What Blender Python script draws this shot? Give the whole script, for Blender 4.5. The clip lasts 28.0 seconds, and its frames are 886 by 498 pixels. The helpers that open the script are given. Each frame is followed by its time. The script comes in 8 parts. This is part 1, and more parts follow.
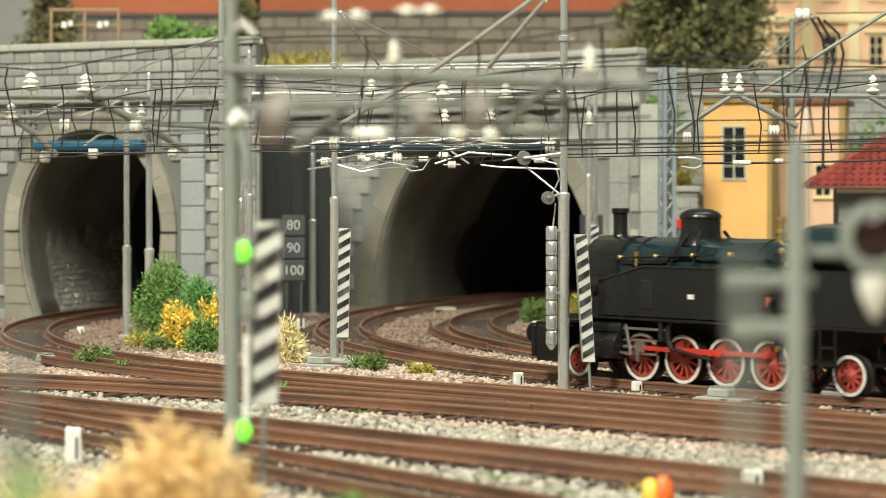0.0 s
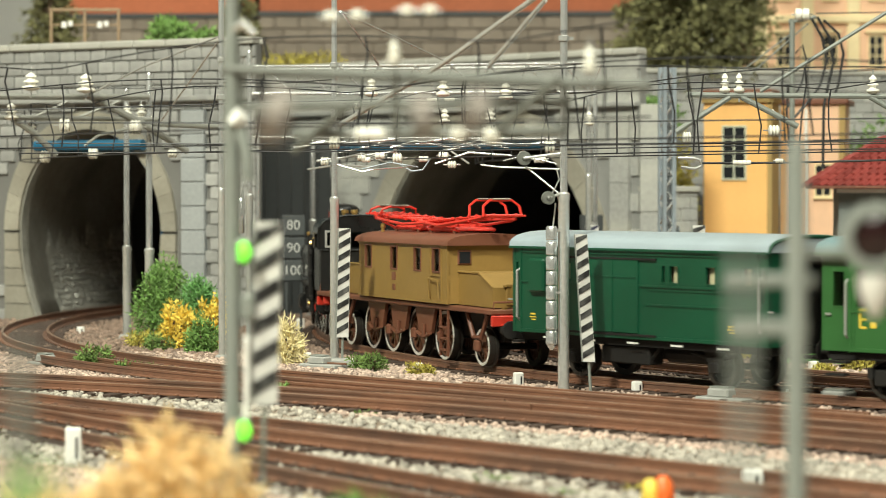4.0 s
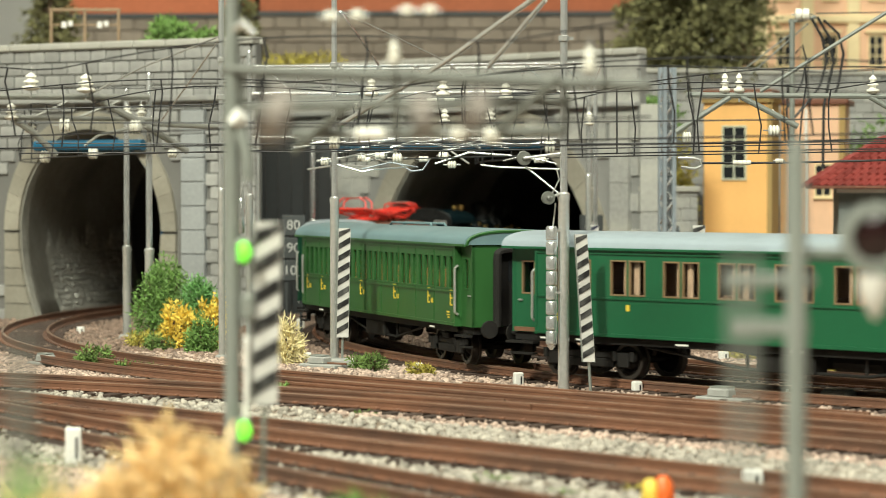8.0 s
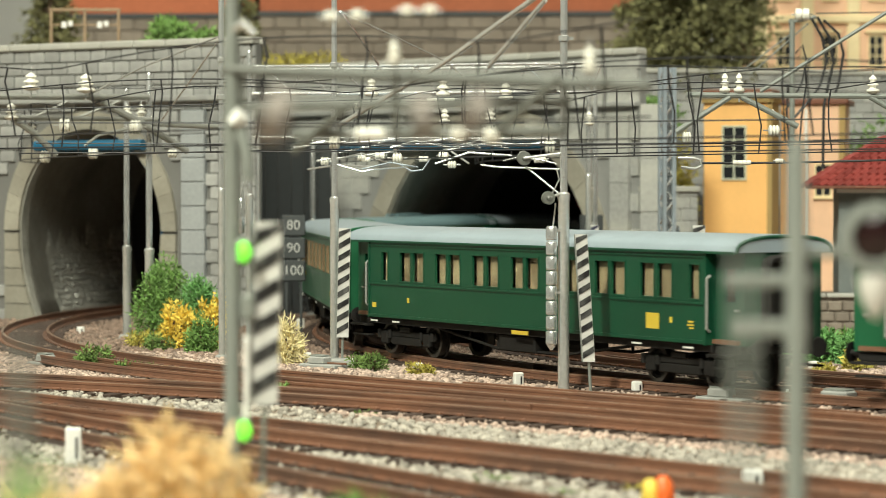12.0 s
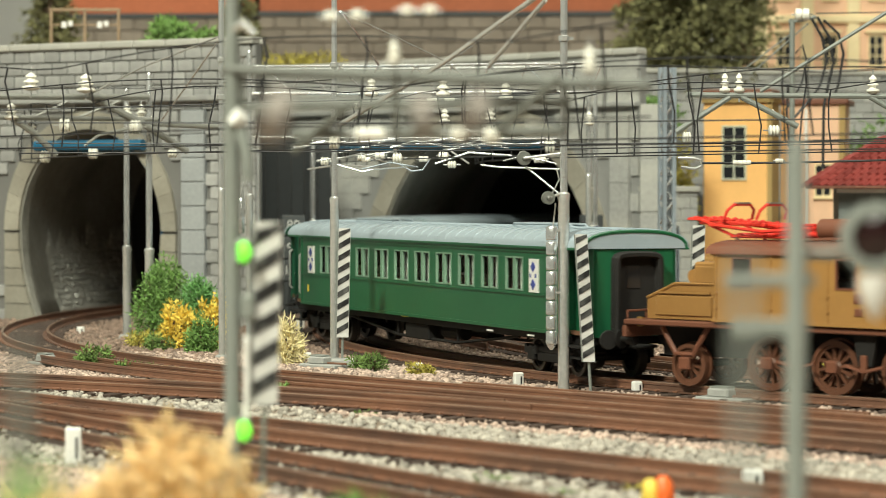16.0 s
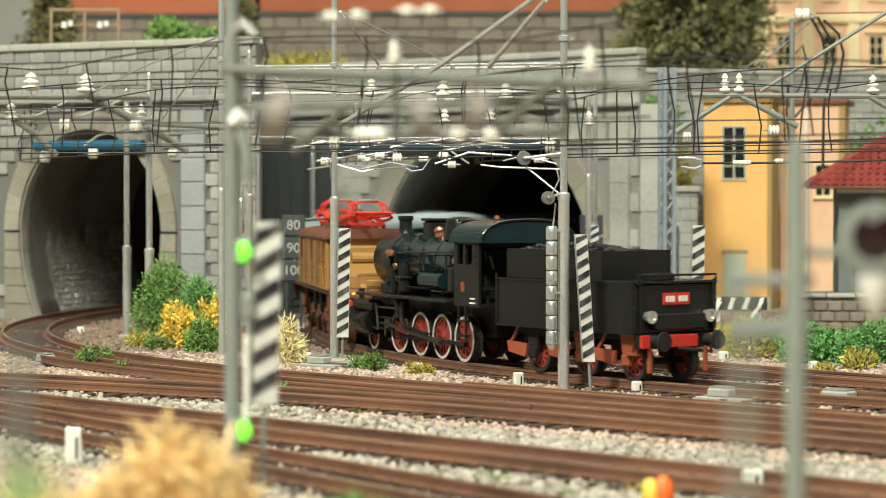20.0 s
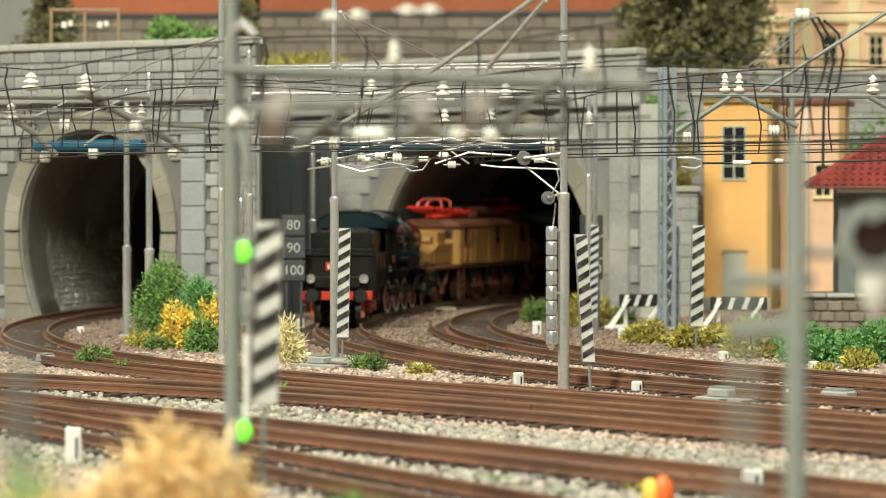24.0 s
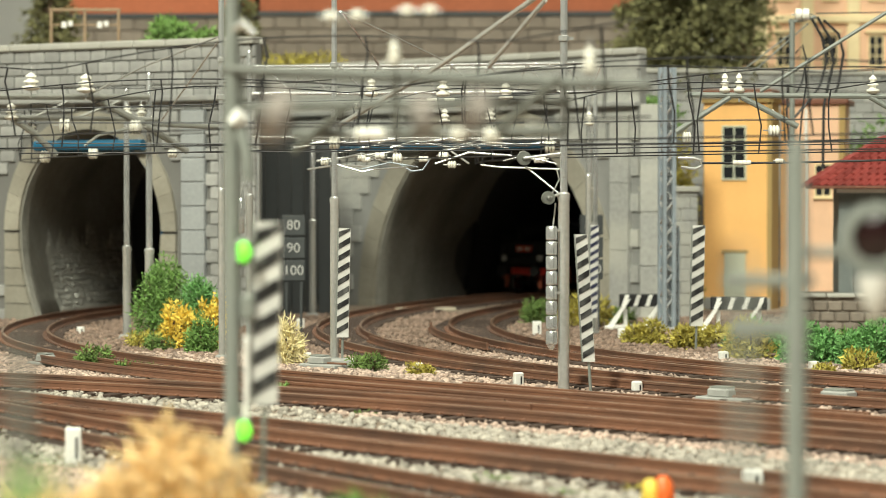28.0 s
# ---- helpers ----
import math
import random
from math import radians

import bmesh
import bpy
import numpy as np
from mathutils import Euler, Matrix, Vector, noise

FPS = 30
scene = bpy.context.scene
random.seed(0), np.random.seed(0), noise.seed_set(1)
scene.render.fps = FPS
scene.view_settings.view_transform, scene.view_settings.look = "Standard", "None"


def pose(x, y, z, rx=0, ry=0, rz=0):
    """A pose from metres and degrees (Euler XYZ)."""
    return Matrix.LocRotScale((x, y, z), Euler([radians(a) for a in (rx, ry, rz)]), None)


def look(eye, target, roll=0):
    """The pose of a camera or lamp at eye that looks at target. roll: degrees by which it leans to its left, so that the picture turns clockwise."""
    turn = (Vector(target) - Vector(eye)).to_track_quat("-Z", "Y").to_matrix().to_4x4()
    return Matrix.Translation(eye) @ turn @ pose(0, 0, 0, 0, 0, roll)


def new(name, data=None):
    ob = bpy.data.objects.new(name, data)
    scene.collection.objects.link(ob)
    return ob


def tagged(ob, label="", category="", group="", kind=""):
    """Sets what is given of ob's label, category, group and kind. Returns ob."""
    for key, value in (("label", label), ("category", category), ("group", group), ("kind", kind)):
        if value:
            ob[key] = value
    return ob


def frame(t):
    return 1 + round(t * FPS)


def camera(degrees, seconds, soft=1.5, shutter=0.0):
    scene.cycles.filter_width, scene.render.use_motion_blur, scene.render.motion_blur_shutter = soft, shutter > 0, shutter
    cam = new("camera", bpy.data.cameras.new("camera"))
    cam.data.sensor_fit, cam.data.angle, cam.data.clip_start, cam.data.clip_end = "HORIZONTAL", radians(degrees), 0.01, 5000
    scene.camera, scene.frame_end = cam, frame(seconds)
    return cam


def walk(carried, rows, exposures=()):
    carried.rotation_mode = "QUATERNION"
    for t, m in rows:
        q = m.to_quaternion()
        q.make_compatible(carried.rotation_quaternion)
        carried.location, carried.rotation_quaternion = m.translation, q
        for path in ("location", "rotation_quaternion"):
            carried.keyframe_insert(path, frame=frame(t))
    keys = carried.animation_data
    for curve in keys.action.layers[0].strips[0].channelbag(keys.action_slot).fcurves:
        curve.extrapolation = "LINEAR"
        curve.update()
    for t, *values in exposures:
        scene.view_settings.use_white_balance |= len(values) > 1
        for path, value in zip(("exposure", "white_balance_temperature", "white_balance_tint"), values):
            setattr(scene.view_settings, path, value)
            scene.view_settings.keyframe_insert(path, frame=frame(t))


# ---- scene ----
# A model railway in H0 scale. All lengths below are in millimetres; MM turns them into metres.
# x runs to the right, y away from the camera, z up; z = 0 is the top of the rails.
MM = 0.001
EYE_Z, PITCH, LENS = 54.03, 1.3133, 20.297

cam = camera(LENS, 28.0, soft=0.5, shutter=0.3)
cam.data.dof.use_dof = True
cam.data.dof.focus_distance = 770 * MM
cam.data.dof.aperture_fstop = 33.0
CAMERA_POSE = look((0, 0, EYE_Z * MM), (0, 1.0, EYE_Z * MM - math.tan(radians(PITCH))))
walk(cam, [(0.0, CAMERA_POSE), (28.0, CAMERA_POSE)], exposures=[(0.0, 0.04), (3.0, 0.04), (7.0, 0.0), (16.0, -0.08), (20.0, 0.03), (25.0, -0.04), (28.0, 0.0)])

# ---- light: a lamp over the left of the layout and two ceiling lamps of the room ----
world = bpy.data.worlds.new("world")
scene.world = world
world.use_nodes = True
world.node_tree.nodes["Background"].inputs[0].default_value = (1.0, 0.95, 0.88, 1)
world.node_tree.nodes["Background"].inputs[1].default_value = 0.02


def area_lamp(name, eye, target, size, watts, colour):
    data = bpy.data.lights.new(name, "AREA")
    data.shape, data.size, data.size_y = "RECTANGLE", size[0], size[1]
    data.energy, data.color = watts, colour
    ob = new(name, data)
    ob.matrix_world = look([c * MM for c in eye], [c * MM for c in target])
    return ob


area_lamp("key_lamp", (-560, -200, 1080), (30, 900, 0), (0.16, 0.16), 28, (0.98, 1.0, 0.82))
area_lamp("ceiling_lamp", (150, -850, 1500), (-50, 1050, 0), (0.9, 0.7), 38, (0.98, 1.0, 0.84))
area_lamp("ceiling_lamp", (300, 700, 1500), (200, 900, 0), (1.2, 0.6), 12, (0.98, 1.0, 0.84))


# ---- materials ----
def mat(name, colour, rough=0.6, metal=0.0, vary=0.12, scale=0.4, bump=0.15, second=None, spread=0.0, emit=0.0, specular=0.5, stain=0.15):
    """A procedural surface. scale: size of the grain in mm; second: a colour that stains it; spread: change from piece to piece."""
    m = bpy.data.materials.new(name)
    m.use_nodes = True
    nt = m.node_tree
    bsdf = nt.nodes["Principled BSDF"]
    N, L = nt.nodes.new, nt.links.new
    coord = N("ShaderNodeTexCoord")
    fine, wide = N("ShaderNodeTexNoise"), N("ShaderNodeTexNoise")
    fine.inputs["Scale"].default_value = 1000.0 / (scale * 4)
    fine.inputs["Detail"].default_value = 5
    wide.inputs["Scale"].default_value = 1000.0 / (scale * 60)
    wide.inputs["Detail"].default_value = 4
    for n in (fine, wide):
        L(coord.outputs["Object"], n.inputs["Vector"])
    dark = tuple(c * (1 - vary) for c in colour)
    light = tuple(min(1, c * (1 + vary)) for c in colour)
    ramp = N("ShaderNodeMix")
    ramp.data_type = "RGBA"
    ramp.inputs[6].default_value, ramp.inputs[7].default_value = (*dark, 1), (*light, 1)
    L(fine.outputs["Fac"], ramp.inputs[0])
    out = ramp.outputs[2]
    if stain:
        st = N("ShaderNodeMix")
        st.data_type = "RGBA"
        s2 = second or tuple(c * 0.6 for c in colour)
        st.inputs[7].default_value = (*s2, 1)
        rng = N("ShaderNodeMapRange")
        rng.inputs[1].default_value, rng.inputs[2].default_value = 0.42, 0.72
        rng.inputs[3].default_value, rng.inputs[4].default_value = 0.0, min(1.0, stain * 2.5)
        L(wide.outputs["Fac"], rng.inputs[0])
        L(rng.outputs[0], st.inputs[0])
        L(out, st.inputs[6])
        out = st.outputs[2]
    if spread:
        info = N("ShaderNodeObjectInfo")
        geo = N("ShaderNodeNewGeometry")
        add = N("ShaderNodeMath")
        add.operation = "ADD"
        L(info.outputs["Random"], add.inputs[0])
        L(geo.outputs["Random Per Island"], add.inputs[1])
        fr = N("ShaderNodeMath")
        fr.operation = "FRACT"
        L(add.outputs[0], fr.inputs[0])
        rg = N("ShaderNodeMapRange")
        rg.inputs[3].default_value, rg.inputs[4].default_value = 1 - spread, 1 + spread
        L(fr.outputs[0], rg.inputs[0])
        hsv = N("ShaderNodeHueSaturation")
        L(rg.outputs[0], hsv.inputs["Value"])
        L(out, hsv.inputs["Color"])
        out = hsv.outputs[0]
    L(out, bsdf.inputs["Base Color"])
    rr = N("ShaderNodeMapRange")
    rr.inputs[3].default_value, rr.inputs[4].default_value = max(0.02, rough - 0.1), min(1, rough + 0.1)
    L(wide.outputs["Fac"], rr.inputs[0])
    L(rr.outputs[0], bsdf.inputs["Roughness"])
    bsdf.inputs["Metallic"].default_value = metal
    bsdf.inputs["Specular IOR Level"].default_value = specular
    if bump:
        bp = N("ShaderNodeBump")
        bp.inputs["Strength"].default_value = bump
        bp.inputs["Distance"].default_value = scale * 0.5 * MM
        L(fine.outputs["Fac"], bp.inputs["Height"])
        L(bp.outputs[0], bsdf.inputs["Normal"])
    if emit:
        bsdf.inputs["Emission Color"].default_value = (*colour, 1)
        bsdf.inputs["Emission Strength"].default_value = emit
    return m


def glass(name, tint=(0.75, 0.8, 0.78)):
    m = bpy.data.materials.new(name)
    m.use_nodes = True
    b = m.node_tree.nodes["Principled BSDF"]
    b.inputs["Base Color"].default_value = (*tint, 1)
    b.inputs["Roughness"].default_value = 0.05
    b.inputs["Transmission Weight"].default_value = 1.0
    b.inputs["IOR"].default_value = 1.1
    return m


STONE = mat("grey_stone", (0.345, 0.343, 0.328), 0.85, vary=0.22, scale=0.35, bump=0.6, spread=0.16, stain=0.34, second=(0.19, 0.19, 0.185))
STONE_LIGHT = mat("pale_stone", (0.31, 0.29, 0.238), 0.85, vary=0.22, scale=0.5, bump=0.6, spread=0.14, second=(0.22, 0.2, 0.16), stain=0.4)
STONE_BLUE = mat("blue_grey_stone", (0.33, 0.345, 0.35), 0.8, vary=0.2, scale=0.4, bump=0.4, spread=0.08)
STONE_PALE = mat("mottled_pale_stone", (0.33, 0.33, 0.315), 0.85, vary=0.3, scale=0.45, bump=0.5, spread=0.05, stain=0.38, second=(0.47, 0.46, 0.41))
MORTAR_PALE = mat("pale_mortar", (0.25, 0.25, 0.24), 0.95, scale=0.4)
MORTAR = mat("mortar", (0.17, 0.167, 0.157), 0.95, scale=0.3)
CAP = mat("coping_stone", (0.42, 0.41, 0.37), 0.8, vary=0.12, scale=0.4, spread=0.06)
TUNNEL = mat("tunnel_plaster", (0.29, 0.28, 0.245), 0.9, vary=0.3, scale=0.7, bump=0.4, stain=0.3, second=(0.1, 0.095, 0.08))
# the gloom deep inside the tunnels, put into the colour
TUNNEL_DARK = mat("tunnel_depth_gloom", (0.08, 0.075, 0.07), 0.9, vary=0.3, scale=0.7, bump=0.3)
ROCK = mat("grey_rock", (0.4, 0.39, 0.35), 0.38, vary=0.35, scale=0.5, bump=0.6)
RAIL = mat("rusty_rail", (0.2, 0.095, 0.058), 0.42, metal=0.0, vary=0.25, scale=0.6, bump=0.2, second=(0.085, 0.05, 0.037), stain=0.4)
RAIL_HEAD = mat("worn_rail_head", (0.36, 0.235, 0.17), 0.3, metal=0.35, vary=0.3, scale=0.5, bump=0.15, second=(0.17, 0.085, 0.05), stain=0.4)
SLEEPER = mat("brown_sleeper", (0.058, 0.037, 0.028), 0.8, vary=0.25, scale=0.4, spread=0.25)
BALLAST = mat("ballast_stone", (0.41, 0.31, 0.255), 0.9, vary=0.2, scale=0.3, spread=0.55, second=(0.3, 0.2, 0.15))
BALLAST_BROWN = mat("brown_ballast_stone", (0.25, 0.175, 0.135), 0.9, vary=0.2, scale=0.3, spread=0.4, second=(0.12, 0.075, 0.05))
BALLAST_PALE = mat("pale_ballast_stone", (0.34, 0.31, 0.265), 0.9, vary=0.25, scale=0.3, spread=0.38, second=(0.38, 0.33, 0.27))
GROUND = mat("gravel_ground", (0.26, 0.205, 0.16), 0.95, vary=0.35, scale=0.5, bump=0.8, stain=0.3, second=(0.17, 0.12, 0.08))
STEEL = mat("grey_steel", (0.68, 0.69, 0.67), 0.22, metal=0.6, vary=0.2, scale=0.35, bump=0.4, stain=0.2)
STEEL_BRIGHT = mat("bright_steel", (0.82, 0.83, 0.83), 0.17, metal=0.78, vary=0.15, scale=0.35, bump=0.3)
GALVANISED = mat("dull_galvanised_steel", (0.27, 0.27, 0.245), 0.45, metal=0.2, vary=0.15, scale=0.4, bump=0.2, stain=0.2)
PALE_GREY = mat("pale_grey_paint", (0.21, 0.225, 0.205), 0.5, vary=0.08, scale=0.5, bump=0.05)
WIRE = mat("black_wire", (0.02, 0.02, 0.022), 0.5, vary=0.1, bump=0)
PORCELAIN = mat("white_porcelain", (0.82, 0.8, 0.72), 0.18, vary=0.04, bump=0, stain=0.05)
WHITE = mat("white_paint", (0.78, 0.77, 0.73), 0.5, vary=0.05, scale=0.4, bump=0.1, stain=0.08)
BLACK = mat("black_paint", (0.018, 0.018, 0.02), 0.45, vary=0.2, bump=0.1)
CONCRETE = mat("concrete", (0.36, 0.36, 0.34), 0.85, vary=0.15, scale=0.4, bump=0.3)
BOARD_WHITE = mat("worn_white_board", (0.6, 0.59, 0.56), 0.5, vary=0.12, scale=0.12, bump=0.15, stain=0.22, second=(0.3, 0.29, 0.27))
BOARD_BLACK = mat("worn_black_board", (0.012, 0.012, 0.013), 0.42, vary=0.3, scale=0.05, bump=0.2, stain=0.2, second=(0.2, 0.2, 0.19))
RIM_WHITE = mat("dull_white_rim", (0.62, 0.6, 0.56), 0.45, vary=0.1, scale=0.3, bump=0.05, stain=0.2)
LOCO_BLACK = mat("loco_black", (0.013, 0.0132, 0.0132), 0.25, specular=0.35, vary=0.2, scale=0.3, bump=0.05, stain=0.1)
LOCO_GREEN = mat("boiler_dark_green", (0.0075, 0.021, 0.0255), 0.17, vary=0.15, scale=0.3, bump=0.05)
RED = mat("red_paint", (0.55, 0.035, 0.02), 0.4, vary=0.12, scale=0.3, bump=0.05)
WHEEL_RED = mat("wheel_red", (0.33, 0.045, 0.03), 0.45, vary=0.15, scale=0.3, bump=0.05)
PANTO_RED = mat("pantograph_red", (0.68, 0.04, 0.025), 0.35, vary=0.1, bump=0)
TAN = mat("tan_brown_paint", (0.27, 0.165, 0.045), 0.5, vary=0.08, scale=0.4, bump=0.05, stain=0.1)
OCHRE = mat("ochre_brown_paint", (0.34, 0.175, 0.05), 0.5, vary=0.08, scale=0.4, bump=0.05, stain=0.1)
ROOF_BROWN = mat("red_brown_paint", (0.17, 0.062, 0.034), 0.5, vary=0.12, scale=0.4, bump=0.05)
WHEEL_BROWN = mat("wheel_brown", (0.12, 0.048, 0.026), 0.45, vary=0.15, scale=0.3, bump=0.05)
TREAD = mat("dark_wheel_steel", (0.07, 0.062, 0.055), 0.4, metal=0.6, vary=0.15, bump=0)
TYRE_STEEL = mat("worn_tyre_steel", (0.42, 0.38, 0.34), 0.3, metal=0.8, vary=0.1, bump=0)
GREEN = mat("coach_green", (0.012, 0.105, 0.045), 0.35, vary=0.06, scale=0.5, bump=0.03, stain=0.05)
GREEN_OLIVE = mat("coach_leaf_green", (0.03, 0.115, 0.03), 0.38, vary=0.06, scale=0.5, bump=0.03, stain=0.05)
GREEN_DEEP = mat("coach_deep_green", (0.006, 0.066, 0.032), 0.33, vary=0.06, scale=0.5, bump=0.03, stain=0.05)
ROOF_GREY = mat("coach_roof_grey", (0.31, 0.37, 0.41), 0.42, vary=0.06, scale=0.5, bump=0.05, stain=0.08)
ROOF_GREEN = mat("coach_roof_grey_green", (0.15, 0.24, 0.26), 0.42, vary=0.06, scale=0.5, bump=0.05, stain=0.08)
UNDER = mat("underframe_black", (0.02, 0.0185, 0.0175), 0.65, specular=0.2, vary=0.2, scale=0.3, bump=0.1)
INTERIOR_ORANGE = mat("orange_brown_seats", (0.66, 0.3, 0.1), 0.7, vary=0.2, scale=0.6, stain=0.2)
LATTICE = mat("blue_grey_steel", (0.34, 0.39, 0.44), 0.4, metal=0.25, vary=0.1, scale=0.4, bump=0.05)
MAST_GREY = mat("dull_grey_paint", (0.13, 0.135, 0.12), 0.6, vary=0.1, scale=0.4, bump=0.05)
PINK_CLAY = mat("pinkish_clay", (0.27, 0.235, 0.21), 0.6, vary=0.1, bump=0)
INTERIOR = mat("coach_interior_brown", (0.2, 0.1, 0.055), 0.7, vary=0.2, scale=0.6, stain=0.2)
CURTAIN = mat("cream_curtain", (0.46, 0.29, 0.2), 0.8, vary=0.15, scale=0.5)
CURTAIN_PALE = mat("pale_straw_curtain", (0.62, 0.52, 0.34), 0.8, vary=0.2, scale=0.4, stain=0.25)
BLIND = mat("straw_brown_blind", (0.33, 0.245, 0.145), 0.7, vary=0.35, scale=0.25, stain=0.4, second=(0.2, 0.13, 0.07))
CURTAIN_WHITE = mat("grey_white_curtain", (0.5, 0.52, 0.46), 0.7, vary=0.2, scale=0.4, stain=0.3)
FRAME_GREEN = mat("pale_green_window_frame", (0.2, 0.32, 0.23), 0.4, vary=0.1, bump=0)
COPPER = mat("copper_fittings", (0.7, 0.32, 0.18), 0.3, metal=0.9, vary=0.1, bump=0)
FRAME_BROWN = mat("brown_window_frame", (0.24, 0.16, 0.085), 0.5, vary=0.08, bump=0)
SILVER = mat("silver_frame", (0.55, 0.55, 0.53), 0.35, metal=0.6, vary=0.05, bump=0)
YELLOW = mat("yellow_lettering", (0.75, 0.55, 0.06), 0.5, vary=0.05, bump=0)
BRASS = mat("brass", (0.65, 0.42, 0.14), 0.3, metal=0.9, vary=0.08, bump=0)
TENDER_ORANGE = mat("rusty_orange_paint", (0.36, 0.085, 0.04), 0.5, vary=0.15, scale=0.3, bump=0.05)
COAL = mat("coal", (0.012, 0.012, 0.013), 0.5, vary=0.3, scale=0.3, bump=0.4)
GLASS = glass("window_glass")
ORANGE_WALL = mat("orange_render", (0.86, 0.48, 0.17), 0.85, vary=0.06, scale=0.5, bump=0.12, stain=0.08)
# brown trim, and the tower's side with its shade put into the colour
TRIM_AND_SHADE_BROWN = mat("ochre_brown_trim_and_shade", (0.38, 0.26, 0.10), 0.85, vary=0.08, scale=0.5, bump=0.1)
ROOF_TILE = mat("red_roof_tile", (0.25, 0.04, 0.033), 0.6, vary=0.15, scale=0.5, bump=0.2, spread=0.12)
BRICK = mat("orange_brick", (0.40, 0.12, 0.055), 0.85, vary=0.2, scale=0.9, bump=0.2, spread=0.12)
BASE_STONE = mat("brown_stone_base", (0.22, 0.185, 0.15), 0.9, vary=0.2, scale=0.9, bump=0.3, spread=0.15)
CREAM = mat("cream_stucco", (0.8, 0.66, 0.4), 0.85, vary=0.06, scale=0.5, bump=0.1)
PINK = mat("pink_stucco", (0.78, 0.5, 0.33), 0.85, vary=0.06, scale=0.5, bump=0.1)
FRAME_PALE = mat("grey_green_door", (0.55, 0.57, 0.44), 0.6, vary=0.08, scale=0.4, bump=0.1)
DARK_GLASS = mat("dark_pane", (0.02, 0.022, 0.025), 0.1, vary=0.1, bump=0)
NEEDLE = mat("pine_needles", (0.17, 0.165, 0.07), 0.8, vary=0.3, scale=0.4, bump=0, spread=0.5)
LEAF = mat("green_foam_foliage", (0.185, 0.33, 0.085), 0.8, vary=0.3, scale=0.3, bump=0, spread=0.4)
LEAF_BLUE = mat("blue_green_foliage", (0.16, 0.36, 0.11), 0.8, vary=0.3, scale=0.3, bump=0, spread=0.35)
LEAF_DARK = mat("dark_olive_foliage", (0.15, 0.24, 0.06), 0.8, vary=0.3, scale=0.3, bump=0, spread=0.4)
LEAF_OLIVE = mat("olive_yellow_foliage", (0.42, 0.36, 0.07), 0.8, vary=0.3, scale=0.3, bump=0, spread=0.35)
LEAF_YELLOW = mat("yellow_foliage", (0.85, 0.62, 0.10), 0.8, vary=0.2, scale=0.3, bump=0, spread=0.25)
LEAF_CREAM = mat("pale_yellow_lichen", (0.84, 0.74, 0.42), 0.8, vary=0.15, scale=0.3, bump=0, spread=0.2)
STRAW = mat("straw_grass", (0.84, 0.61, 0.3), 0.85, vary=0.2, scale=0.3, bump=0, spread=0.3)
TRUNK = mat("bark", (0.1, 0.065, 0.04), 0.9, vary=0.3, scale=0.4, bump=0.4)
GREEN_GLOW = mat("lit_green_lamp", (0.2, 0.9, 0.06), 0.4, vary=0, bump=0, emit=0.8, stain=0)
LENS_DARK = mat("dark_lens", (0.02, 0.008, 0.008), 0.12, vary=0, bump=0, stain=0)
BLUE_SIGN = mat("blue_lettering", (0.03, 0.06, 0.3), 0.5, vary=0, bump=0)
PLASTER = mat("room_plaster", (0.78, 0.77, 0.74), 0.9, vary=0.04, scale=6, bump=0.05)
ORANGE_LAMP = mat("orange_plastic", (0.9, 0.16, 0.03), 0.4, vary=0.05, bump=0)
LEMON = mat("yellow_plastic", (0.9, 0.65, 0.1), 0.4, vary=0.05, bump=0)


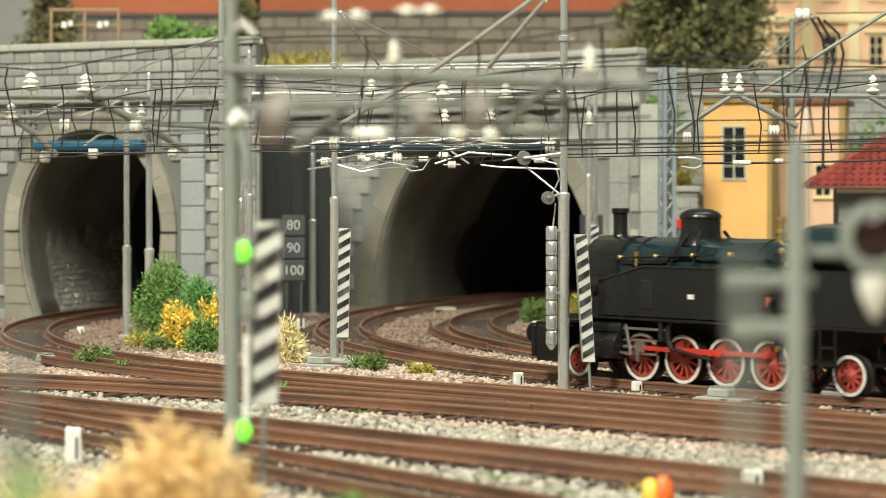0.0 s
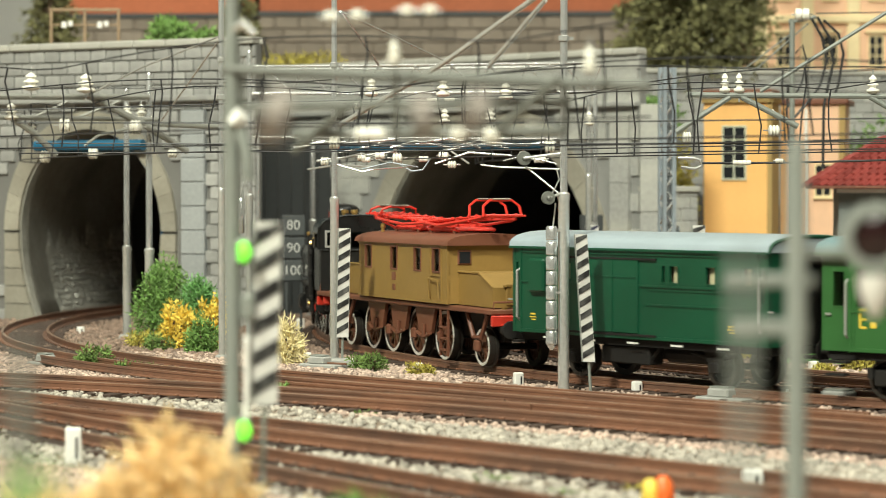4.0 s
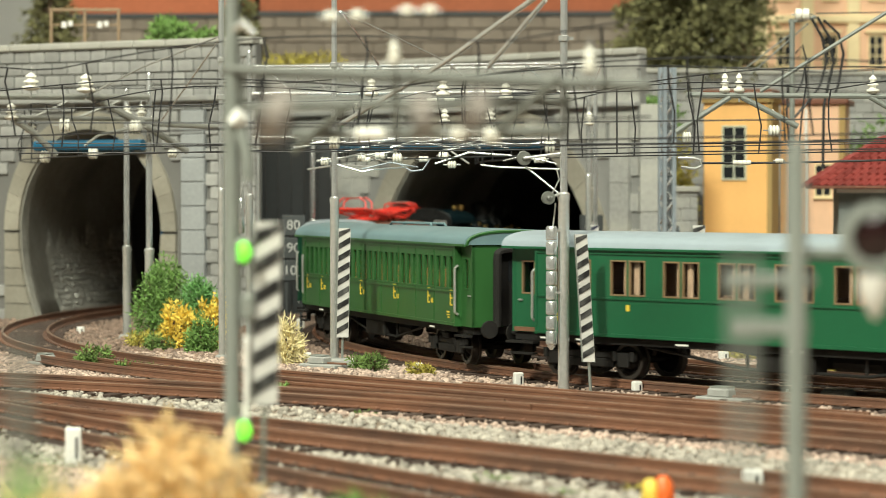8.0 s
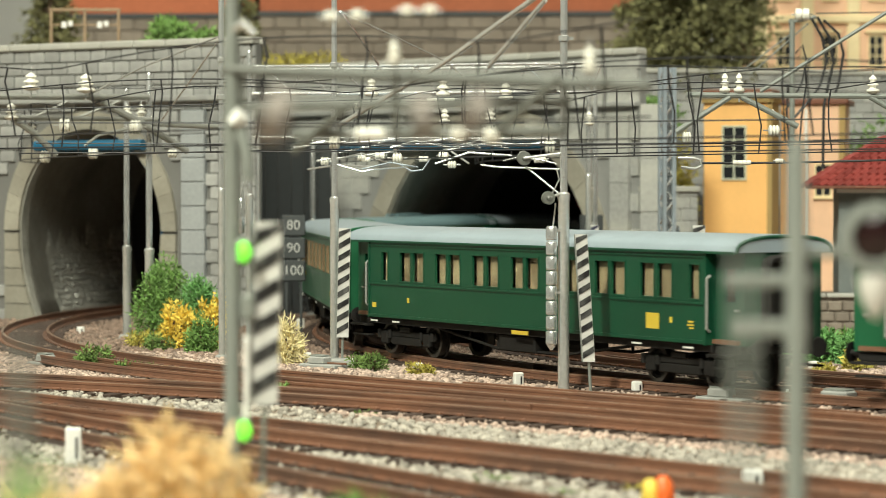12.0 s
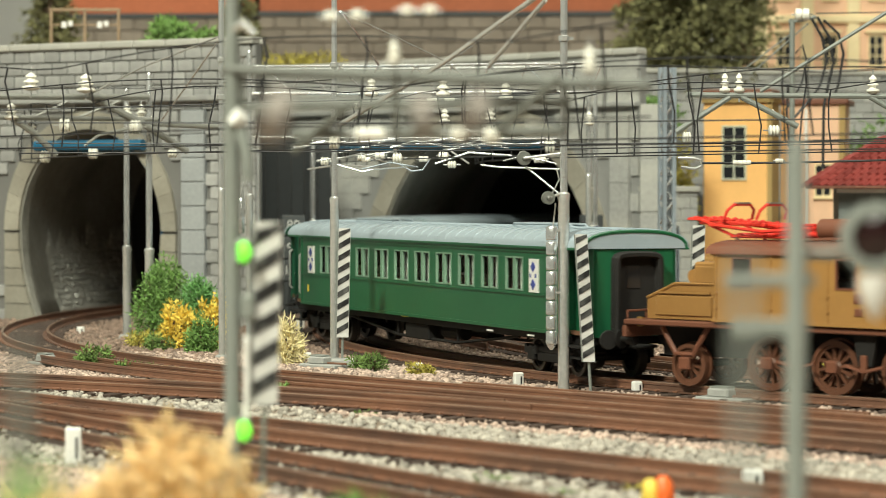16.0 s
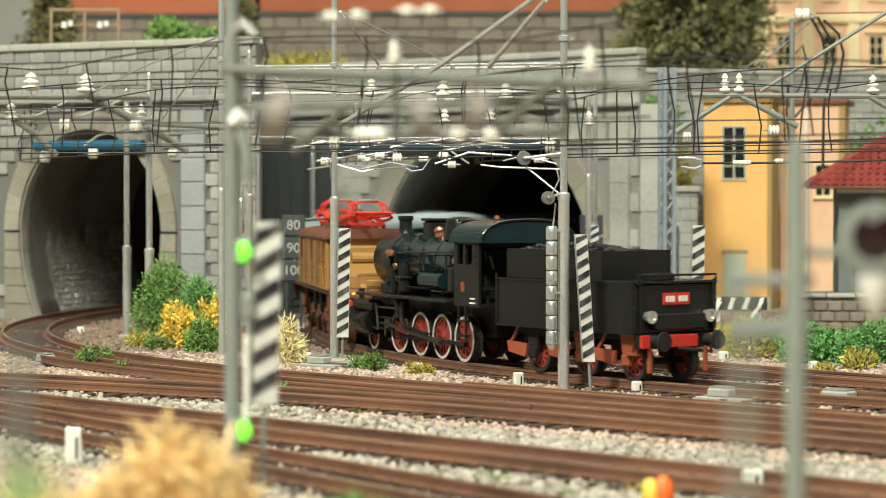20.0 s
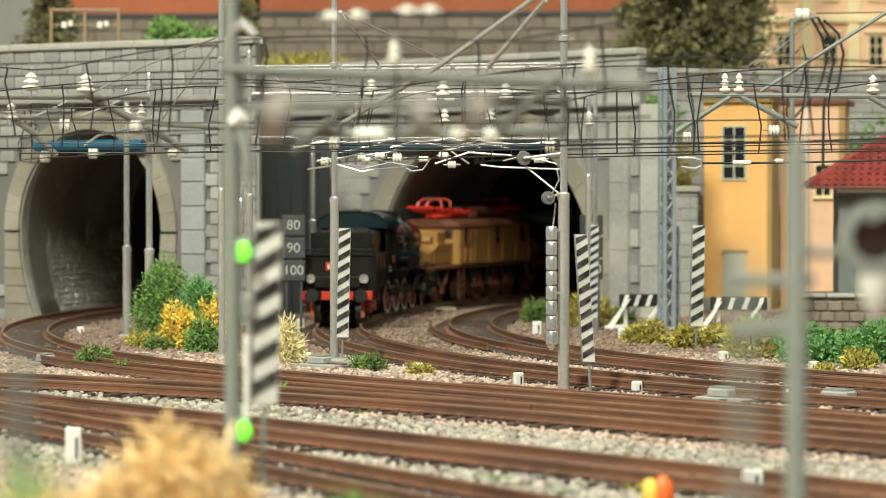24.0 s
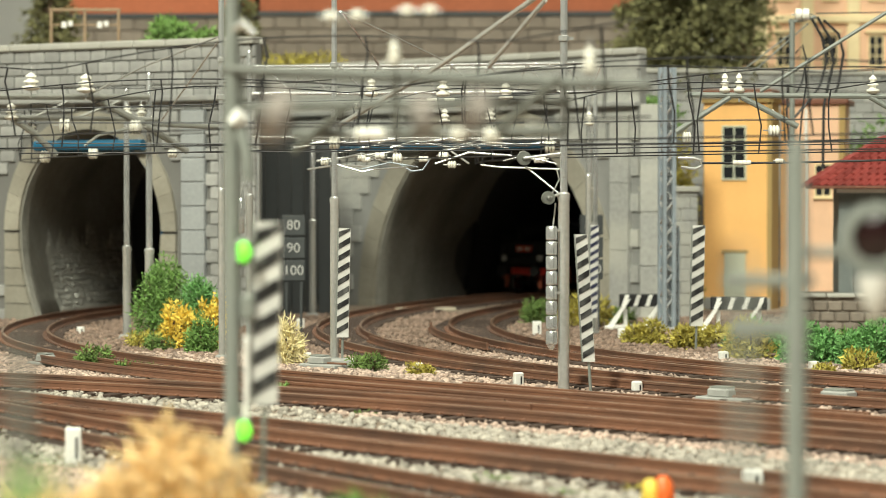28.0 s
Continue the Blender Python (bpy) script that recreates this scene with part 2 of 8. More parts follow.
# ---- mesh building, in millimetres ----
class Shape:
    def __init__(self):
        self.v, self.f = [], []

    def add(self, verts, faces):
        n = len(self.v)
        self.v.extend(tuple(p) for p in verts)
        self.f.extend(tuple(i + n for i in f) for f in faces)
        return self

    def box(self, cx, cy, cz, sx, sy, sz, bevel=0.0, rz=0.0):
        hx, hy, hz = sx / 2, sy / 2, sz / 2
        c, s = math.cos(rz), math.sin(rz)
        if bevel <= 0:
            pts = [(x, y, z) for z in (-hz, hz) for x, y in ((-hx, -hy), (hx, -hy), (hx, hy), (-hx, hy))]
            faces = [(3, 2, 1, 0), (4, 5, 6, 7), (0, 1, 5, 4), (1, 2, 6, 5), (2, 3, 7, 6), (3, 0, 4, 7)]
        else:
            b = min(bevel, hx * 0.9, hy * 0.9, hz * 0.9)
            ring = [(-hx, -hy + b), (-hx + b, -hy), (hx - b, -hy), (hx, -hy + b), (hx, hy - b), (hx - b, hy), (-hx + b, hy), (-hx, hy - b)]
            ins = [(x * (hx - b) / hx, y * (hy - b) / hy) for x, y in ring]
            pts = [(x, y, -hz) for x, y in ins] + [(x, y, -hz + b) for x, y in ring] + [(x, y, hz - b) for x, y in ring] + [(x, y, hz) for x, y in ins]
            faces = [tuple(range(7, -1, -1)), tuple(range(24, 32))]
            for k in range(3):
                faces += [(k * 8 + i, k * 8 + (i + 1) % 8, k * 8 + 8 + (i + 1) % 8, k * 8 + 8 + i) for i in range(8)]
        return self.add([(cx + x * c - y * s, cy + x * s + y * c, cz + z) for x, y, z in pts], faces)

    def rod(self, p, q, r, n=8, r2=None):
        p, q = Vector(p), Vector(q)
        d = (q - p).normalized()
        a = d.orthogonal().normalized()
        b = d.cross(a)
        r2 = r if r2 is None else r2
        pts = []
        for c, rad in ((p, r), (q, r2)):
            pts += [c + (a * math.cos(2 * math.pi * i / n) + b * math.sin(2 * math.pi * i / n)) * rad for i in range(n)]
        faces = [tuple(range(n - 1, -1, -1)), tuple(range(n, 2 * n))]
        faces += [(i, (i + 1) % n, n + (i + 1) % n, n + i) for i in range(n)]
        return self.add(pts, faces)

    def tube(self, pts, r, n=6):
        pts = [Vector(p) for p in pts]
        verts, faces = [], []
        up = None
        for k, p in enumerate(pts):
            d = (pts[min(k + 1, len(pts) - 1)] - pts[max(k - 1, 0)]).normalized()
            a = d.orthogonal().normalized() if up is None else (up - d * up.dot(d)).normalized()
            up = a
            b = d.cross(a)
            verts += [p + (a * math.cos(2 * math.pi * i / n) + b * math.sin(2 * math.pi * i / n)) * r for i in range(n)]
        for k in range(len(pts) - 1):
            faces += [(k * n + i, k * n + (i + 1) % n, k * n + n + (i + 1) % n, k * n + n + i) for i in range(n)]
        m = (len(pts) - 1) * n
        faces += [tuple(range(n - 1, -1, -1)), tuple(range(m, m + n))]
        return self.add(verts, faces)

    def lathe(self, base, axis, profile, n=12):
        """profile: (along, radius) pairs from base on."""
        base, d = Vector(base), Vector(axis).normalized()
        a = d.orthogonal().normalized()
        b = d.cross(a)
        verts, faces = [], []
        for t, r in profile:
            verts += [base + d * t + (a * math.cos(2 * math.pi * i / n) + b * math.sin(2 * math.pi * i / n)) * r for i in range(n)]
        for k in range(len(profile) - 1):
            faces += [(k * n + i, k * n + (i + 1) % n, k * n + n + (i + 1) % n, k * n + n + i) for i in range(n)]
        m = (len(profile) - 1) * n
        faces += [tuple(range(n - 1, -1, -1)), tuple(range(m, m + n))]
        return self.add(verts, faces)

    def prism(self, outline, p0, axis_a, axis_b, depth_vec):
        """A flat outline of (a, b) pairs in the plane of two axes, drawn out along depth_vec."""
        p0, A, Bv, D = Vector(p0), Vector(axis_a), Vector(axis_b), Vector(depth_vec)
        n = len(outline)
        pts = [p0 + A * a + Bv * b for a, b in outline]
        pts += [p + D for p in pts]
        faces = [tuple(range(n - 1, -1, -1)), tuple(range(n, 2 * n))]
        faces += [(i, (i + 1) % n, n + (i + 1) % n, n + i) for i in range(n)]
        return self.add(pts, faces)


def mesh_of(name, shape, material, smooth=False):
    me = bpy.data.meshes.new(name)
    me.from_pydata([(x * MM, y * MM, z * MM) for x, y, z in shape.v], [], shape.f)
    me.materials.append(material)
    bm = bmesh.new()
    bm.from_mesh(me)
    bmesh.ops.recalc_face_normals(bm, faces=bm.faces)
    bm.to_mesh(me)
    bm.free()
    if smooth:
        me.shade_smooth()
        me.set_sharp_from_angle(angle=radians(38))
    me.update()
    return me


def part(name, shape, material, parent=None, label="", smooth=False, at=None):
    """One mesh object, under a thing or a part if one is given. at: its place in mm."""
    data = shape if isinstance(shape, bpy.types.Mesh) else mesh_of(name, shape, material, smooth)
    ob = new(name, data)
    if parent is not None:
        ob.parent = parent
    if at is not None:
        ob.location = [c * MM for c in at]
    if label:
        ob["label"] = label
    return ob


def thing(name, label, category, at=(0, 0, 0), rz=0.0, group="", kind=""):
    ob = new(name)
    ob.empty_display_size = 0.01
    ob.matrix_basis = pose(at[0] * MM, at[1] * MM, at[2] * MM, 0, 0, rz)
    return tagged(ob, label, category, group, kind)


# ---- tracks: a start, a heading and arcs (length, radius; positive turns right, 0 is straight) ----
class Line:
    def __init__(self, x, y, heading, arcs, back):
        step = 1.0
        k = []
        for length, radius in arcs:
            k += [0.0 if radius == 0 else 1.0 / radius] * int(length)
        k = np.convolve(np.pad(np.array(k), (15, 14), mode="edge"), np.ones(30) / 30, "valid")
        th = radians(heading) - np.concatenate([[0], np.cumsum(k)])
        xs = x + np.concatenate([[0], np.cumsum(np.cos(th[:-1]))])
        ys = y + np.concatenate([[0], np.cumsum(np.sin(th[:-1]))])
        n = int(back)
        pre = np.arange(-n, 0) * step
        self.s = np.concatenate([pre, np.arange(len(th)) * step])
        self.th = np.concatenate([np.full(n, th[0]), th])
        self.x = np.concatenate([x + pre * math.cos(th[0]), xs])
        self.y = np.concatenate([y + pre * math.sin(th[0]), ys])

    def at(self, s, left=0.0):
        """x, y and the heading in radians, s mm along and so much to the left."""
        t = float(np.interp(s, self.s, self.th))
        return (float(np.interp(s, self.s, self.x)) - left * math.sin(t), float(np.interp(s, self.s, self.y)) + left * math.cos(t), t)


MAIN = Line(116.7, 657.25, 138.2, [(120, 450), (80, 490), (80, 525), (80, 515), (80, 500), (80, 540), (80, 650), (100, 740), (1900, 797)], 1900)
LEFT_LOOP = Line(101.0, 589.2, 135.0, [(200, 0), (640, 440), (300, 1500)], 500)
SIDING = Line(74.5, 568.4, 134.0, [(40, 0), (520, 0 - 700)], 450)
FRONT = Line(60.5, 468.9, 133.0, [(640, 0)], 400)
FORE = Line(4.8, 445.4, 124.1, [(500, 0)], 350)

# ---- the room that closes the place ----
def room():
    for name, c, size in (("wall_north", (300, 3600, 350), (6200, 60, 2500)), ("wall_south", (300, -2600, 350), (6200, 60, 2500)),
                          ("wall_west", (-2800, 500, 350), (60, 6200, 2500)), ("wall_east", (3400, 500, 350), (60, 6200, 2500))):
        tagged(part(name, Shape().box(*c, *size), PLASTER), "plain pale plaster wall of the room", "wall", kind="structure")
    tagged(part("ceiling", Shape().box(300, 500, 1620, 6200, 6200, 40), PLASTER), "plain pale plaster ceiling of the room", "ceiling", kind="structure")
    tagged(part("floor", Shape().box(300, 500, -920, 6200, 6200, 40), CONCRETE), "grey floor of the room under the layout", "floor", kind="structure")


room()

TRACKS = [(MAIN, 0.0, -1500, 1500), (MAIN, -54.0, -300, 1100), (LEFT_LOOP, 0.0, -450, 850), (SIDING, 0.0, -400, 560), (FRONT, 0.0, -350, 620), (FORE, 0.0, -300, 480)]


def ground_height(x, y):
    n = noise.noise((x * 0.05, y * 0.05, 1.3)) * 0.5 + noise.noise((x * 0.17, y * 0.17, 7.0)) * 0.25
    return -3.7 + n


def ground():
    xs = np.concatenate([np.linspace(-1300, -300, 12)[:-1], np.linspace(-300, 300, 151), np.linspace(300, 1900, 18)[1:]])
    ys = np.concatenate([np.linspace(-1200, 380, 14)[:-1], np.linspace(380, 1420, 201), np.linspace(1420, 2300, 10)[1:]])
    sh = Shape()
    nx, ny = len(xs), len(ys)
    verts = [(x, y, ground_height(x, y)) for y in ys for x in xs]
    faces = [(j * nx + i, j * nx + i + 1, (j + 1) * nx + i + 1, (j + 1) * nx + i) for j in range(ny - 1) for i in range(nx - 1)]
    sh.add(verts, faces)
    tagged(part("ground", sh, GROUND, smooth=True), "gravelly brown model railway ground sheet", "ground", kind="structure")
    board = Shape().box(300, 550, -16, 3200, 3500, 18)
    tagged(part("baseboard", board, PLASTER), "flat wooden baseboard under the layout", "baseboard", kind="structure")
    legs = [part("trestle_leg", Shape().box(x, y, -462, 60, 60, 874), PLASTER) for x in (-1200, 1800) for y in (-1100, 2200)]
    for leg in legs:
        tagged(leg, "plain square leg under the baseboard", "table leg", "legs of the layout", "structure")


ground()

RAIL_PROFILE = [(-1.1, -2.5), (1.1, -2.5), (1.1, -2.2), (0.3, -1.9), (0.3, -0.9), (0.5, -0.7), (0.5, -0.1), (0.4, 0.0), (-0.4, 0.0), (-0.5, -0.1), (-0.5, -0.7), (-0.3, -0.9), (-0.3, -1.9), (-1.1, -2.2)]
HEAD_PROFILE = [(-0.46, -0.35), (0.46, -0.35), (0.46, 0.0), (0.36, 0.07), (-0.36, 0.07), (-0.46, 0.0)]
SLEEPER_MESH = mesh_of("sleeper", Shape().box(0, 0, -3.5, 2.9, 30, 2.0, 0.25), SLEEPER)
CHAIR_MESH = mesh_of("rail_chair", Shape().box(0, 8.75, -2.2, 1.5, 4.2, 0.7, 0.2).box(0, -8.75, -2.2, 1.5, 4.2, 0.7, 0.2), RAIL)


def sweep_rail(line, left, s0, s1, step=6.0, profile=None):
    profile = profile or RAIL_PROFILE
    sh = Shape()
    n = max(2, int((s1 - s0) / step))
    m = len(profile)
    verts, faces = [], []
    for k in range(n + 1):
        x, y, t = line.at(s0 + (s1 - s0) * k / n, left)
        verts += [(x - a * math.sin(t), y + a * math.cos(t), z) for a, z in profile]
    for k in range(n):
        faces += [(k * m + i, k * m + (i + 1) % m, k * m + m + (i + 1) % m, k * m + m + i) for i in range(m)]
    faces += [tuple(range(m)), tuple(range(n * m + m - 1, n * m - 1, -1))]
    return sh.add(verts, faces)


def track(name, line, left, s0, s1, near):
    top = thing(name, "rusty brown railway track with wooden sleepers on gravel", "railway track", kind="structure")
    for side in (8.75, -8.75):
        r = part("rail", sweep_rail(line, left + side, s0, s1), RAIL, top)
        part("rail_head", sweep_rail(line, left + side, max(s0, -400), min(s1, 900), profile=HEAD_PROFILE), RAIL_HEAD, r, "worn brown rail head")
    rest = Shape()
    s = s0
    while s < s1:
        x, y, t = line.at(s, left)
        if near[0] < s < near[1]:
            ob = part("sleeper", SLEEPER_MESH, SLEEPER, top)
            ob.matrix_basis = pose(x * MM, y * MM, 0, 0, 0, math.degrees(t) + random.uniform(-1, 1))
            part("rail_chair", CHAIR_MESH, RAIL, ob)
        else:
            rest.box(x, y, -3.5, 2.9, 30, 2.0, rz=t)
        s += 7.2
    tagged(part("sleepers_beyond", rest, SLEEPER, top), kind="stuff")
    return top


NEAR = [(-40, 620), (-20, 420), (-30, 600), (-40, 400), (-40, 420), (-20, 300)]
for i, (ln, left, s0, s1) in enumerate(TRACKS):
    track("track_%d" % (i + 1), ln, left, s0, s1, NEAR[i])
# guard rails and switch rails between the running rails
guards = thing("guard_rails", "rusty brown guard and switch rails of the points", "rail", kind="structure")
for ln, left, s0, s1 in ((MAIN, -37.5, 260, 420), (MAIN, 6.4, 60, 170), (MAIN, -6.4, 150, 320), (LEFT_LOOP, -15.5, 10, 150), (LEFT_LOOP, 6.3, 90, 220), (LEFT_LOOP, 20.0, 100, 330), (SIDING, 6.4, 20, 160), (SIDING, -6.4, 80, 240), (FRONT, 6.4, 60, 200), (MAIN, -50.5, 30, 180)):
    part("guard_rail", sweep_rail(ln, left, s0, s1), RAIL, guards)


# ---- gravel: loose ballast stones ----
def stones(name, material, count, keep, size, seed):
    rng = np.random.default_rng(seed)
    y = rng.uniform(430, 1180, count * 3)
    half = 0.18 * y + 14
    x = rng.uniform(-1, 1, count * 3) * half
    near_rail = np.full(len(x), 99.0)
    side = np.full(len(x), 99.0)
    for ln, left, s0, s1 in TRACKS:
        s = np.arange(max(s0, -120), min(s1, 900), 4.0)
        px = np.interp(s, ln.s, ln.x) - left * np.sin(np.interp(s, ln.s, ln.th))
        py = np.interp(s, ln.s, ln.y) + left * np.cos(np.interp(s, ln.s, ln.th))
        for c in range(0, len(x), 20000):
            d = np.sqrt(np.min((x[c:c + 20000, None] - px) ** 2 + (y[c:c + 20000, None] - py) ** 2, axis=1))
            near_rail[c:c + 20000] = np.minimum(near_rail[c:c + 20000], np.abs(d - 8.75))
            side[c:c + 20000] = np.minimum(side[c:c + 20000], d)
    ok = keep(x, y, side) & (near_rail > 1.7) & (rng.uniform(0, 1, len(x)) < np.where(side < 16, 0.7, 1.0))
    x, y, side = x[ok][:count], y[ok][:count], side[ok][:count]
    n = len(x)
    g = (1 + 5 ** 0.5) / 2
    base = np.array([(-1, g, 0), (1, g, 0), (-1, -g, 0), (1, -g, 0), (0, -1, g), (0, 1, g), (0, -1, -g), (0, 1, -g), (g, 0, -1), (g, 0, 1), (-g, 0, -1), (-g, 0, 1)], float) / (1 + g * g) ** 0.5
    tri = np.array([(0, 11, 5), (0, 5, 1), (0, 1, 7), (0, 7, 10), (0, 10, 11), (1, 5, 9), (5, 11, 4), (11, 10, 2), (10, 7, 6), (7, 1, 8), (3, 9, 4), (3, 4, 2), (3, 2, 6), (3, 6, 8), (3, 8, 9), (4, 9, 5), (2, 4, 11), (6, 2, 10), (8, 6, 7), (9, 8, 1)])
    r = rng.uniform(size[0], size[1], n) * np.where(side < 16, 0.75, 1.0)
    v = base[None] * r[:, None, None] * rng.uniform(0.75, 1.15, (n, 12, 1)) * rng.uniform(0.75, 1.25, (n, 1, 3))
    a = rng.uniform(0, 6.28, n)
    c, s = np.cos(a)[:, None], np.sin(a)[:, None]
    v = np.stack([v[..., 0] * c - v[..., 1] * s, v[..., 0] * s + v[..., 1] * c, v[..., 2] * 0.8], -1)
    z = np.array([ground_height(p, q) for p, q in zip(x, y)]) + np.where(side < 16, 0.25, 0.35) * r + np.where(side < 16, 0.3, 0.0)
    v = (v + np.stack([x, y, z], -1)[:, None]) * MM
    f = (tri[None] + (np.arange(n) * 12)[:, None, None]).reshape(-1, 3)
    me = bpy.data.meshes.new(name)
    me.vertices.add(n * 12)
    me.vertices.foreach_set("co", v.reshape(-1).astype(np.float32))
    me.loops.add(len(f) * 3)
    me.loops.foreach_set("vertex_index", f.reshape(-1).astype(np.int32))
    me.polygons.add(len(f))
    me.polygons.foreach_set("loop_start", np.arange(0, len(f) * 3, 3, dtype=np.int32))
    me.materials.append(material)
    me.update(calc_edges=True)
    return part(name, me, material)


def beside_front(x, y, side):
    return ((x - 60.5) * 0.731 + (y - 468.9) * 0.682 < 52) & ((x - 60.5) * 0.731 + (y - 468.9) * 0.682 > -70)


tagged(stones("ballast", BALLAST, 36000, lambda x, y, d: ~beside_front(x, y, d) & (y < 880), (0.5, 1.05), 3), "loose pinkish brown and grey ballast stones", "gravel", kind="stuff")
tagged(stones("brown_ballast", BALLAST_BROWN, 17000, lambda x, y, d: ~beside_front(x, y, d) & (y >= 850), (0.6, 1.2), 4), "loose dark brown ballast stones before the tunnels", "gravel", kind="stuff")
tagged(stones("pale_ballast", BALLAST_PALE, 15000, beside_front, (0.6, 1.3), 5), "loose pale grey ballast stones between the tracks", "gravel", kind="stuff")


# ---- tunnel walls of stone blocks ----
def foot_inset(z, spring, foot):
    """How far a horseshoe arch draws in at a height below its spring."""
    return foot * (max(0.0, spring - z) / (spring + 4.0)) ** 2


FEET = 4


def arch_points(cu, half, spring, top, foot=0.0, n=28):
    low = [-4.0 + (spring + 4.0) * j / FEET for j in range(FEET)]
    pts = [(cu - half + foot_inset(z, spring, foot), z) for z in low]
    for k in range(n + 1):
        a = math.pi * (1 - k / n)
        pts.append((cu + half * math.cos(a), spring + (top - spring) * math.sin(a)))
    return pts + [(cu + half - foot_inset(z, spring, foot), z) for z in reversed(low)]


def inside_arch(u, z, cu, half, spring, top, foot=0.0):
    if abs(u - cu) > half - foot_inset(z, spring, foot):
        return False
    if z < spring:
        return True
    return z < spring + (top - spring) * math.sqrt(max(0.0, 1 - ((u - cu) / half) ** 2))


def portal_wall(name, label, origin, heading, u0, u1, arch, ring, top=117.0, block=(8.4, 5.5), pilasters=(), seed=1, stone=None, mortar=None, gap=0.45, uneven=1.0, course=10.4):
    rnd = random.Random(seed)
    wall = thing(name, label, "tunnel portal wall", (origin[0], origin[1], 0), heading, kind="structure")
    cu, half, spring, crown, foot = arch
    stone, mortar = stone or STONE, mortar or MORTAR
    outline = [(u0, -4.0)] + arch_points(*arch) + [(u1, -4.0), (u1, top), (u0, top)]
    part("backing", Shape().prism(outline, (0, 0, 0), (1, 0, 0), (0, 0, 1), (0, 4, 0)), mortar, wall)
    # the lining of the arch
    pts = arch_points(cu, half - 0.05, spring, crown - 0.05, foot)
    inner = arch_points(cu, half - 0.9, spring, crown - 0.9, foot)
    rims = [Shape(), Shape()]
    for k in range(len(pts) - 1):
        q = [pts[k], pts[k + 1], inner[k + 1], inner[k]]
        right = k >= FEET + 17
        rims[1 if right else 0].prism(q, (0, -0.3, 0), (1, 0, 0), (0, 0, 1), (0, 7.0 if right else 3.6, 0))
    part("arch_lining", rims[0], TUNNEL, wall)
    part("arch_lining", rims[1], BLUE_RIM, wall, "dark blue edge of the arch")
    meshes = {}

    def block_mesh(w, h):
        key = (round(w, 1), round(h, 1))
        if key not in meshes:
            meshes[key] = [mesh_of("stone_block", Shape().box(0, 0, 0, key[0] - gap, 2.0 + d * uneven, key[1] - gap, 0.35 * uneven), stone) for d in (0.0, 0.3, 0.6)]
        return rnd.choice(meshes[key])

    rest = Shape()
    z, row = -4.0, 0
    bw, bh = block
    placed = 0
    while z < top - 0.5:
        h = min(bh, top - z)
        u = u0 - (bw / 2 if row % 2 else 0)
        while u < u1 - 0.5:
            a, b = max(u, u0), min(u + bw, u1)
            u += bw
            if b - a < 1.5:
                continue
            mid, zc = (a + b) / 2, z + h / 2
            if any(inside_arch(p, q, cu, half + ring, spring, crown + ring, foot) for p in (a, mid, b) for q in (z, zc, z + h)):
                continue
            if any(p0 - 0.5 < mid < p1 + 0.5 and zc < 90 for p0, p1 in pilasters):
                continue
            if zc > 66 and placed < 300:
                placed += 1
                part("stone_block", block_mesh(b - a, h), stone, wall, at=(mid, -0.2, zc))
            else:
                d = rnd.uniform(0, 0.7)
                rest.box(mid, -0.2, zc, b - a - gap * 0.7, 2.0 + d * 0.7 * uneven, h - gap * 0.7, 0.3 * uneven)
        z += bh
        row += 1
    tagged(part("lower_stone_blocks", rest, stone, wall), kind="stuff")
    # ring of wedge stones
    n = 19
    outer = []
    for k in range(n + 1):
        a = math.pi * (1 - k / n)
        outer.append(((cu + half * math.cos(a), spring + (crown - spring) * math.sin(a)), (cu + (half + ring) * math.cos(a), spring + (crown + ring - spring) * math.sin(a))))
    for k in range(n):
        (a, b), (d, c) = outer[k], outer[k + 1]
        mid = [(a[i] + b[i] + c[i] + d[i]) / 4 for i in (0, 1)]
        q = [(mid[0] + (p[0] - mid[0]) * 0.982, mid[1] + (p[1] - mid[1]) * 0.985) for p in (a, b, c, d)]
        part("arch_stone", Shape().prism(q, (0, -1.7, 0), (1, 0, 0), (0, 0, 1), (0, 2.4, 0)), STONE_LIGHT, wall, "beige wedge stone of the arch")
    zz = -4.0
    while zz < spring - 1:
        h = min(8.0, spring - zz)
        for sgn in (-1, 1):
            i0, i1 = foot_inset(zz, spring, foot), foot_inset(zz + h, spring, foot)
            q = [(cu + sgn * (half - i0), zz + 0.2), (cu + sgn * (half + ring - 0.3), zz + 0.2), (cu + sgn * (half + ring - 0.3), zz + h - 0.2), (cu + sgn * (half - i1), zz + h - 0.2)]
            part("arch_stone", Shape().prism(q, (0, -1.8, 0), (1, 0, 0), (0, 0, 1), (0, 2.6, 0)), STONE_LIGHT, wall)
        zz += 8.0
    for p0, p1 in pilasters:
        zz = -4.0
        while zz < 86:
            part("pilaster_block", Shape().box((p0 + p1) / 2, -1.5, zz + course / 2, p1 - p0, 3.2, course - 0.2, 0.4 * uneven), STONE_BLUE if uneven == 1.0 else stone, wall, "dressed stone block of a pilaster")
            zz += course
    # cornice and coping
    part("cornice", Shape().box((u0 + u1) / 2, -1.6, 94.5, u1 - u0, 6.6, 2.6, 0.5), STONE, wall)
    u = u0
    while u < u1 - 1:
        w = min(17.0, u1 - u)
        part("coping_stone", Shape().box(u + w / 2, 1.0, top + 1.6, w - 0.25, 8.0, 3.2, 0.6), CAP, wall, "pale grey coping stone")
        u += 17.0
    return wall


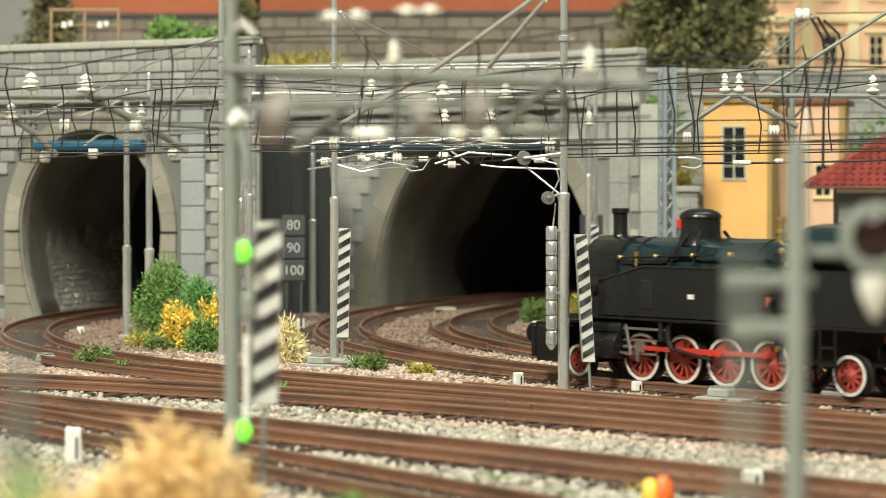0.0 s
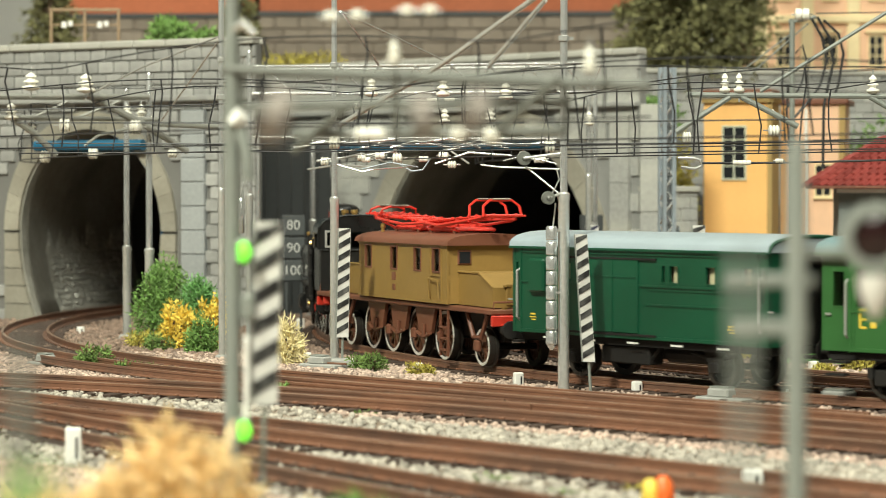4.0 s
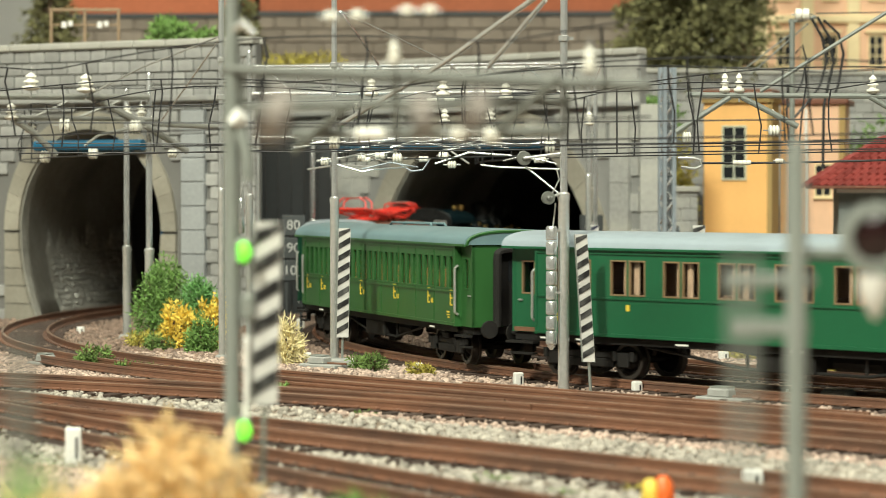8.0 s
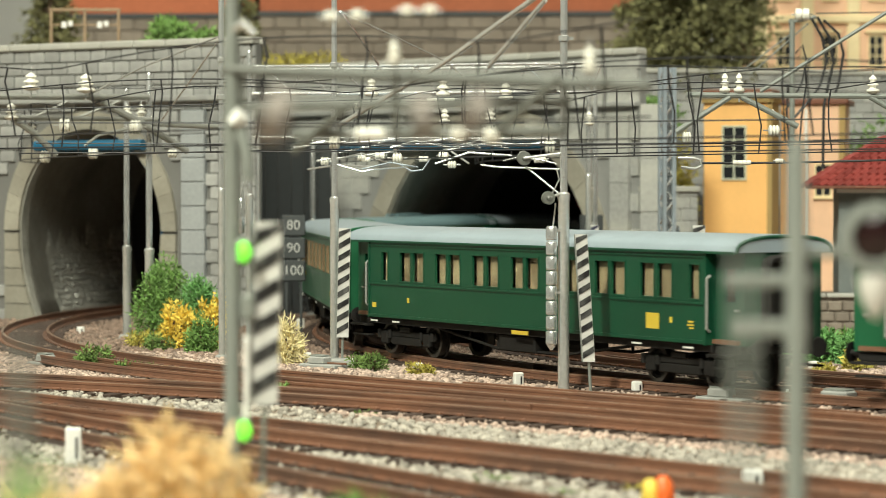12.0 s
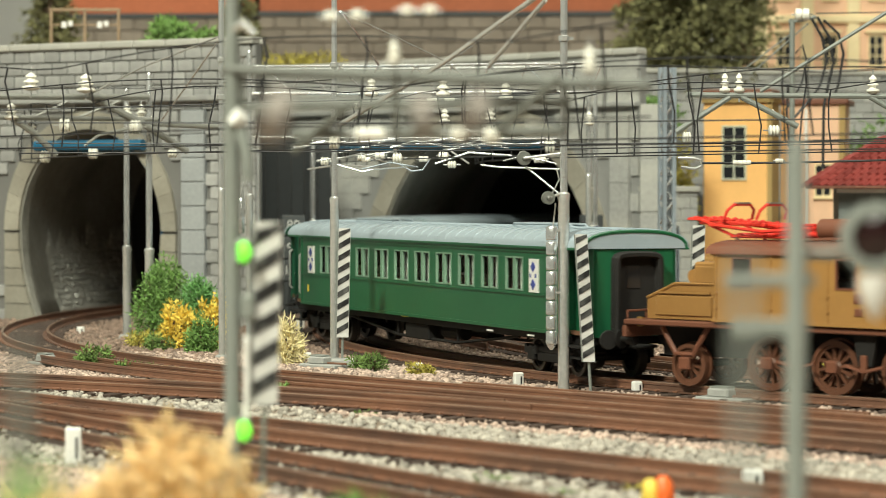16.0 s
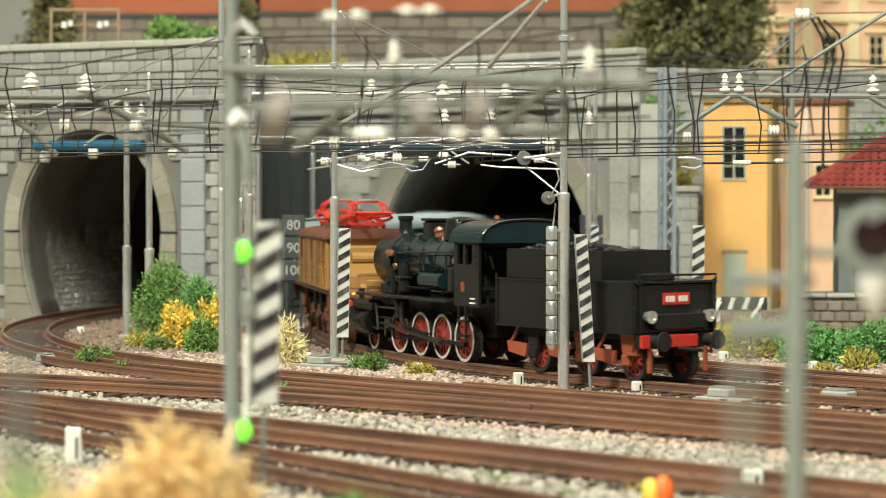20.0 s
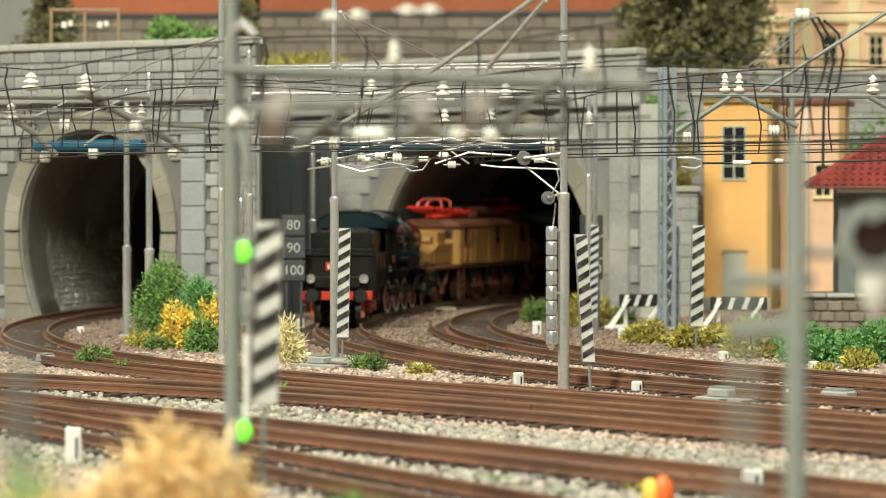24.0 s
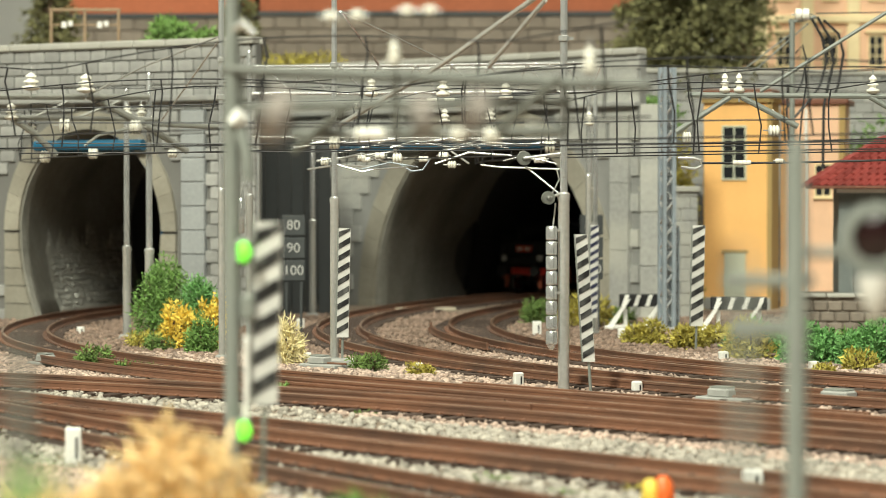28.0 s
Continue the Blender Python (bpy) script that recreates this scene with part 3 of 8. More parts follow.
BLUE_RIM = mat("dark_blue_rim", (0.02, 0.09, 0.19), 0.5, vary=0.15, scale=0.6, bump=0.1)
RIGHT_ARCH = (88.0, 74.5, 0.5, 88.0, 0.0)
LEFT_ARCH = (49.9, 38.8, 37.0, 82.0, 9.5)
RIGHT_WALL, RIGHT_TURN = (-43.8, 1262.5), -43.8
LEFT_WALL, LEFT_TURN = (-200.0, 1119.0), -28.3
portal_wall("wall_1", "grey stone block tunnel portal wall with a pale coping", LEFT_WALL, LEFT_TURN, -180, 137, LEFT_ARCH, 8.0, pilasters=((100, 112), (-14, -3)), seed=4)
portal_wall("wall_2", "wide grey stone tunnel portal wall with a beige stone arch", RIGHT_WALL, RIGHT_TURN, -84, 186, RIGHT_ARCH, 11.0, pilasters=((170, 181),), seed=9, block=(12.5, 8.2), stone=STONE_PALE, mortar=MORTAR_PALE, gap=0.22, uneven=0.35, course=31.2)


def along(origin, turn, u, back=0.0):
    c, s = math.cos(radians(turn)), math.sin(radians(turn))
    return origin[0] + u * c - back * s, origin[1] + u * s + back * c


def plain_wall(name, label, p, q, z0, z1, thick=12.0, material=None):
    """A wall from p to q, with blocks joined into one mesh on its face."""
    d = Vector((q[0] - p[0], q[1] - p[1], 0))
    length = d.length
    wall = thing(name, label, "stone wall", (p[0], p[1], 0), math.degrees(math.atan2(d.y, d.x)), kind="structure")
    joint = 0.3 if material is None else 0.16
    part("backing", Shape().box(length / 2, thick / 2 + 0.6, (z0 + z1) / 2, length, thick, z1 - z0), MORTAR if material is None else MORTAR_PALE, wall)
    sh = Shape()
    rnd = random.Random(int(length * 10))
    z, row = z0, 0
    while z < z1 - 0.5:
        h = min(5.6, z1 - z)
        u = -(5 if row % 2 else 0)
        while u < length:
            a, b = max(0, u), min(length, u + 10)
            if b - a > 1:
                sh.box((a + b) / 2, -0.1 - rnd.uniform(0, 0.3), z + h / 2, b - a - joint, 1.8, h - joint, 0.25)
            u += 10
        z += 5.6
        row += 1
    tagged(part("stone_blocks", sh, material or STONE, wall), kind="stuff")
    part("coping", Shape().box(length / 2, 2, z1 + 1.4, length + 1, 9, 2.8, 0.5), CAP, wall)
    return wall


plain_wall("wall_3", "shaded stone side wall between two tunnel portals", along(LEFT_WALL, LEFT_TURN, 136, 3), along(RIGHT_WALL, RIGHT_TURN, -82, 4), -4, 117)
wing = along(RIGHT_WALL, RIGHT_TURN, 186)
plain_wall("wall_4", "low grey stone wing wall beside the tunnel portal", wing, (wing[0] + 27, wing[1] + 11), -4, 54, material=STONE_PALE)
pier = thing("wall_6", "pale grey stone pier at the end of a portal wall", "stone pier", (wing[0] + 4.2, wing[1] - 4.5, 0), -8, kind="structure")
part("core", Shape().box(0, 0.6, 45, 8.2, 8.2, 98), MORTAR, pier)
for k in range(4):
    part("pier_block", Shape().box(0, 0, 8.0 + k * 24.6, 9.0, 9.0, 24.4, 0.3), STONE_PALE, pier)
plain_wall("wall_5", "grey retaining wall behind the station yard", (wing[0] + 4, wing[1] + 175), (900, 1480), -4, 117)


class Lining:
    """The inner face of a curved tunnel: from the portal's arch it glides along a track."""

    def __init__(self, line, left, origin, turn, arch, half, crown, length):
        cu, self.h0, self.spring, self.top, self.foot = arch
        self.line, self.left, self.half, self.crown, self.length = line, left, half, crown, length
        self.c0 = Vector(along(origin, turn, cu, 3.4))
        self.face = Vector((math.cos(radians(turn)), math.sin(radians(turn))))
        self.s0 = min(np.arange(200, 900, 2.0), key=lambda s: (line.at(s, left)[0] - self.c0.x) ** 2 + (line.at(s, left)[1] - self.c0.y) ** 2)
        x, y, t = line.at(self.s0, left)
        self.offset = self.c0 - Vector((x, y))

    def section(self, f):
        b = min(1.0, f * 2.2)
        b = b * b * (3 - 2 * b)
        x, y, t = self.line.at(self.s0 + self.length * f, self.left)
        d = self.face.lerp(Vector((math.sin(t), -math.cos(t))), b).normalized()
        return Vector((x, y)) + self.offset * (1 - b), d, self.h0 + (self.half - self.h0) * b, self.top + (self.crown - self.top) * b

    def outline(self, f):
        c, d, hw, cr = self.section(f)
        return [(c.x + d.x * u, c.y + d.y * u, z) for u, z in arch_points(0, hw, self.spring, cr, self.foot, 24)]

    def outer_wall(self, f, z, inward=0.0):
        """A point low on the wall that lies outside the bend."""
        c, d, hw, cr = self.section(f)
        u = foot_inset(z, self.spring, self.foot) - hw + inward
        return c.x + d.x * u, c.y + d.y * u, z


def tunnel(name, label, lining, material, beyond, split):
    """Plaster as far as split of its length, the unlit depth painted dark past it."""
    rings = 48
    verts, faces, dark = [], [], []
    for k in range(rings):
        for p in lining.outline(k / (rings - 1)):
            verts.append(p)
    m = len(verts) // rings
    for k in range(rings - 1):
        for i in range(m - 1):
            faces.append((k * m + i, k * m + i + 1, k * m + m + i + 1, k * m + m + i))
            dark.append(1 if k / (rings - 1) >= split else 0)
    tube = part(name, Shape().add(verts, faces), material, smooth=True)
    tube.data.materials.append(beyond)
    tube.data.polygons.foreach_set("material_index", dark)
    solid = tube.modifiers.new("thickness", "SOLIDIFY")
    solid.thickness, solid.offset = 3 * MM, 1.0
    return tagged(tube, label, "tunnel", kind="structure")


RIGHT_LINING = Lining(MAIN, -27, RIGHT_WALL, RIGHT_TURN, RIGHT_ARCH, 70, 86, 560)
LEFT_LINING = Lining(LEFT_LOOP, -6.0, LEFT_WALL, LEFT_TURN, LEFT_ARCH, 36, 80, 330)
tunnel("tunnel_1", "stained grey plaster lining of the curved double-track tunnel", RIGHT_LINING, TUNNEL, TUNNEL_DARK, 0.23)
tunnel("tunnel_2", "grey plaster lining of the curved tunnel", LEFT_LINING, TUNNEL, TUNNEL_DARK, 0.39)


def rock_facing(lining, f0, f1, z0, z1):
    """Rough rock relief on the lower wall outside the bend: rows of uneven rounded stones in one sheet."""
    nu, nz = 150, 72
    rnd = random.Random(31)
    span = lining.length * (f1 - f0)
    stones_at = []
    row = 0
    z = z0 - 1.5
    while z < z1 + 2:
        u = rnd.uniform(-3, 0)
        while u < span + 3:
            stones_at.append((u, z + rnd.uniform(-0.7, 0.7), rnd.uniform(0.8, 1.9)))
            u += rnd.uniform(2.6, 4.6)
        z += 2.7
        row += 1
    su, sz, sh_ = (np.array([q[i] for q in stones_at]) for i in range(3))
    verts, faces = [], []
    for i in range(nu + 1):
        for j in range(nz + 1):
            u, zz = span * i / nu, z0 + (z1 - z0) * j / nz
            d = np.sqrt(((su - u) / 1.35) ** 2 + (sz - zz) ** 2)
            order = np.argsort(d)[:2]
            edge = float(d[order[1]] - d[order[0]])
            lift = float(sh_[order[0]]) * min(1.0, edge / 1.2) ** 0.6
            ragged = 0.25 * noise.noise((u * 0.09, 4.2, 0.0)) + 0.12 * noise.noise((u * 0.35, 1.1, 0.0))
            fade = max(0.0, min(1.0, j / nz * 6, (0.86 + ragged - j / nz) * 2.2, i / nu * 6))
            verts.append(lining.outer_wall(f0 + (f1 - f0) * i / nu, zz, lift * fade * 1.25 - 0.3 + 0.5 * min(1.0, fade * 3)))
    for i in range(nu):
        faces += [(i * (nz + 1) + j, (i + 1) * (nz + 1) + j, (i + 1) * (nz + 1) + j + 1, i * (nz + 1) + j + 1) for j in range(nz)]
    ob = part("rock_facing", Shape().add(verts, faces), ROCK, smooth=True)
    solid = ob.modifiers.new("thickness", "SOLIDIFY")
    solid.thickness, solid.offset = 0.5 * MM, 1.0
    tagged(ob, "grey rough rock relief on a tunnel wall", "rock facing", kind="structure")


rock_facing(LEFT_LINING, 0.09, 0.38, -4.0, 44.0)


def hilltop():
    a = [along(LEFT_WALL, LEFT_TURN, -560, 3.9), along(LEFT_WALL, LEFT_TURN, 130, 3.9), along(RIGHT_WALL, RIGHT_TURN, -78, 3.9), along(RIGHT_WALL, RIGHT_TURN, 182, 3.9), (wing[0] + 4, wing[1] + 180), (900, 1490), (1850, 1490), (1850, 2280), (-1200, 2280)]
    top = Shape().prism(a, (0, 0, 112), (1, 0, 0), (0, 1, 0), (0, 0, 5.5))
    tagged(part("hilltop", top, GROUND), "earth terrace above the tunnels", "terrace", kind="structure")


hilltop()


BARE_BOARD = mat("bare_pale_board", (0.5, 0.44, 0.34), 0.7, vary=0.15, scale=0.6, bump=0.2, stain=0.2)
for x, y, w, d, rz in ((-9, 1199, 30, 9, 12), (34, 1350, 52, 12, 48)):
    strip = part("bare_board_strip", Shape().box(0, 0, 0, w, d, 1.6, 0.4), BARE_BOARD, at=(x, y, -2.7))
    strip.rotation_euler[2] = radians(rz)
    tagged(strip, "pale bare board strip beside the track inside the tunnel", "board strip", "bare boards in the tunnel", "structure")

# ---- the train: x forward, y to the left of travel, z up from the rail ----
SPEED = 82.89
LEAD = [(0, 45), (1, 49.5), (2, 38), (3.4, 20), (5.5, 5), (6.5, 0), (28, 0)]
MOVERS, AXLES, RODS = [], [], []


def gone(t):
    """How far the train has run, in mm, t seconds into the clip."""
    lead = sum(np.interp(t + d, [k[0] for k in LEAD], [k[1] for k in LEAD]) for d in (-0.4, -0.2, 0, 0.2, 0.4)) / 5
    return SPEED * t + float(lead)


def vehicle(name, label, category, middle, pivot):
    ob = thing(name, label, category, group="vehicles of the train")
    MOVERS.append((ob, middle, pivot))
    return ob


def ring(sh, y0, y1, inner, outer, n=24):
    v, f = [], []
    for i in range(n):
        a = 2 * math.pi * i / n
        c, s = math.cos(a), math.sin(a)
        v += [(outer * c, y0, outer * s), (outer * c, y1, outer * s), (inner * c, y1, inner * s), (inner * c, y0, inner * s)]
        j = (i + 1) % n
        f += [(i * 4 + k, i * 4 + (k + 1) % 4, j * 4 + (k + 1) % 4, j * 4 + k) for k in range(4)]
    return sh.add(v, f)


WHEELS = {}


def spoked_centre(sgn, r, n, balance):
    """Hub, spokes and rim of a wheel as one connected piece."""
    hub, inner, outer = 1.9, r - 1.9, r - 1.1
    ah, ar = min(0.8 * math.pi / n, 0.45 / hub), 0.36 / inner
    flat, faces, sides = [], [], []
    for k in range(n):
        a = 2 * math.pi * k / n
        for rad, da in ((hub, -ah), (hub, ah), (inner, -ar), (inner, ar), (outer, -ar), (outer, ar)):
            flat.append((rad * math.cos(a + da), rad * math.sin(a + da)))
    c = len(flat)
    for k in range(n):
        h0, h1, i0, i1, o0, o1 = range(6 * k, 6 * k + 6)
        g = 6 * ((k + 1) % n)
        faces += [(h0, h1, i1, i0), (i0, i1, o1, o0), (i1, g + 2, g + 4, o1), (c, h0, h1), (c, h1, g)]
        sides += [(h1, i1), (i0, h0), (g + 2, i1), (h1, g), (o0, o1), (o1, g + 4)]
        if balance and k in (0, 1, 2):
            faces.append((h1, g, g + 2, i1))
    m = c + 1
    verts = [(x, sgn * 8.1, z) for x, z in flat] + [(0, sgn * 8.1, 0)] + [(x, sgn * 9.5, z) for x, z in flat] + [(0, sgn * 10.4, 0)]
    quads = [tuple(reversed(f)) for f in faces] + [tuple(i + m for i in f) for f in faces] + [(a, b, b + m, a + m) for a, b in sides]
    return Shape().add(verts, quads)



def wheelset(parent, x, r, centre, tyre, spokes=10, balance=False):
    key = (r, centre.name, tyre.name, spokes)
    if key not in WHEELS:
        meshes = []
        for sgn in (1, -1):
            t = Shape()
            ring(t, sgn * 7.9, sgn * 10.1, r - 1.15, r)
            ring(t, sgn * 7.2, sgn * 7.9, r - 1.15, r + 0.55)
            if spokes:
                c = spoked_centre(sgn, r, spokes, balance)
            else:
                c = Shape().lathe((0, sgn * 8.0, 0), (0, sgn, 0), [(0, r - 1.2), (1.5, r - 1.2), (1.55, r - 1.9), (0.7, r * 0.5), (1.9, 1.6), (2.3, 0.9)], 20)
            rim = None
            if tyre is WHITE:
                rim = mesh_of("white_rim", ring(Shape(), sgn * 10.08, sgn * 10.22, r - 1.05, r - 0.14, 32), RIM_WHITE)
            meshes.append((mesh_of("tyre", t, TREAD if tyre is WHITE else tyre), mesh_of("wheel_centre", c, centre), rim))
        WHEELS[key] = (mesh_of("axle", Shape().rod((0, -8.5, 0), (0, 8.5, 0), 1.0, 8), UNDER), meshes)
    axle_mesh, meshes = WHEELS[key]
    axle = part("axle", axle_mesh, UNDER, parent, at=(x, 0, r))
    for t, c, rim in meshes:
        part("tyre", t, tyre, axle)
        if rim:
            part("white_rim", rim, RIM_WHITE, axle, "thin white rim")
        part("wheel_centre", c, centre, axle)
    AXLES.append((axle, x, r))
    return axle


def buffers(parent, x, sgn, z=12.2):
    for y in (-10, 10):
        part("buffer", Shape().lathe((x, y, z), (sgn, 0, 0), [(-0.5, 1.6), (2.2, 1.5), (2.3, 0.9), (4.2, 0.9), (4.3, 2.9), (4.8, 2.7)], 12), UNDER, parent, smooth=True)
    part("coupler", Shape().box(x + sgn * 3.2, 0, z - 2.4, 7.0, 2.2, 1.0, 0.3).rod((x + sgn * 6.4, -2, z - 2.4), (x + sgn * 6.4, 2, z - 2.4), 0.5, 6), UNDER, parent)


def pane_part(parent, x0, x1, z0, z1, y, frame_mat, glass_mat, proud=0.25, bar=0.55, divide=0):
    """A window: a frame of four bars with a pane, in a side at y."""
    s = 1 if y > 0 else -1
    fr = Shape()
    mx, mz = (x0 + x1) / 2, (z0 + z1) / 2
    fr.box(mx, y, z0, x1 - x0 + bar, 0.9, bar).box(mx, y, z1, x1 - x0 + bar, 0.9, bar)
    fr.box(x0, y, mz, bar, 0.9, z1 - z0 - bar).box(x1, y, mz, bar, 0.9, z1 - z0 - bar)
    if divide:
        fr.box(mx, y, mz, bar * 1.4, 0.8, z1 - z0 - bar)
    w = part("window", fr, frame_mat, parent)
    p = part("pane", Shape().box(mx, y - s * 0.25, mz, x1 - x0, 0.18, z1 - z0), glass_mat, w)
    p.visible_shadow = False
    return w


def side_wall(xa, xb, y, z0, z1, openings, wz0, wz1, thick=0.9):
    """A side with its window openings cut through."""
    sh = Shape()
    s = 1 if y > 0 else -1
    yc = y - s * thick / 2
    sh.box((xa + xb) / 2, yc, (z0 + wz0) / 2, xb - xa, thick, wz0 - z0)
    sh.box((xa + xb) / 2, yc, (wz1 + z1) / 2, xb - xa, thick, z1 - wz1)
    edge = xa
    for a, b in sorted(openings):
        if a - edge > 0.05:
            sh.box((edge + a) / 2, yc, (wz0 + wz1) / 2, a - edge, thick, wz1 - wz0)
        edge = b
    sh.box((edge + xb) / 2, yc, (wz0 + wz1) / 2, xb - edge, thick, wz1 - wz0)
    return sh


def roof_shape(xa, xb, half, eave, apex, over=0.8, n=14, flat=2.2):
    pts = []
    for k in range(n + 1):
        a = math.pi * k / n
        c = math.cos(a)
        pts.append(((half + over) * math.copysign(abs(c) ** 0.8, c), eave + (apex - eave) * math.sin(a) ** 0.75))
    return Shape().prism(pts, (xa, 0, 0), (0, 1, 0), (0, 0, 1), (xb - xa, 0, 0))


def bogie(parent, x, base, r=5.4):
    b = Shape()
    for s in (1, -1):
        b.box(x, s * 11.6, 7.0, base + 9, 1.3, 2.2, 0.3)
        for dx in (-base / 2, base / 2):
            b.box(x + dx, s * 12.2, 5.6, 4.2, 1.6, 4.4, 0.4)
            b.rod((x + dx - 3.4, s * 12.2, 5.4), (x + dx - 3.4, s * 12.2, 8.2), 1.0, 7).rod((x + dx + 3.4, s * 12.2, 5.4), (x + dx + 3.4, s * 12.2, 8.2), 1.0, 7)
        b.box(x, s * 11.8, 4.6, base - 8, 1.2, 2.6, 0.3)
        b.box(x, s * 12.2, 8.6, 7, 1.6, 1.8, 0.3)
    b.box(x, 0, 7.6, 8, 22, 2.4)
    frame_part = part("bogie", b, UNDER, parent)
    for dx in (-base / 2, base / 2):
        wheelset(parent, x + dx, r, UNDER, TREAD, 0)


def coach(name, label, middle, length, green, roof_mat, windows, seat_mat=None, wz=(24.6, 34.4), vestibule=13.0, pivot=None, base=27.0, roof_ribs=0, narrow=False, curtain=0.0, marks=(), hump=0, window_frame=None, apex=42.6, recess=3.4, axles=None, curtain_mat=None):
    half_l = length / 2
    pivot = pivot or half_l - 30
    c = vehicle(name, label, "railway coach", middle, pivot)
    W = 16.6
    xa, xb = -half_l + vestibule, half_l - vestibule
    window_frame = window_frame or green
    for s in (1, -1):
        part("side", side_wall(xa, xb, s * W, 12.4, 38.0, windows, *wz), green, c)
        part("waist_rail", Shape().box(0, s * (W + 0.15), wz[0] - 1.0, xb - xa, 0.5, 0.55).box(0, s * (W + 0.15), 36.4, xb - xa, 0.5, 0.4).box(0, s * (W + 0.1), 13.0, xb - xa, 0.5, 0.9), green, c)
        for a, b in windows:
            pane_part(c, a, b, wz[0], wz[1], s * (W - 0.3), window_frame, GLASS, divide=0, bar=0.45)
    # seats, partitions and curtains behind the windows
    inside = Shape().box(0, 0, 13.3, 2 * half_l - 4, 29, 1.2).box(0, -2, 25, xb - xa, 0.8, 22)
    lift = 4.0 if seat_mat else 0.0
    x = xa + 8
    while x < xb - 8:
        inside.box(x, 6.5, 20 + lift / 2, 2.2 + lift * 0.3, 15, 11 + lift, 0.6).box(x, -9.5, 20, 2.2, 13, 11, 0.6)
        x += 16.5 if not lift else 9.3
    part("interior", inside, seat_mat or INTERIOR, c)
    if curtain:
        for i, (a, b) in enumerate(windows):
            w = (b - a) * curtain
            side_x = a + w / 2 + 0.3 if i % 2 else b - w / 2 - 0.3
            for s in (1, -1):
                part("curtain", Shape().box(side_x, s * (W - 1.8), (wz[0] + wz[1]) / 2 - 0.3, w, 0.4, wz[1] - wz[0] + 1, 0.15), curtain_mat or CURTAIN, c)
    roof = part("roof", roof_shape(-half_l - 0.6, half_l + 0.6, W, 37.8, apex), roof_mat, c, "pale grey curved roof", smooth=True)
    part("eaves", Shape().box(0, W + 0.5, 37.7, length + 1, 0.8, 0.7).box(0, -W - 0.5, 37.7, length + 1, 0.8, 0.7), green, c)
    for k in range(roof_ribs):
        x = -half_l + length * (k + 0.5) / roof_ribs
        pts = [(x, (W + 0.6) * math.copysign(abs(math.cos(a)) ** 0.8, math.cos(a)), 37.95 + (apex - 37.8) * math.sin(a) ** 0.75) for a in np.linspace(0.12, math.pi - 0.12, 13)]
        part("roof_rib", Shape().tube(pts, 0.22, 5), roof_mat, roof)
    if hump:
        for x in ([0] if hump == 1 else [-half_l * 0.55, half_l * 0.55]):
            pts = [(x - 22, -2, apex - 0.1), (x - 20, -2, apex + 0.9), (x + 20, -2, apex + 0.9), (x + 22, -2, apex - 0.1)]
            part("roof_pipe", Shape().tube(pts, 0.4, 6).tube([(p[0], 3, p[2]) for p in pts], 0.4, 6), roof_mat, roof)
    # vestibules: narrower ends with a door, handrails, gangway
    for e in (1, -1):
        x0, x1 = (xb, half_l) if e > 0 else (-half_l, xa)
        y = W - recess
        for s in (1, -1):
            dx0, dx1 = x0 + vestibule * 0.3, x0 + vestibule * 0.68
            part("vestibule_side", side_wall(x0, x1, s * y, 12.4, 38, [(dx0, dx1)], 24.0, 33.5), green, c)
            pane_part(c, dx0, dx1, 24.0, 33.5, s * (y - 0.3), window_frame, GLASS, bar=0.5)
            part("bulkhead", Shape().box(x0 if e > 0 else x1, s * (W - recess / 2), 25, 0.8, recess + 0.6, 25.4), green, c)
            rail_x = (x0 if e > 0 else x1) + e * 1.2
            part("handrail", Shape().tube([(rail_x, s * (W - 0.6), 16), (rail_x, s * (W + 0.5), 16.8), (rail_x, s * (W + 0.5), 30.5), (rail_x, s * (W - 0.6), 31.3)], 0.4, 6), SILVER, c)
            part("handle", Shape().box((dx0 + dx1) / 2 + e * 3, s * (y + 0.3), 22, 1.6, 0.6, 0.5), SILVER, c)
            part("step", Shape().box((x0 + x1) / 2, s * (W - 1.0), 9.6, vestibule - 2, 3.0, 0.7).box((x0 + x1) / 2, s * (W - 1.6), 6.2, vestibule - 4, 2.4, 0.6), UNDER, c)
        xe = e * (half_l - 0.5)
        part("end_wall", Shape().box(xe, 9.6, 25.2, 1.0, 2 * (y - 9.6) + 0.2, 25.6).box(xe, -9.6, 25.2, 1.0, 2 * (y - 9.6) + 0.2, 25.6).box(xe, 0, 36.4, 1.0, 12.4, 3.2), green, c)
        g = Shape()
        for a in range(3):
            x = xe + e * (0.8 + a * 1.2)
            arc = [(7.0, 12.6)] + [(7.0 * math.copysign(abs(math.cos(q)) ** 0.5, math.cos(q)), 33.4 + 2.8 * math.sin(q) ** 0.5) for q in np.linspace(0, math.pi, 11)] + [(-7.0, 12.6)]
            g.tube([(x, p, z) for p, z in arc], 0.95, 6)
        part("gangway", g, UNDER, c, "black arched gangway")
        part("gangway_door", Shape().box(xe - e * 0.2, 0, 24.2, 1.8, 13.4, 23), UNDER, c)
        part("door_pane", Shape().box(xe + e * 0.8, 0.6, 29.6, 0.3, 4.4, 6.6, 0.1), DARK_GLASS, c)
        rim = [(W * math.copysign(abs(math.cos(q)) ** 0.8, math.cos(q)), 37.6 + (apex - 38.2) * math.sin(q) ** 0.75) for q in np.linspace(0, math.pi, 15)]
        part("roof_rim", Shape().tube([(xe + e * 0.9, p, z) for p, z in rim], 0.6, 6), green, c)
        buffers(c, e * (half_l - 1.5), e, 11.8)
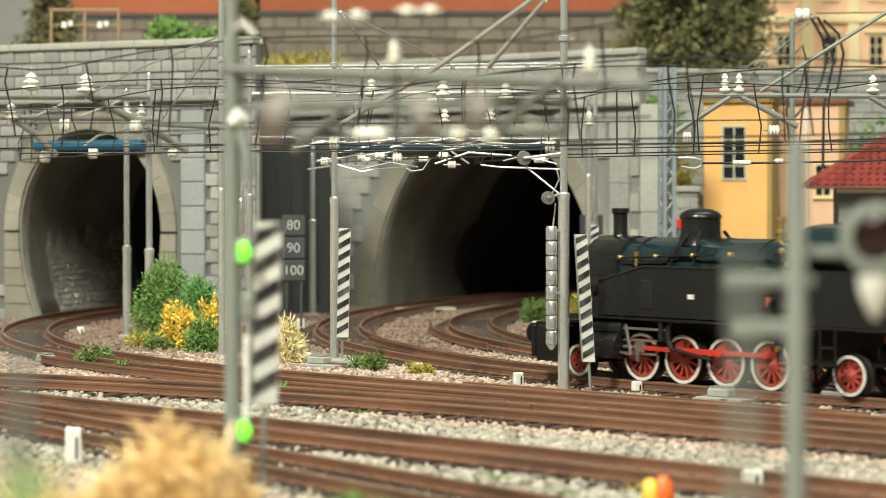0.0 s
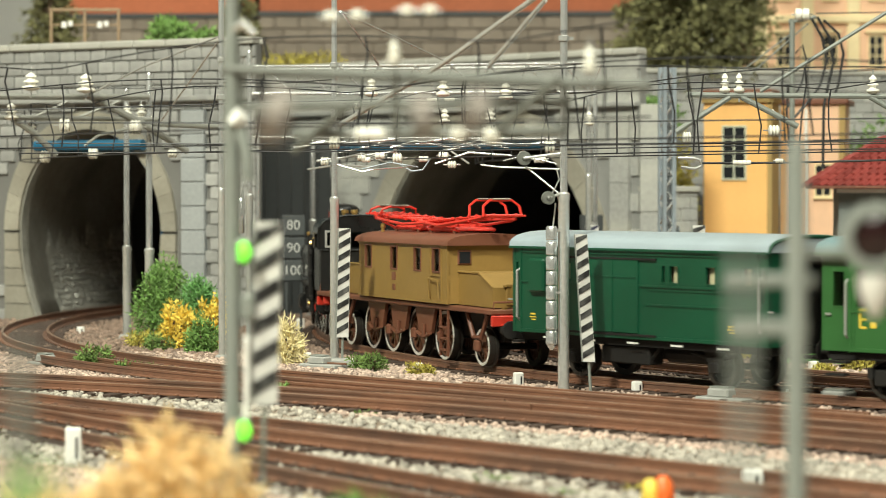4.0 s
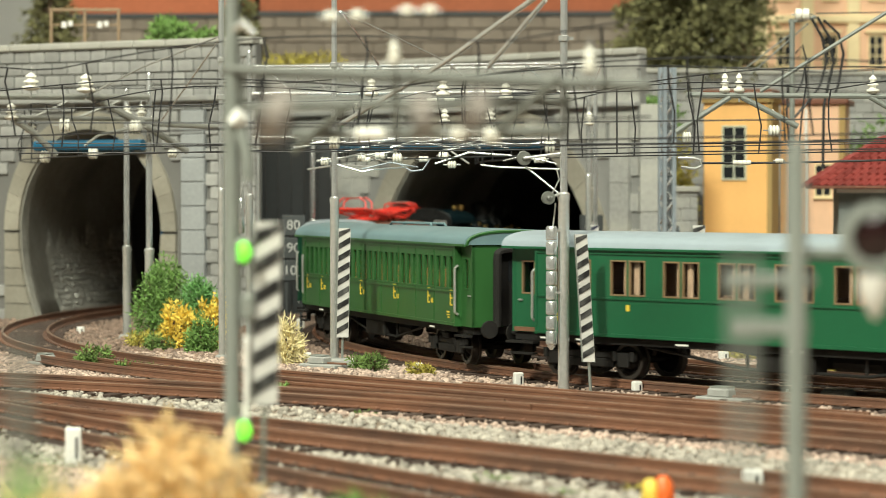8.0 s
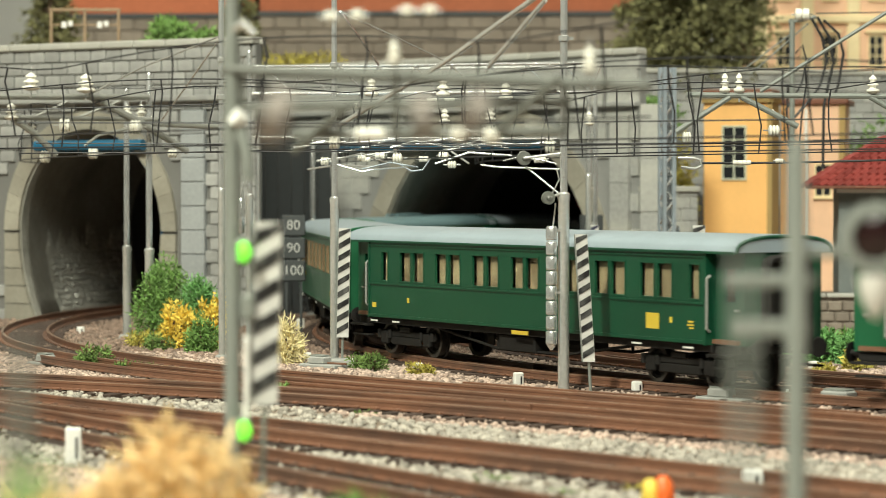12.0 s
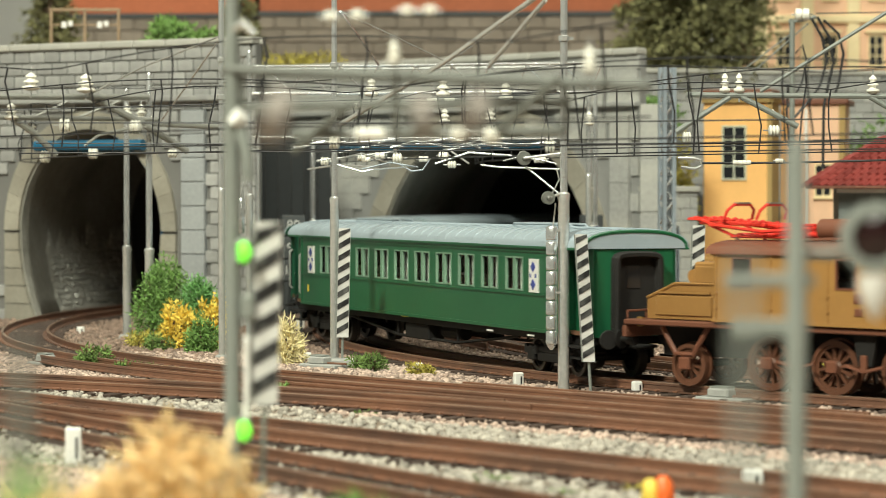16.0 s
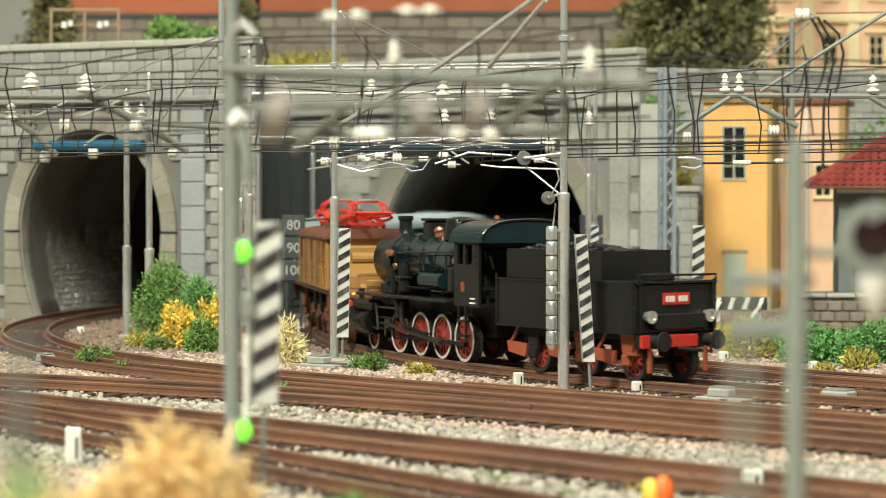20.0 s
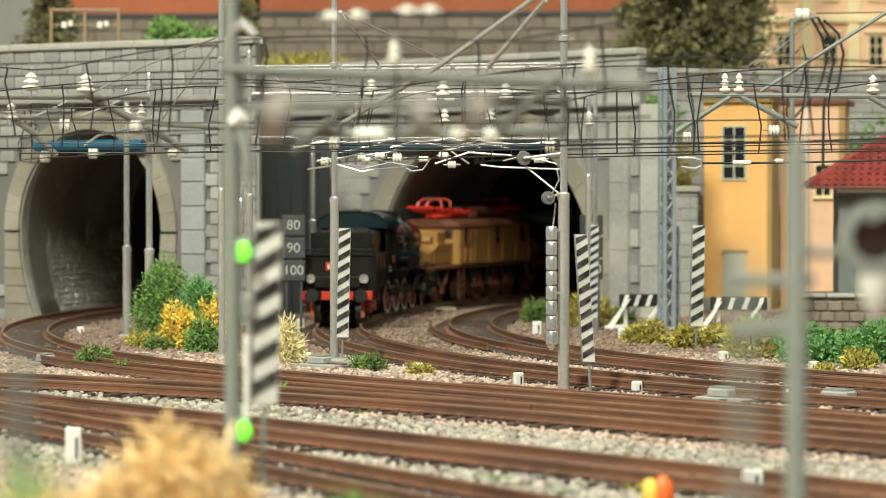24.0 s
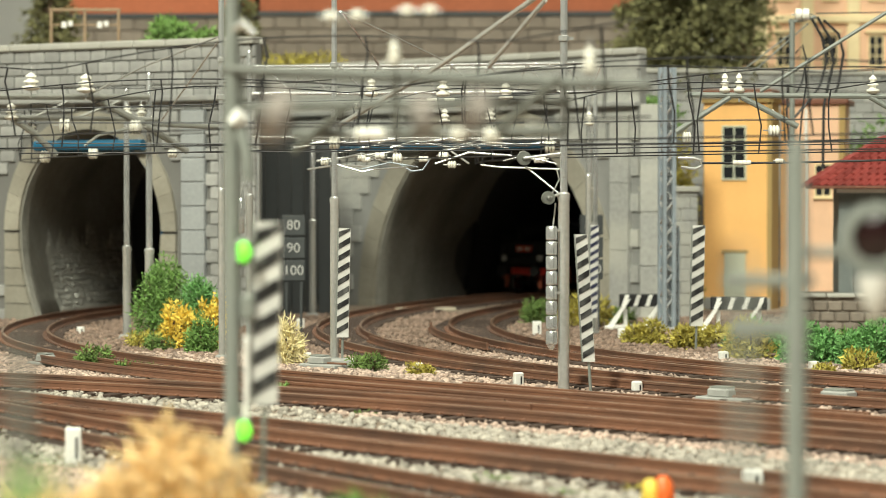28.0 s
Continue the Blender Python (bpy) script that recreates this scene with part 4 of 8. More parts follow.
    # underframe
    part("underframe", Shape().box(0, 0, 11.2, length - 3, 27, 2.2).box(0, 14.6, 11.3, length - 24, 0.9, 2.0).box(0, -14.6, 11.3, length - 24, 0.9, 2.0), UNDER, c)
    for s in (1, -1):
        tr = Shape()
        span = pivot - 22
        tr.tube([(-span, s * 12.5, 10), (-span * 0.35, s * 12.5, 5.4), (span * 0.35, s * 12.5, 5.4), (span, s * 12.5, 10)], 0.5, 6)
        tr.rod((-span * 0.35, s * 12.5, 5.4), (-span * 0.35, s * 12.5, 10.5), 0.5, 6).rod((span * 0.35, s * 12.5, 5.4), (span * 0.35, s * 12.5, 10.5), 0.5, 6)
        part("truss", tr, UNDER, c)
    part("battery_box", Shape().box(6, 11, 7.6, 20, 6, 5.2, 0.4).box(6, -11, 7.6, 20, 6, 5.2, 0.4), UNDER, c)
    part("air_tank", Shape().rod((-24, 9, 8.2), (-8, 9, 8.2), 2.3, 10), UNDER, c)
    if axles:
        for x in axles:
            wheelset(c, x, 5.6, UNDER, TREAD, 0)
            for s in (1, -1):
                part("axle_guard", Shape().prism([(-4.2, 10.5), (4.2, 10.5), (1.6, 4), (-1.6, 4)], (x, s * 12, 0), (1, 0, 0), (0, 0, 1), (0, s * 1.0, 0)).box(x, s * 12.9, 5.6, 3, 1.8, 3.2, 0.4).tube([(x - 9, s * 12.5, 9.6), (x - 4, s * 12.5, 8.4), (x + 4, s * 12.5, 8.4), (x + 9, s * 12.5, 9.6)], 0.6, 6), UNDER, c)
    else:
        bogie(c, pivot, base)
        bogie(c, -pivot, base)
    # lettering as plain bars on both sides
    for x, z, w, h, m in marks:
        for s in (1, -1):
            part("lettering", Shape().box(x * s, s * (W + 0.08), z, w, 0.16, h), m, c)
    return c


def yellow_marks(spots):
    out = []
    for x, z in spots:
        out += [(x, z, 2.2, 0.5, YELLOW), (x, z - 0.9, 2.8, 0.4, YELLOW), (x - 0.4, z - 1.7, 1.9, 0.4, YELLOW)]
    return out


def sill_marks(xs):
    return [(x, 11.3, 4.6, 0.5, WHITE) for x in xs]


def evenly(x0, x1, n, w):
    return [(x0 + (x1 - x0) * (k + 0.5) / n - w / 2, x0 + (x1 - x0) * (k + 0.5) / n + w / 2) for k in range(n)]


def pairs(x0, x1, n, w, gap):
    out = []
    for k in range(n):
        m = x0 + (x1 - x0) * (k + 0.5) / n
        out += [(m - gap / 2 - w, m - gap / 2), (m + gap / 2, m + gap / 2 + w)]
    return out


# baggage van
van_windows = [(26, 30), (-13.4, -11.6), (-18.5, -14.7), (-33, -29), (-47, -43)]
van = coach("baggage_van", "short dark green baggage van with small windows and a grey roof", -273.5, 105, GREEN_DEEP, ROOF_GREY, van_windows, wz=(28.6, 33.6), curtain=0.9, curtain_mat=CURTAIN_PALE, vestibule=4.0, recess=0.4, axles=(-29, 29), pivot=29, marks=yellow_marks([(43, 18), (-39, 17.5)]) + [(2, 20, 4, 0.9, YELLOW)] + sill_marks([36, 18, 0, -18, -36]), window_frame=GREEN_DEEP)
for s in (1, -1):
    part("sliding_door", Shape().box(8, s * 16.9, 24.5, 21, 0.5, 21, 0.2).box(8, s * 17.2, 24.5, 0.6, 0.4, 20).box(8, s * 17.2, 30.0, 20, 0.4, 0.5), GREEN_DEEP, van)
    part("lookout", Shape().box(40, s * 17.4, 29.5, 7, 2.2, 10, 0.6), GREEN_DEEP, van)
    for z in (35.2, 13.6):
        part("door_rail", Shape().box(12, s * 17.1, z, 44, 0.4, 0.6), UNDER, van)
    for z in (26.6, 22.4):
        part("beading", Shape().box(-28, s * 16.75, z, 44, 0.35, 0.45), GREEN_DEEP, van)

# compartment coach with many narrow windows
many = evenly(-80.4, 80.4, 28, 3.7)
door_marks = []
for m in (78, 60, 43, 14, -22, -56, -77):
    door_marks += [(m, 21.2, 0.6, 4.8, YELLOW), (m - 1.0, 23.3, 1.8, 0.6, YELLOW), (m - 1.2, 21.0, 1.4, 0.6, YELLOW), (m - 1.0, 18.9, 1.8, 0.6, YELLOW), (m - 4.0, 19.6, 1.8, 1.5, YELLOW)]
compartment = coach("compartment_coach", "leaf green compartment coach with many narrow windows and yellow door handles", -429, 182, GREEN_OLIVE, ROOF_GREEN, many, seat_mat=INTERIOR_ORANGE, wz=(24.0, 34.2), vestibule=10.0, recess=2.0, pivot=62, base=24, marks=door_marks + sill_marks([60, -60]) + yellow_marks([(-75, 16.6)]), hump=1, window_frame=GREEN_OLIVE)
for k in range(10):
    for s in (1, -1):
        part("door_edge", Shape().box(79.8 - k * 17.7, s * 16.7, 24.5, 0.25, 0.2, 23), GREEN_OLIVE, compartment)

# three bogie coaches
single = [(84, 88.5), (74.5, 79)] + pairs(-88, 70, 8, 5.8, 1.2)
coach("passenger_coach", "bright green bogie coach with paired windows and brown curtains", -644.5, 218, GREEN, ROOF_GREY, single, marks=yellow_marks([(88, 18.5), (-70, 18)]) + [(60, 21, 1.4, 1.8, YELLOW), (-86, 20, 1.4, 1.8, YELLOW)] + sill_marks([92, 78, 40, 0, -40, -84]), curtain=0.36, window_frame=FRAME_BROWN)
deep = [(79, 83.5)] + pairs(-80, 75, 7, 7.0, 1.2) + [(-89, -84)]
coach("passenger_coach", "deep green bogie coach with cream curtains and a yellow plate", -863, 209, GREEN_DEEP, ROOF_GREY, deep, marks=[(-67.5, 18.0, 6.0, 4.4, YELLOW), (-76, 18.6, 1.2, 1.6, YELLOW), (66, 18.6, 1.2, 1.6, YELLOW), (0, 11.3, 9, 1.2, YELLOW), (88, 16.5, 2.4, 1.6, YELLOW)] + yellow_marks([(-85, 18.4)]) + sill_marks([88, 74, -60, -84]), curtain=0.94, curtain_mat=BLIND, window_frame=GREEN_DEEP)
longer = pairs(-87, 95, 10, 5.6, 1.1)
last = coach("passenger_coach", "long green bogie coach with ribbed roof and white route boards", -1119.5, 250, GREEN, ROOF_GREY, longer, roof_ribs=34, marks=[(105, 18.6, 1.4, 2.4, YELLOW), (-105, 18.6, 1.4, 2.4, YELLOW), (10, 12.8, 6, 1.0, YELLOW)] + sill_marks([70, -60, -90]), hump=2, curtain=0.62, curtain_mat=CURTAIN_WHITE, window_frame=FRAME_GREEN, apex=43.4)
heads = Shape()
for k in range(20):
    heads.box(-92 + k * 9.7, 8.5 if k % 2 else 6.0, 26.2, 2.2, 8, 3.4, 0.6)
part("headrests", heads, CURTAIN, last, "pale seat headrests")
for x in (101.0, -92.5):
    for s in (1, -1):
        b = part("route_board", Shape().box(x, s * 16.9, 29.2, 6.0, 0.5, 10.0), WHITE, last, "white route board with blue marks")
        mk = Shape()
        for z in (31.8, 26.6):
            mk.prism([(-1.6, 0), (0, 1.6), (1.6, 0), (0, -1.6)], (x, s * 17.1, z), (1, 0, 0), (0, 0, 1), (0, s * 0.25, 0))
        mk.box(x - 1.8, s * 17.2, 29.2, 0.8, 0.2, 1.2).box(x + 1.8, s * 17.2, 29.2, 0.8, 0.2, 1.2)
        part("board_mark", mk, BLUE_SIGN, b)


# ---- electric locomotives ----
def pantograph(parent, x0, x1, first, rise=4.1):
    """A folded pantograph whose inner end is x0 and whose outer end, with the collector bows, is x1."""
    p = Shape()
    e = 1 if x1 > x0 else -1
    m, z, w = x0 + (x1 - x0) * 0.36, 41.9, 6.6
    L = abs(x1 - x0)
    for y in (-w, w):
        p.rod((m - 12, y, z), (m + 12, y, z), 0.55, 6)
        p.tube([(x0, y * 1.05, z + 2.3), (m, y * 1.3, z + 1.4), (m + e * L * 0.4, y * 1.25, z + 3.0), (x1, y * 0.62, z + 5.0)], 0.52, 6)
        p.tube([(x0, y * 0.8, z + 3.2), (m + e * 4, y * 0.5, z + 3.0), (x1 - e * 3, y * 0.8, z + 3.6)], 0.42, 6)
        p.rod((m - 10, y, z + 0.2), (m + 10, -y, z + 0.2), 0.36, 5).rod((m - 11, y, z), (x0, y * 1.05, z + 2.3), 0.45, 5).rod((m + 11, y, z), (m + e * L * 0.45, y * 1.2, z + 3.2), 0.45, 5)
        n = 5
        for k in range(n):
            xa, xb = x0 + (x1 - x0) * k / n, x0 + (x1 - x0) * (k + 1) / n
            p.rod((xa, y * (1.1 if k % 2 else 0.6), z + 2.2 + k * 0.5), (xb, y * (0.6 if k % 2 else 1.1), z + 2.7 + k * 0.5), 0.34, 5)
    for dx in (-12, -4, 4, 12):
        p.rod((m + dx, -w, z), (m + dx, w, z), 0.48, 6)
    for k in range(6):
        xx = x0 + (x1 - x0) * k / 5
        p.rod((xx, -w * 0.95, z + 2.3 + k * 0.5), (xx, w * 0.95, z + 2.3 + k * 0.5), 0.42, 6)
    for y in (-3.4, 3.4):
        p.rod((m - e * 9, y, z + 0.7), (m + e * 5, y, z + 0.7), 1.0, 8)
    for k in range(9):
        xx = x0 + (x1 - x0) * (k + 0.5) / 9
        for y in (-w * 1.1, -w * 0.45, w * 0.45, w * 1.1):
            p.box(xx, y * (1 - 0.3 * k / 9), z + 2.2 + k * 0.33, 1.3, 1.1, 1.2, 0.3)
    for dx in (-9, 0, 9):
        p.box(m + dx, 0, z + 0.3, 2.4, w * 2.2, 1.3, 0.4)
    frame_p = part("pantograph", p, PANTO_RED, parent, "folded red pantograph", smooth=True)
    for dx in (first, first + 11):
        xx, zb = x1 - e * dx, z + 4.6
        bow = [(xx, -6.6, zb), (xx - e, -6.2, zb + rise * 0.63), (xx - e * 1.4, -3.8, zb + rise), (xx - e * 1.4, 3.8, zb + rise), (xx - e, 6.2, zb + rise * 0.63), (xx, 6.6, zb)]
        part("collector_bow", Shape().tube(bow, 0.45, 6), PANTO_RED, frame_p)
        part("collector_strip", Shape().box(xx - e * 1.4, 0, zb + rise + 0.4, 1.3, 6.4, 0.5, 0.1), TYRE_STEEL, frame_p)
    for dx in (-10, 10):
        for y in (-w, w):
            part("insulator", Shape().lathe((m + dx, y, 39.2), (0, 0, 1), [(0, 0.9), (0.9, 1.0), (1.5, 0.6), (2.6, 0.6)], 8), ROOF_BROWN, frame_p)


def electric(name, label, middle, paint, wheel_mat, tyre, tanks, cab, windows, drivers, leading, r_drive, hood_ends):
    """cab: its rear and front end; hood_ends: rear and front end of the hoods."""
    c = vehicle(name, label, "electric locomotive", middle, 40)
    ca, cb = cab
    cm, cl = (ca + cb) / 2, cb - ca
    for s in (1, -1):
        part("cab_side", side_wall(ca, cb, s * 15.4, 18.6, 37.4, [(x - 3.0, x + 3.0) for x in windows], 28.6, 36.2, 1.0), paint, c)
    part("cab_floor", Shape().box(cm, 0, 19, cl - 1, 28.6, 1.2).box(cm - 4, 0, 25, cl * 0.5, 20, 11), UNDER, c)
    part("machine_room", Shape().box(cm, -3, 28, cl - 4, 1.0, 18).box(cm - 6, 2, 27, 20, 7, 12, 0.6).box(cm + 18, 2, 26, 8, 6, 12, 0.6), CONCRETE, c)
    part("cab_end", Shape().box(ca + 0.6, 0, 28, 1.2, 29.4, 18.6), paint, c)
    part("cab_end", Shape().box(cb - 0.6, 0, 28, 1.2, 29.4, 18.6), paint, c)
    for x in (ca - 0.1, cb + 0.1):
        for y in (-9.5, 9.5):
            f = part("end_window", Shape().box(x, y, 33.4, 0.7, 4.6, 4.6, 0.2), ROOF_BROWN, c)
            part("pane", Shape().box(x, y, 33.4, 1.0, 3.6, 3.6), DARK_GLASS, f)
    seams = Shape()
    for s in (1, -1):
        n = 6
        for k in range(n):
            x = ca + 1 + (cl - 2) * k / (n - 1)
            if tanks:
                seams.rod((x, s * 15.5, 18.8), (x, s * 15.5, 37.0), 0.3, 5)
                for z in (22.5, 26.5):
                    seams.rod((x, s * 15.3, z), (x, s * 16.0, z), 0.5, 6)
        seams.box(cm, s * 15.55, 37.0, cl + 1, 0.5, 0.6).box(cm, s * 15.5, 19.0, cl + 1, 0.4, 0.8)
    part("cab_seams", seams, paint, c)
    part("roof", roof_shape(ca - 2.2, cb + 2.2, 15.6, 37.2, 40.9), ROOF_BROWN, c, "red-brown roof", smooth=True)
    for s in (1, -1):
        for x in windows:
            pane_part(c, x - 3.0, x + 3.0, 28.6, 36.2, s * 15.2, ROOF_BROWN, GLASS, bar=0.5)
        xd = windows[-1]
        part("cab_door", Shape().box(xd - 4.4, s * 15.55, 27.5, 0.35, 0.4, 17).box(xd + 4.4, s * 15.55, 27.5, 0.35, 0.4, 17).box(xd, s * 15.55, 27.4, 8.6, 0.3, 0.4), paint, c)
        part("handrail", Shape().tube([(xd - 4, s * 16.2, 20), (xd - 4, s * 16.6, 26), (xd + 4, s * 16.6, 26.6), (xd + 4, s * 16.2, 20)], 0.3, 5), paint, c)
        part("grille", Shape().box(0, s * 15.5, 26.2, 3.0, 0.4, 2.6, 0.1).box(0, s * 15.5, 22.6, 2.4, 0.4, 2.0, 0.1), ROOF_BROWN, c, "small red-brown grilles")
    for e in (1, -1):
        h0 = cb if e > 0 else ca
        h1 = hood_ends[1] if e > 0 else hood_ends[0]
        L = abs(h1 - h0)
        top = 28.6 if tanks else 29.0
        out = [(0, 18.6), (L, 18.6), (L, top - 4.2), (L * 0.62, top), (0, top)]
        h = part("hood", Shape().prism(out, (h0, -11.4, 0), (e, 0, 0), (0, 0, 1), (0, 22.8, 0)), paint, c)
        det = Shape()
        for s in (1, -1):
            det.tube([(h0 + e * L, s * 11.5, top - 4.2), (h0 + e * L * 0.62, s * 11.5, top), (h0, s * 11.5, top)], 0.4, 5)
            if tanks:
                det.box(h0 + e * L * 0.5, s * 11.6, 22.4, L * 0.75, 0.5, 5.6, 0.2).box(h0 + e * L * 0.5, s * 11.8, 26.0, L * 0.7, 0.5, 0.5)
        det.box(h1 + e * 0.2, 0, 22.6, 0.7, 14, 6.6, 0.2).box(h1 + e * 0.4, 0, 25.2, 0.8, 16, 0.6)
        for y in (-5, 0, 5):
            det.box(h1 + e * 0.6, y, 22.4, 0.5, 0.6, 6)
        part("hood_panel", det, paint, h)
        part("headlamp", Shape().lathe((e * 76, 9.4, 17.4), (e, 0, 0), [(0, 1.3), (1.6, 1.5), (1.8, 1.0)], 10).lathe((e * 76, -9.4, 17.4), (e, 0, 0), [(0, 1.3), (1.6, 1.5), (1.8, 1.0)], 10), BRASS, c, smooth=True)
        beam = ROOF_BROWN if (tanks and e > 0) else RED
        part("buffer_beam", Shape().box(e * 79, 0, 14.8, 1.6, 29, 3.4, 0.3), beam, c, "brown buffer beam" if beam is ROOF_BROWN else "red buffer beam")
        buffers(c, e * 79, e)
        part("railing", Shape().tube([(e * 78.5, -13.5, 16.5), (e * 78.5, -13.5, 20.5), (e * 78.5, 13.5, 20.5), (e * 78.5, 13.5, 16.5)], 0.35, 5).rod((e * 78.5, 5, 16.5), (e * 78.5, 5, 20.5), 0.35, 5).rod((e * 78.5, -5, 16.5), (e * 78.5, -5, 20.5), 0.35, 5), ROOF_BROWN, c)
        if tanks:
            part("equipment_box", Shape().box(h0 + e * 5.6, 1.0, 31.4, 10.4, 18, 6.6, 0.5).box(h0 + e * 5.6, 10.6, 31.2, 8.6, 0.6, 4.6, 0.2).rod((h0 + e * 12.6, -6, 30.6), (h0 + e * 12.6, 8, 30.6), 1.9, 10), paint, c, "boxy ochre equipment casing")
            part("compressor", Shape().rod((e * 74.2, -4, 19.8), (e * 74.2, 7, 19.8), 2.0, 10).box(e * 75, 2, 22.0, 3, 6, 2.6, 0.4), paint, c)
        inner = cm + e * ((20 if e > 0 else 8) if tanks else -5)
        pantograph(c, inner, (cb + 15 if e > 0 else ca - (14 if tanks else 10)), 12 if tanks else 1.5, 4.1 if tanks else (2.5 if e > 0 else 5.0))
    part("running_board", Shape().box(0, 0, 17.5, 158, 29.6, 1.6, 0.3), ROOF_BROWN, c)
    part("frame", Shape().box(0, 0, 12.5, 142, 13, 8.5), UNDER, c)
    gaps = [(drivers[k] + drivers[k + 1]) / 2 for k in range(len(drivers) - 1)]
    for s in (1, -1):
        for x in gaps:
            sw = 3.6 if tanks else 8.5
            sk = part("skirt", Shape().prism([(-sw, 16.7), (sw, 16.7), (sw * 0.6, 8.4), (-sw * 0.6, 8.4)], (x, s * 11.2, 0), (1, 0, 0), (0, 0, 1), (0, s * 1.2, 0)), UNDER if tanks else ROOF_BROWN, c)
            part("spring", Shape().tube([(x - 6, s * 12.9, 8.4), (x, s * 12.9, 6.9), (x + 6, s * 12.9, 8.4)], 0.55, 5).box(x, s * 12.9, 9.0, 2.0, 1.0, 4.6, 0.2), ROOF_BROWN, sk)
        xl = ca + 5
        lad = Shape()
        for x in (xl - 3.1, xl + 3.1):
            lad.box(x, s * 14.2, 9.5, 0.7, 0.7, 15)
        for z in (4, 7.6, 11.2):
            lad.box(xl, s * 14.2, z, 6.4, 1.4, 0.6)
        part("ladder", lad, ROOF_BROWN, c)
        for x in leading:
            part("pony_frame", Shape().tube([(x - 8, s * 11.8, 16.5), (x - 3, s * 11.8, 9), (x + 3, s * 11.8, 9), (x + 8, s * 11.8, 16.5)], 0.8, 6).box(x, s * 11.8, 6.4, 3.6, 1.6, 3.6, 0.4), ROOF_BROWN, c)
        for x in drivers:
            part("axle_box", Shape().box(x, s * 11.6, 7.6, 3.6, 1.4, 3.6, 0.5), ROOF_BROWN, c)
    for x in leading:
        wheelset(c, x, 5.9, wheel_mat, tyre, 10)
    for x in drivers:
        wheelset(c, x, r_drive, wheel_mat, tyre, 12)
    if tanks:
        part("air_tank", Shape().rod((-3, 4.2, 44.0), (19, 4.2, 44.0), 2.9, 14).rod((-3, -4.2, 44.0), (19, -4.2, 44.0), 2.9, 14).box(2, 0, 41.3, 1.4, 12, 1.8).box(11, 0, 41.3, 1.4, 12, 1.8), ROOF_BROWN, c, "pair of brown air tanks", smooth=True)
        part("roof_pipe", Shape().tube([(22, 8, 41.2), (8, 9.4, 41.6), (-10, 9.4, 41.6), (-24, 8, 41.2)], 0.5, 6), ROOF_BROWN, c)
    else:
        part("roof_conduit", Shape().rod((cm - 24, 0, 42.2), (cm + 24, 0, 42.2), 0.45, 6).rod((cm - 20, 3, 41.4), (cm + 20, 3, 41.4), 0.4, 6), PANTO_RED, c)
        part("whistle", Shape().lathe((cb - 6, 9, 39.8), (0, 0, 1), [(0, 0.6), (2.0, 0.6), (2.2, 0.9), (3.4, 0.8), (3.6, 0.3)], 8), BRASS, c, smooth=True)
    return c


electric("electric_locomotive", "olive tan electric locomotive with a brown roof and white-rimmed wheels", -136, TAN, WHEEL_BROWN, WHITE, False, (-46, 33), (24, 0, -21, -37), (-31.5, -8.5, 14.5, 33), (-62, 55.5), 8.0, (-73, 72))
electric("electric_locomotive", "ochre brown electric locomotive with roof tanks and brown wheels", -1328.5, OCHRE, WHEEL_BROWN, WHEEL_BROWN, True, (-46, 47), (37.5, 4, -26, -37), (-32, -11, 11, 32), (-59.5, 59.5), 7.4, (-73, 73))


# ---- steam locomotives ----
def coupling(parent, x0, x1, r, crank, mat_rod, y=10.9):
    """Rods that swing with the wheels, one on each side a quarter turn apart."""
    for s, ph in ((1, 0.0), (-1, math.pi / 2)):
        rod = part("coupling_rod", Shape().box((x0 + x1) / 2, s * y, 0, abs(x1 - x0) + 2.4, 0.6, 1.3, 0.2).rod((x0, s * (y - 0.8), 0), (x0, s * (y + 0.7), 0), 0.9, 8).rod((x1, s * (y - 0.8), 0), (x1, s * (y + 0.7), 0), 0.9, 8), mat_rod, parent)
        RODS.append((rod, r, crank, ph))


GEAR = []


def drive(parent, s, axle_x, r, crank, length, z, rod_mat, head_mat):
    """A connecting rod and its crosshead on one side; both follow the crank."""
    ph = 0.0 if s > 0 else math.pi / 2
    rod = part("connecting_rod", Shape().prism([(0, -0.85), (length, -0.55), (length, 0.55), (0, 0.85)], (0, s * 12.1, 0), (1, 0, 0), (0, 0, 1), (0, s * 0.6, 0)).rod((0, s * 11.6, 0), (0, s * 13.0, 0), 1.15, 10), rod_mat, parent)
    head = part("crosshead", Shape().box(0, s * 11.9, 0, 3.6, 2.0, 3.2, 0.4).rod((0, s * 11.9, 0), (9, s * 11.9, 0), 0.5, 8).box(0.4, s * 12.9, -1.8, 1.0, 0.5, 4.4, 0.1), head_mat, parent)
    GEAR.append((rod, head, axle_x, r, crank, ph, length, z))


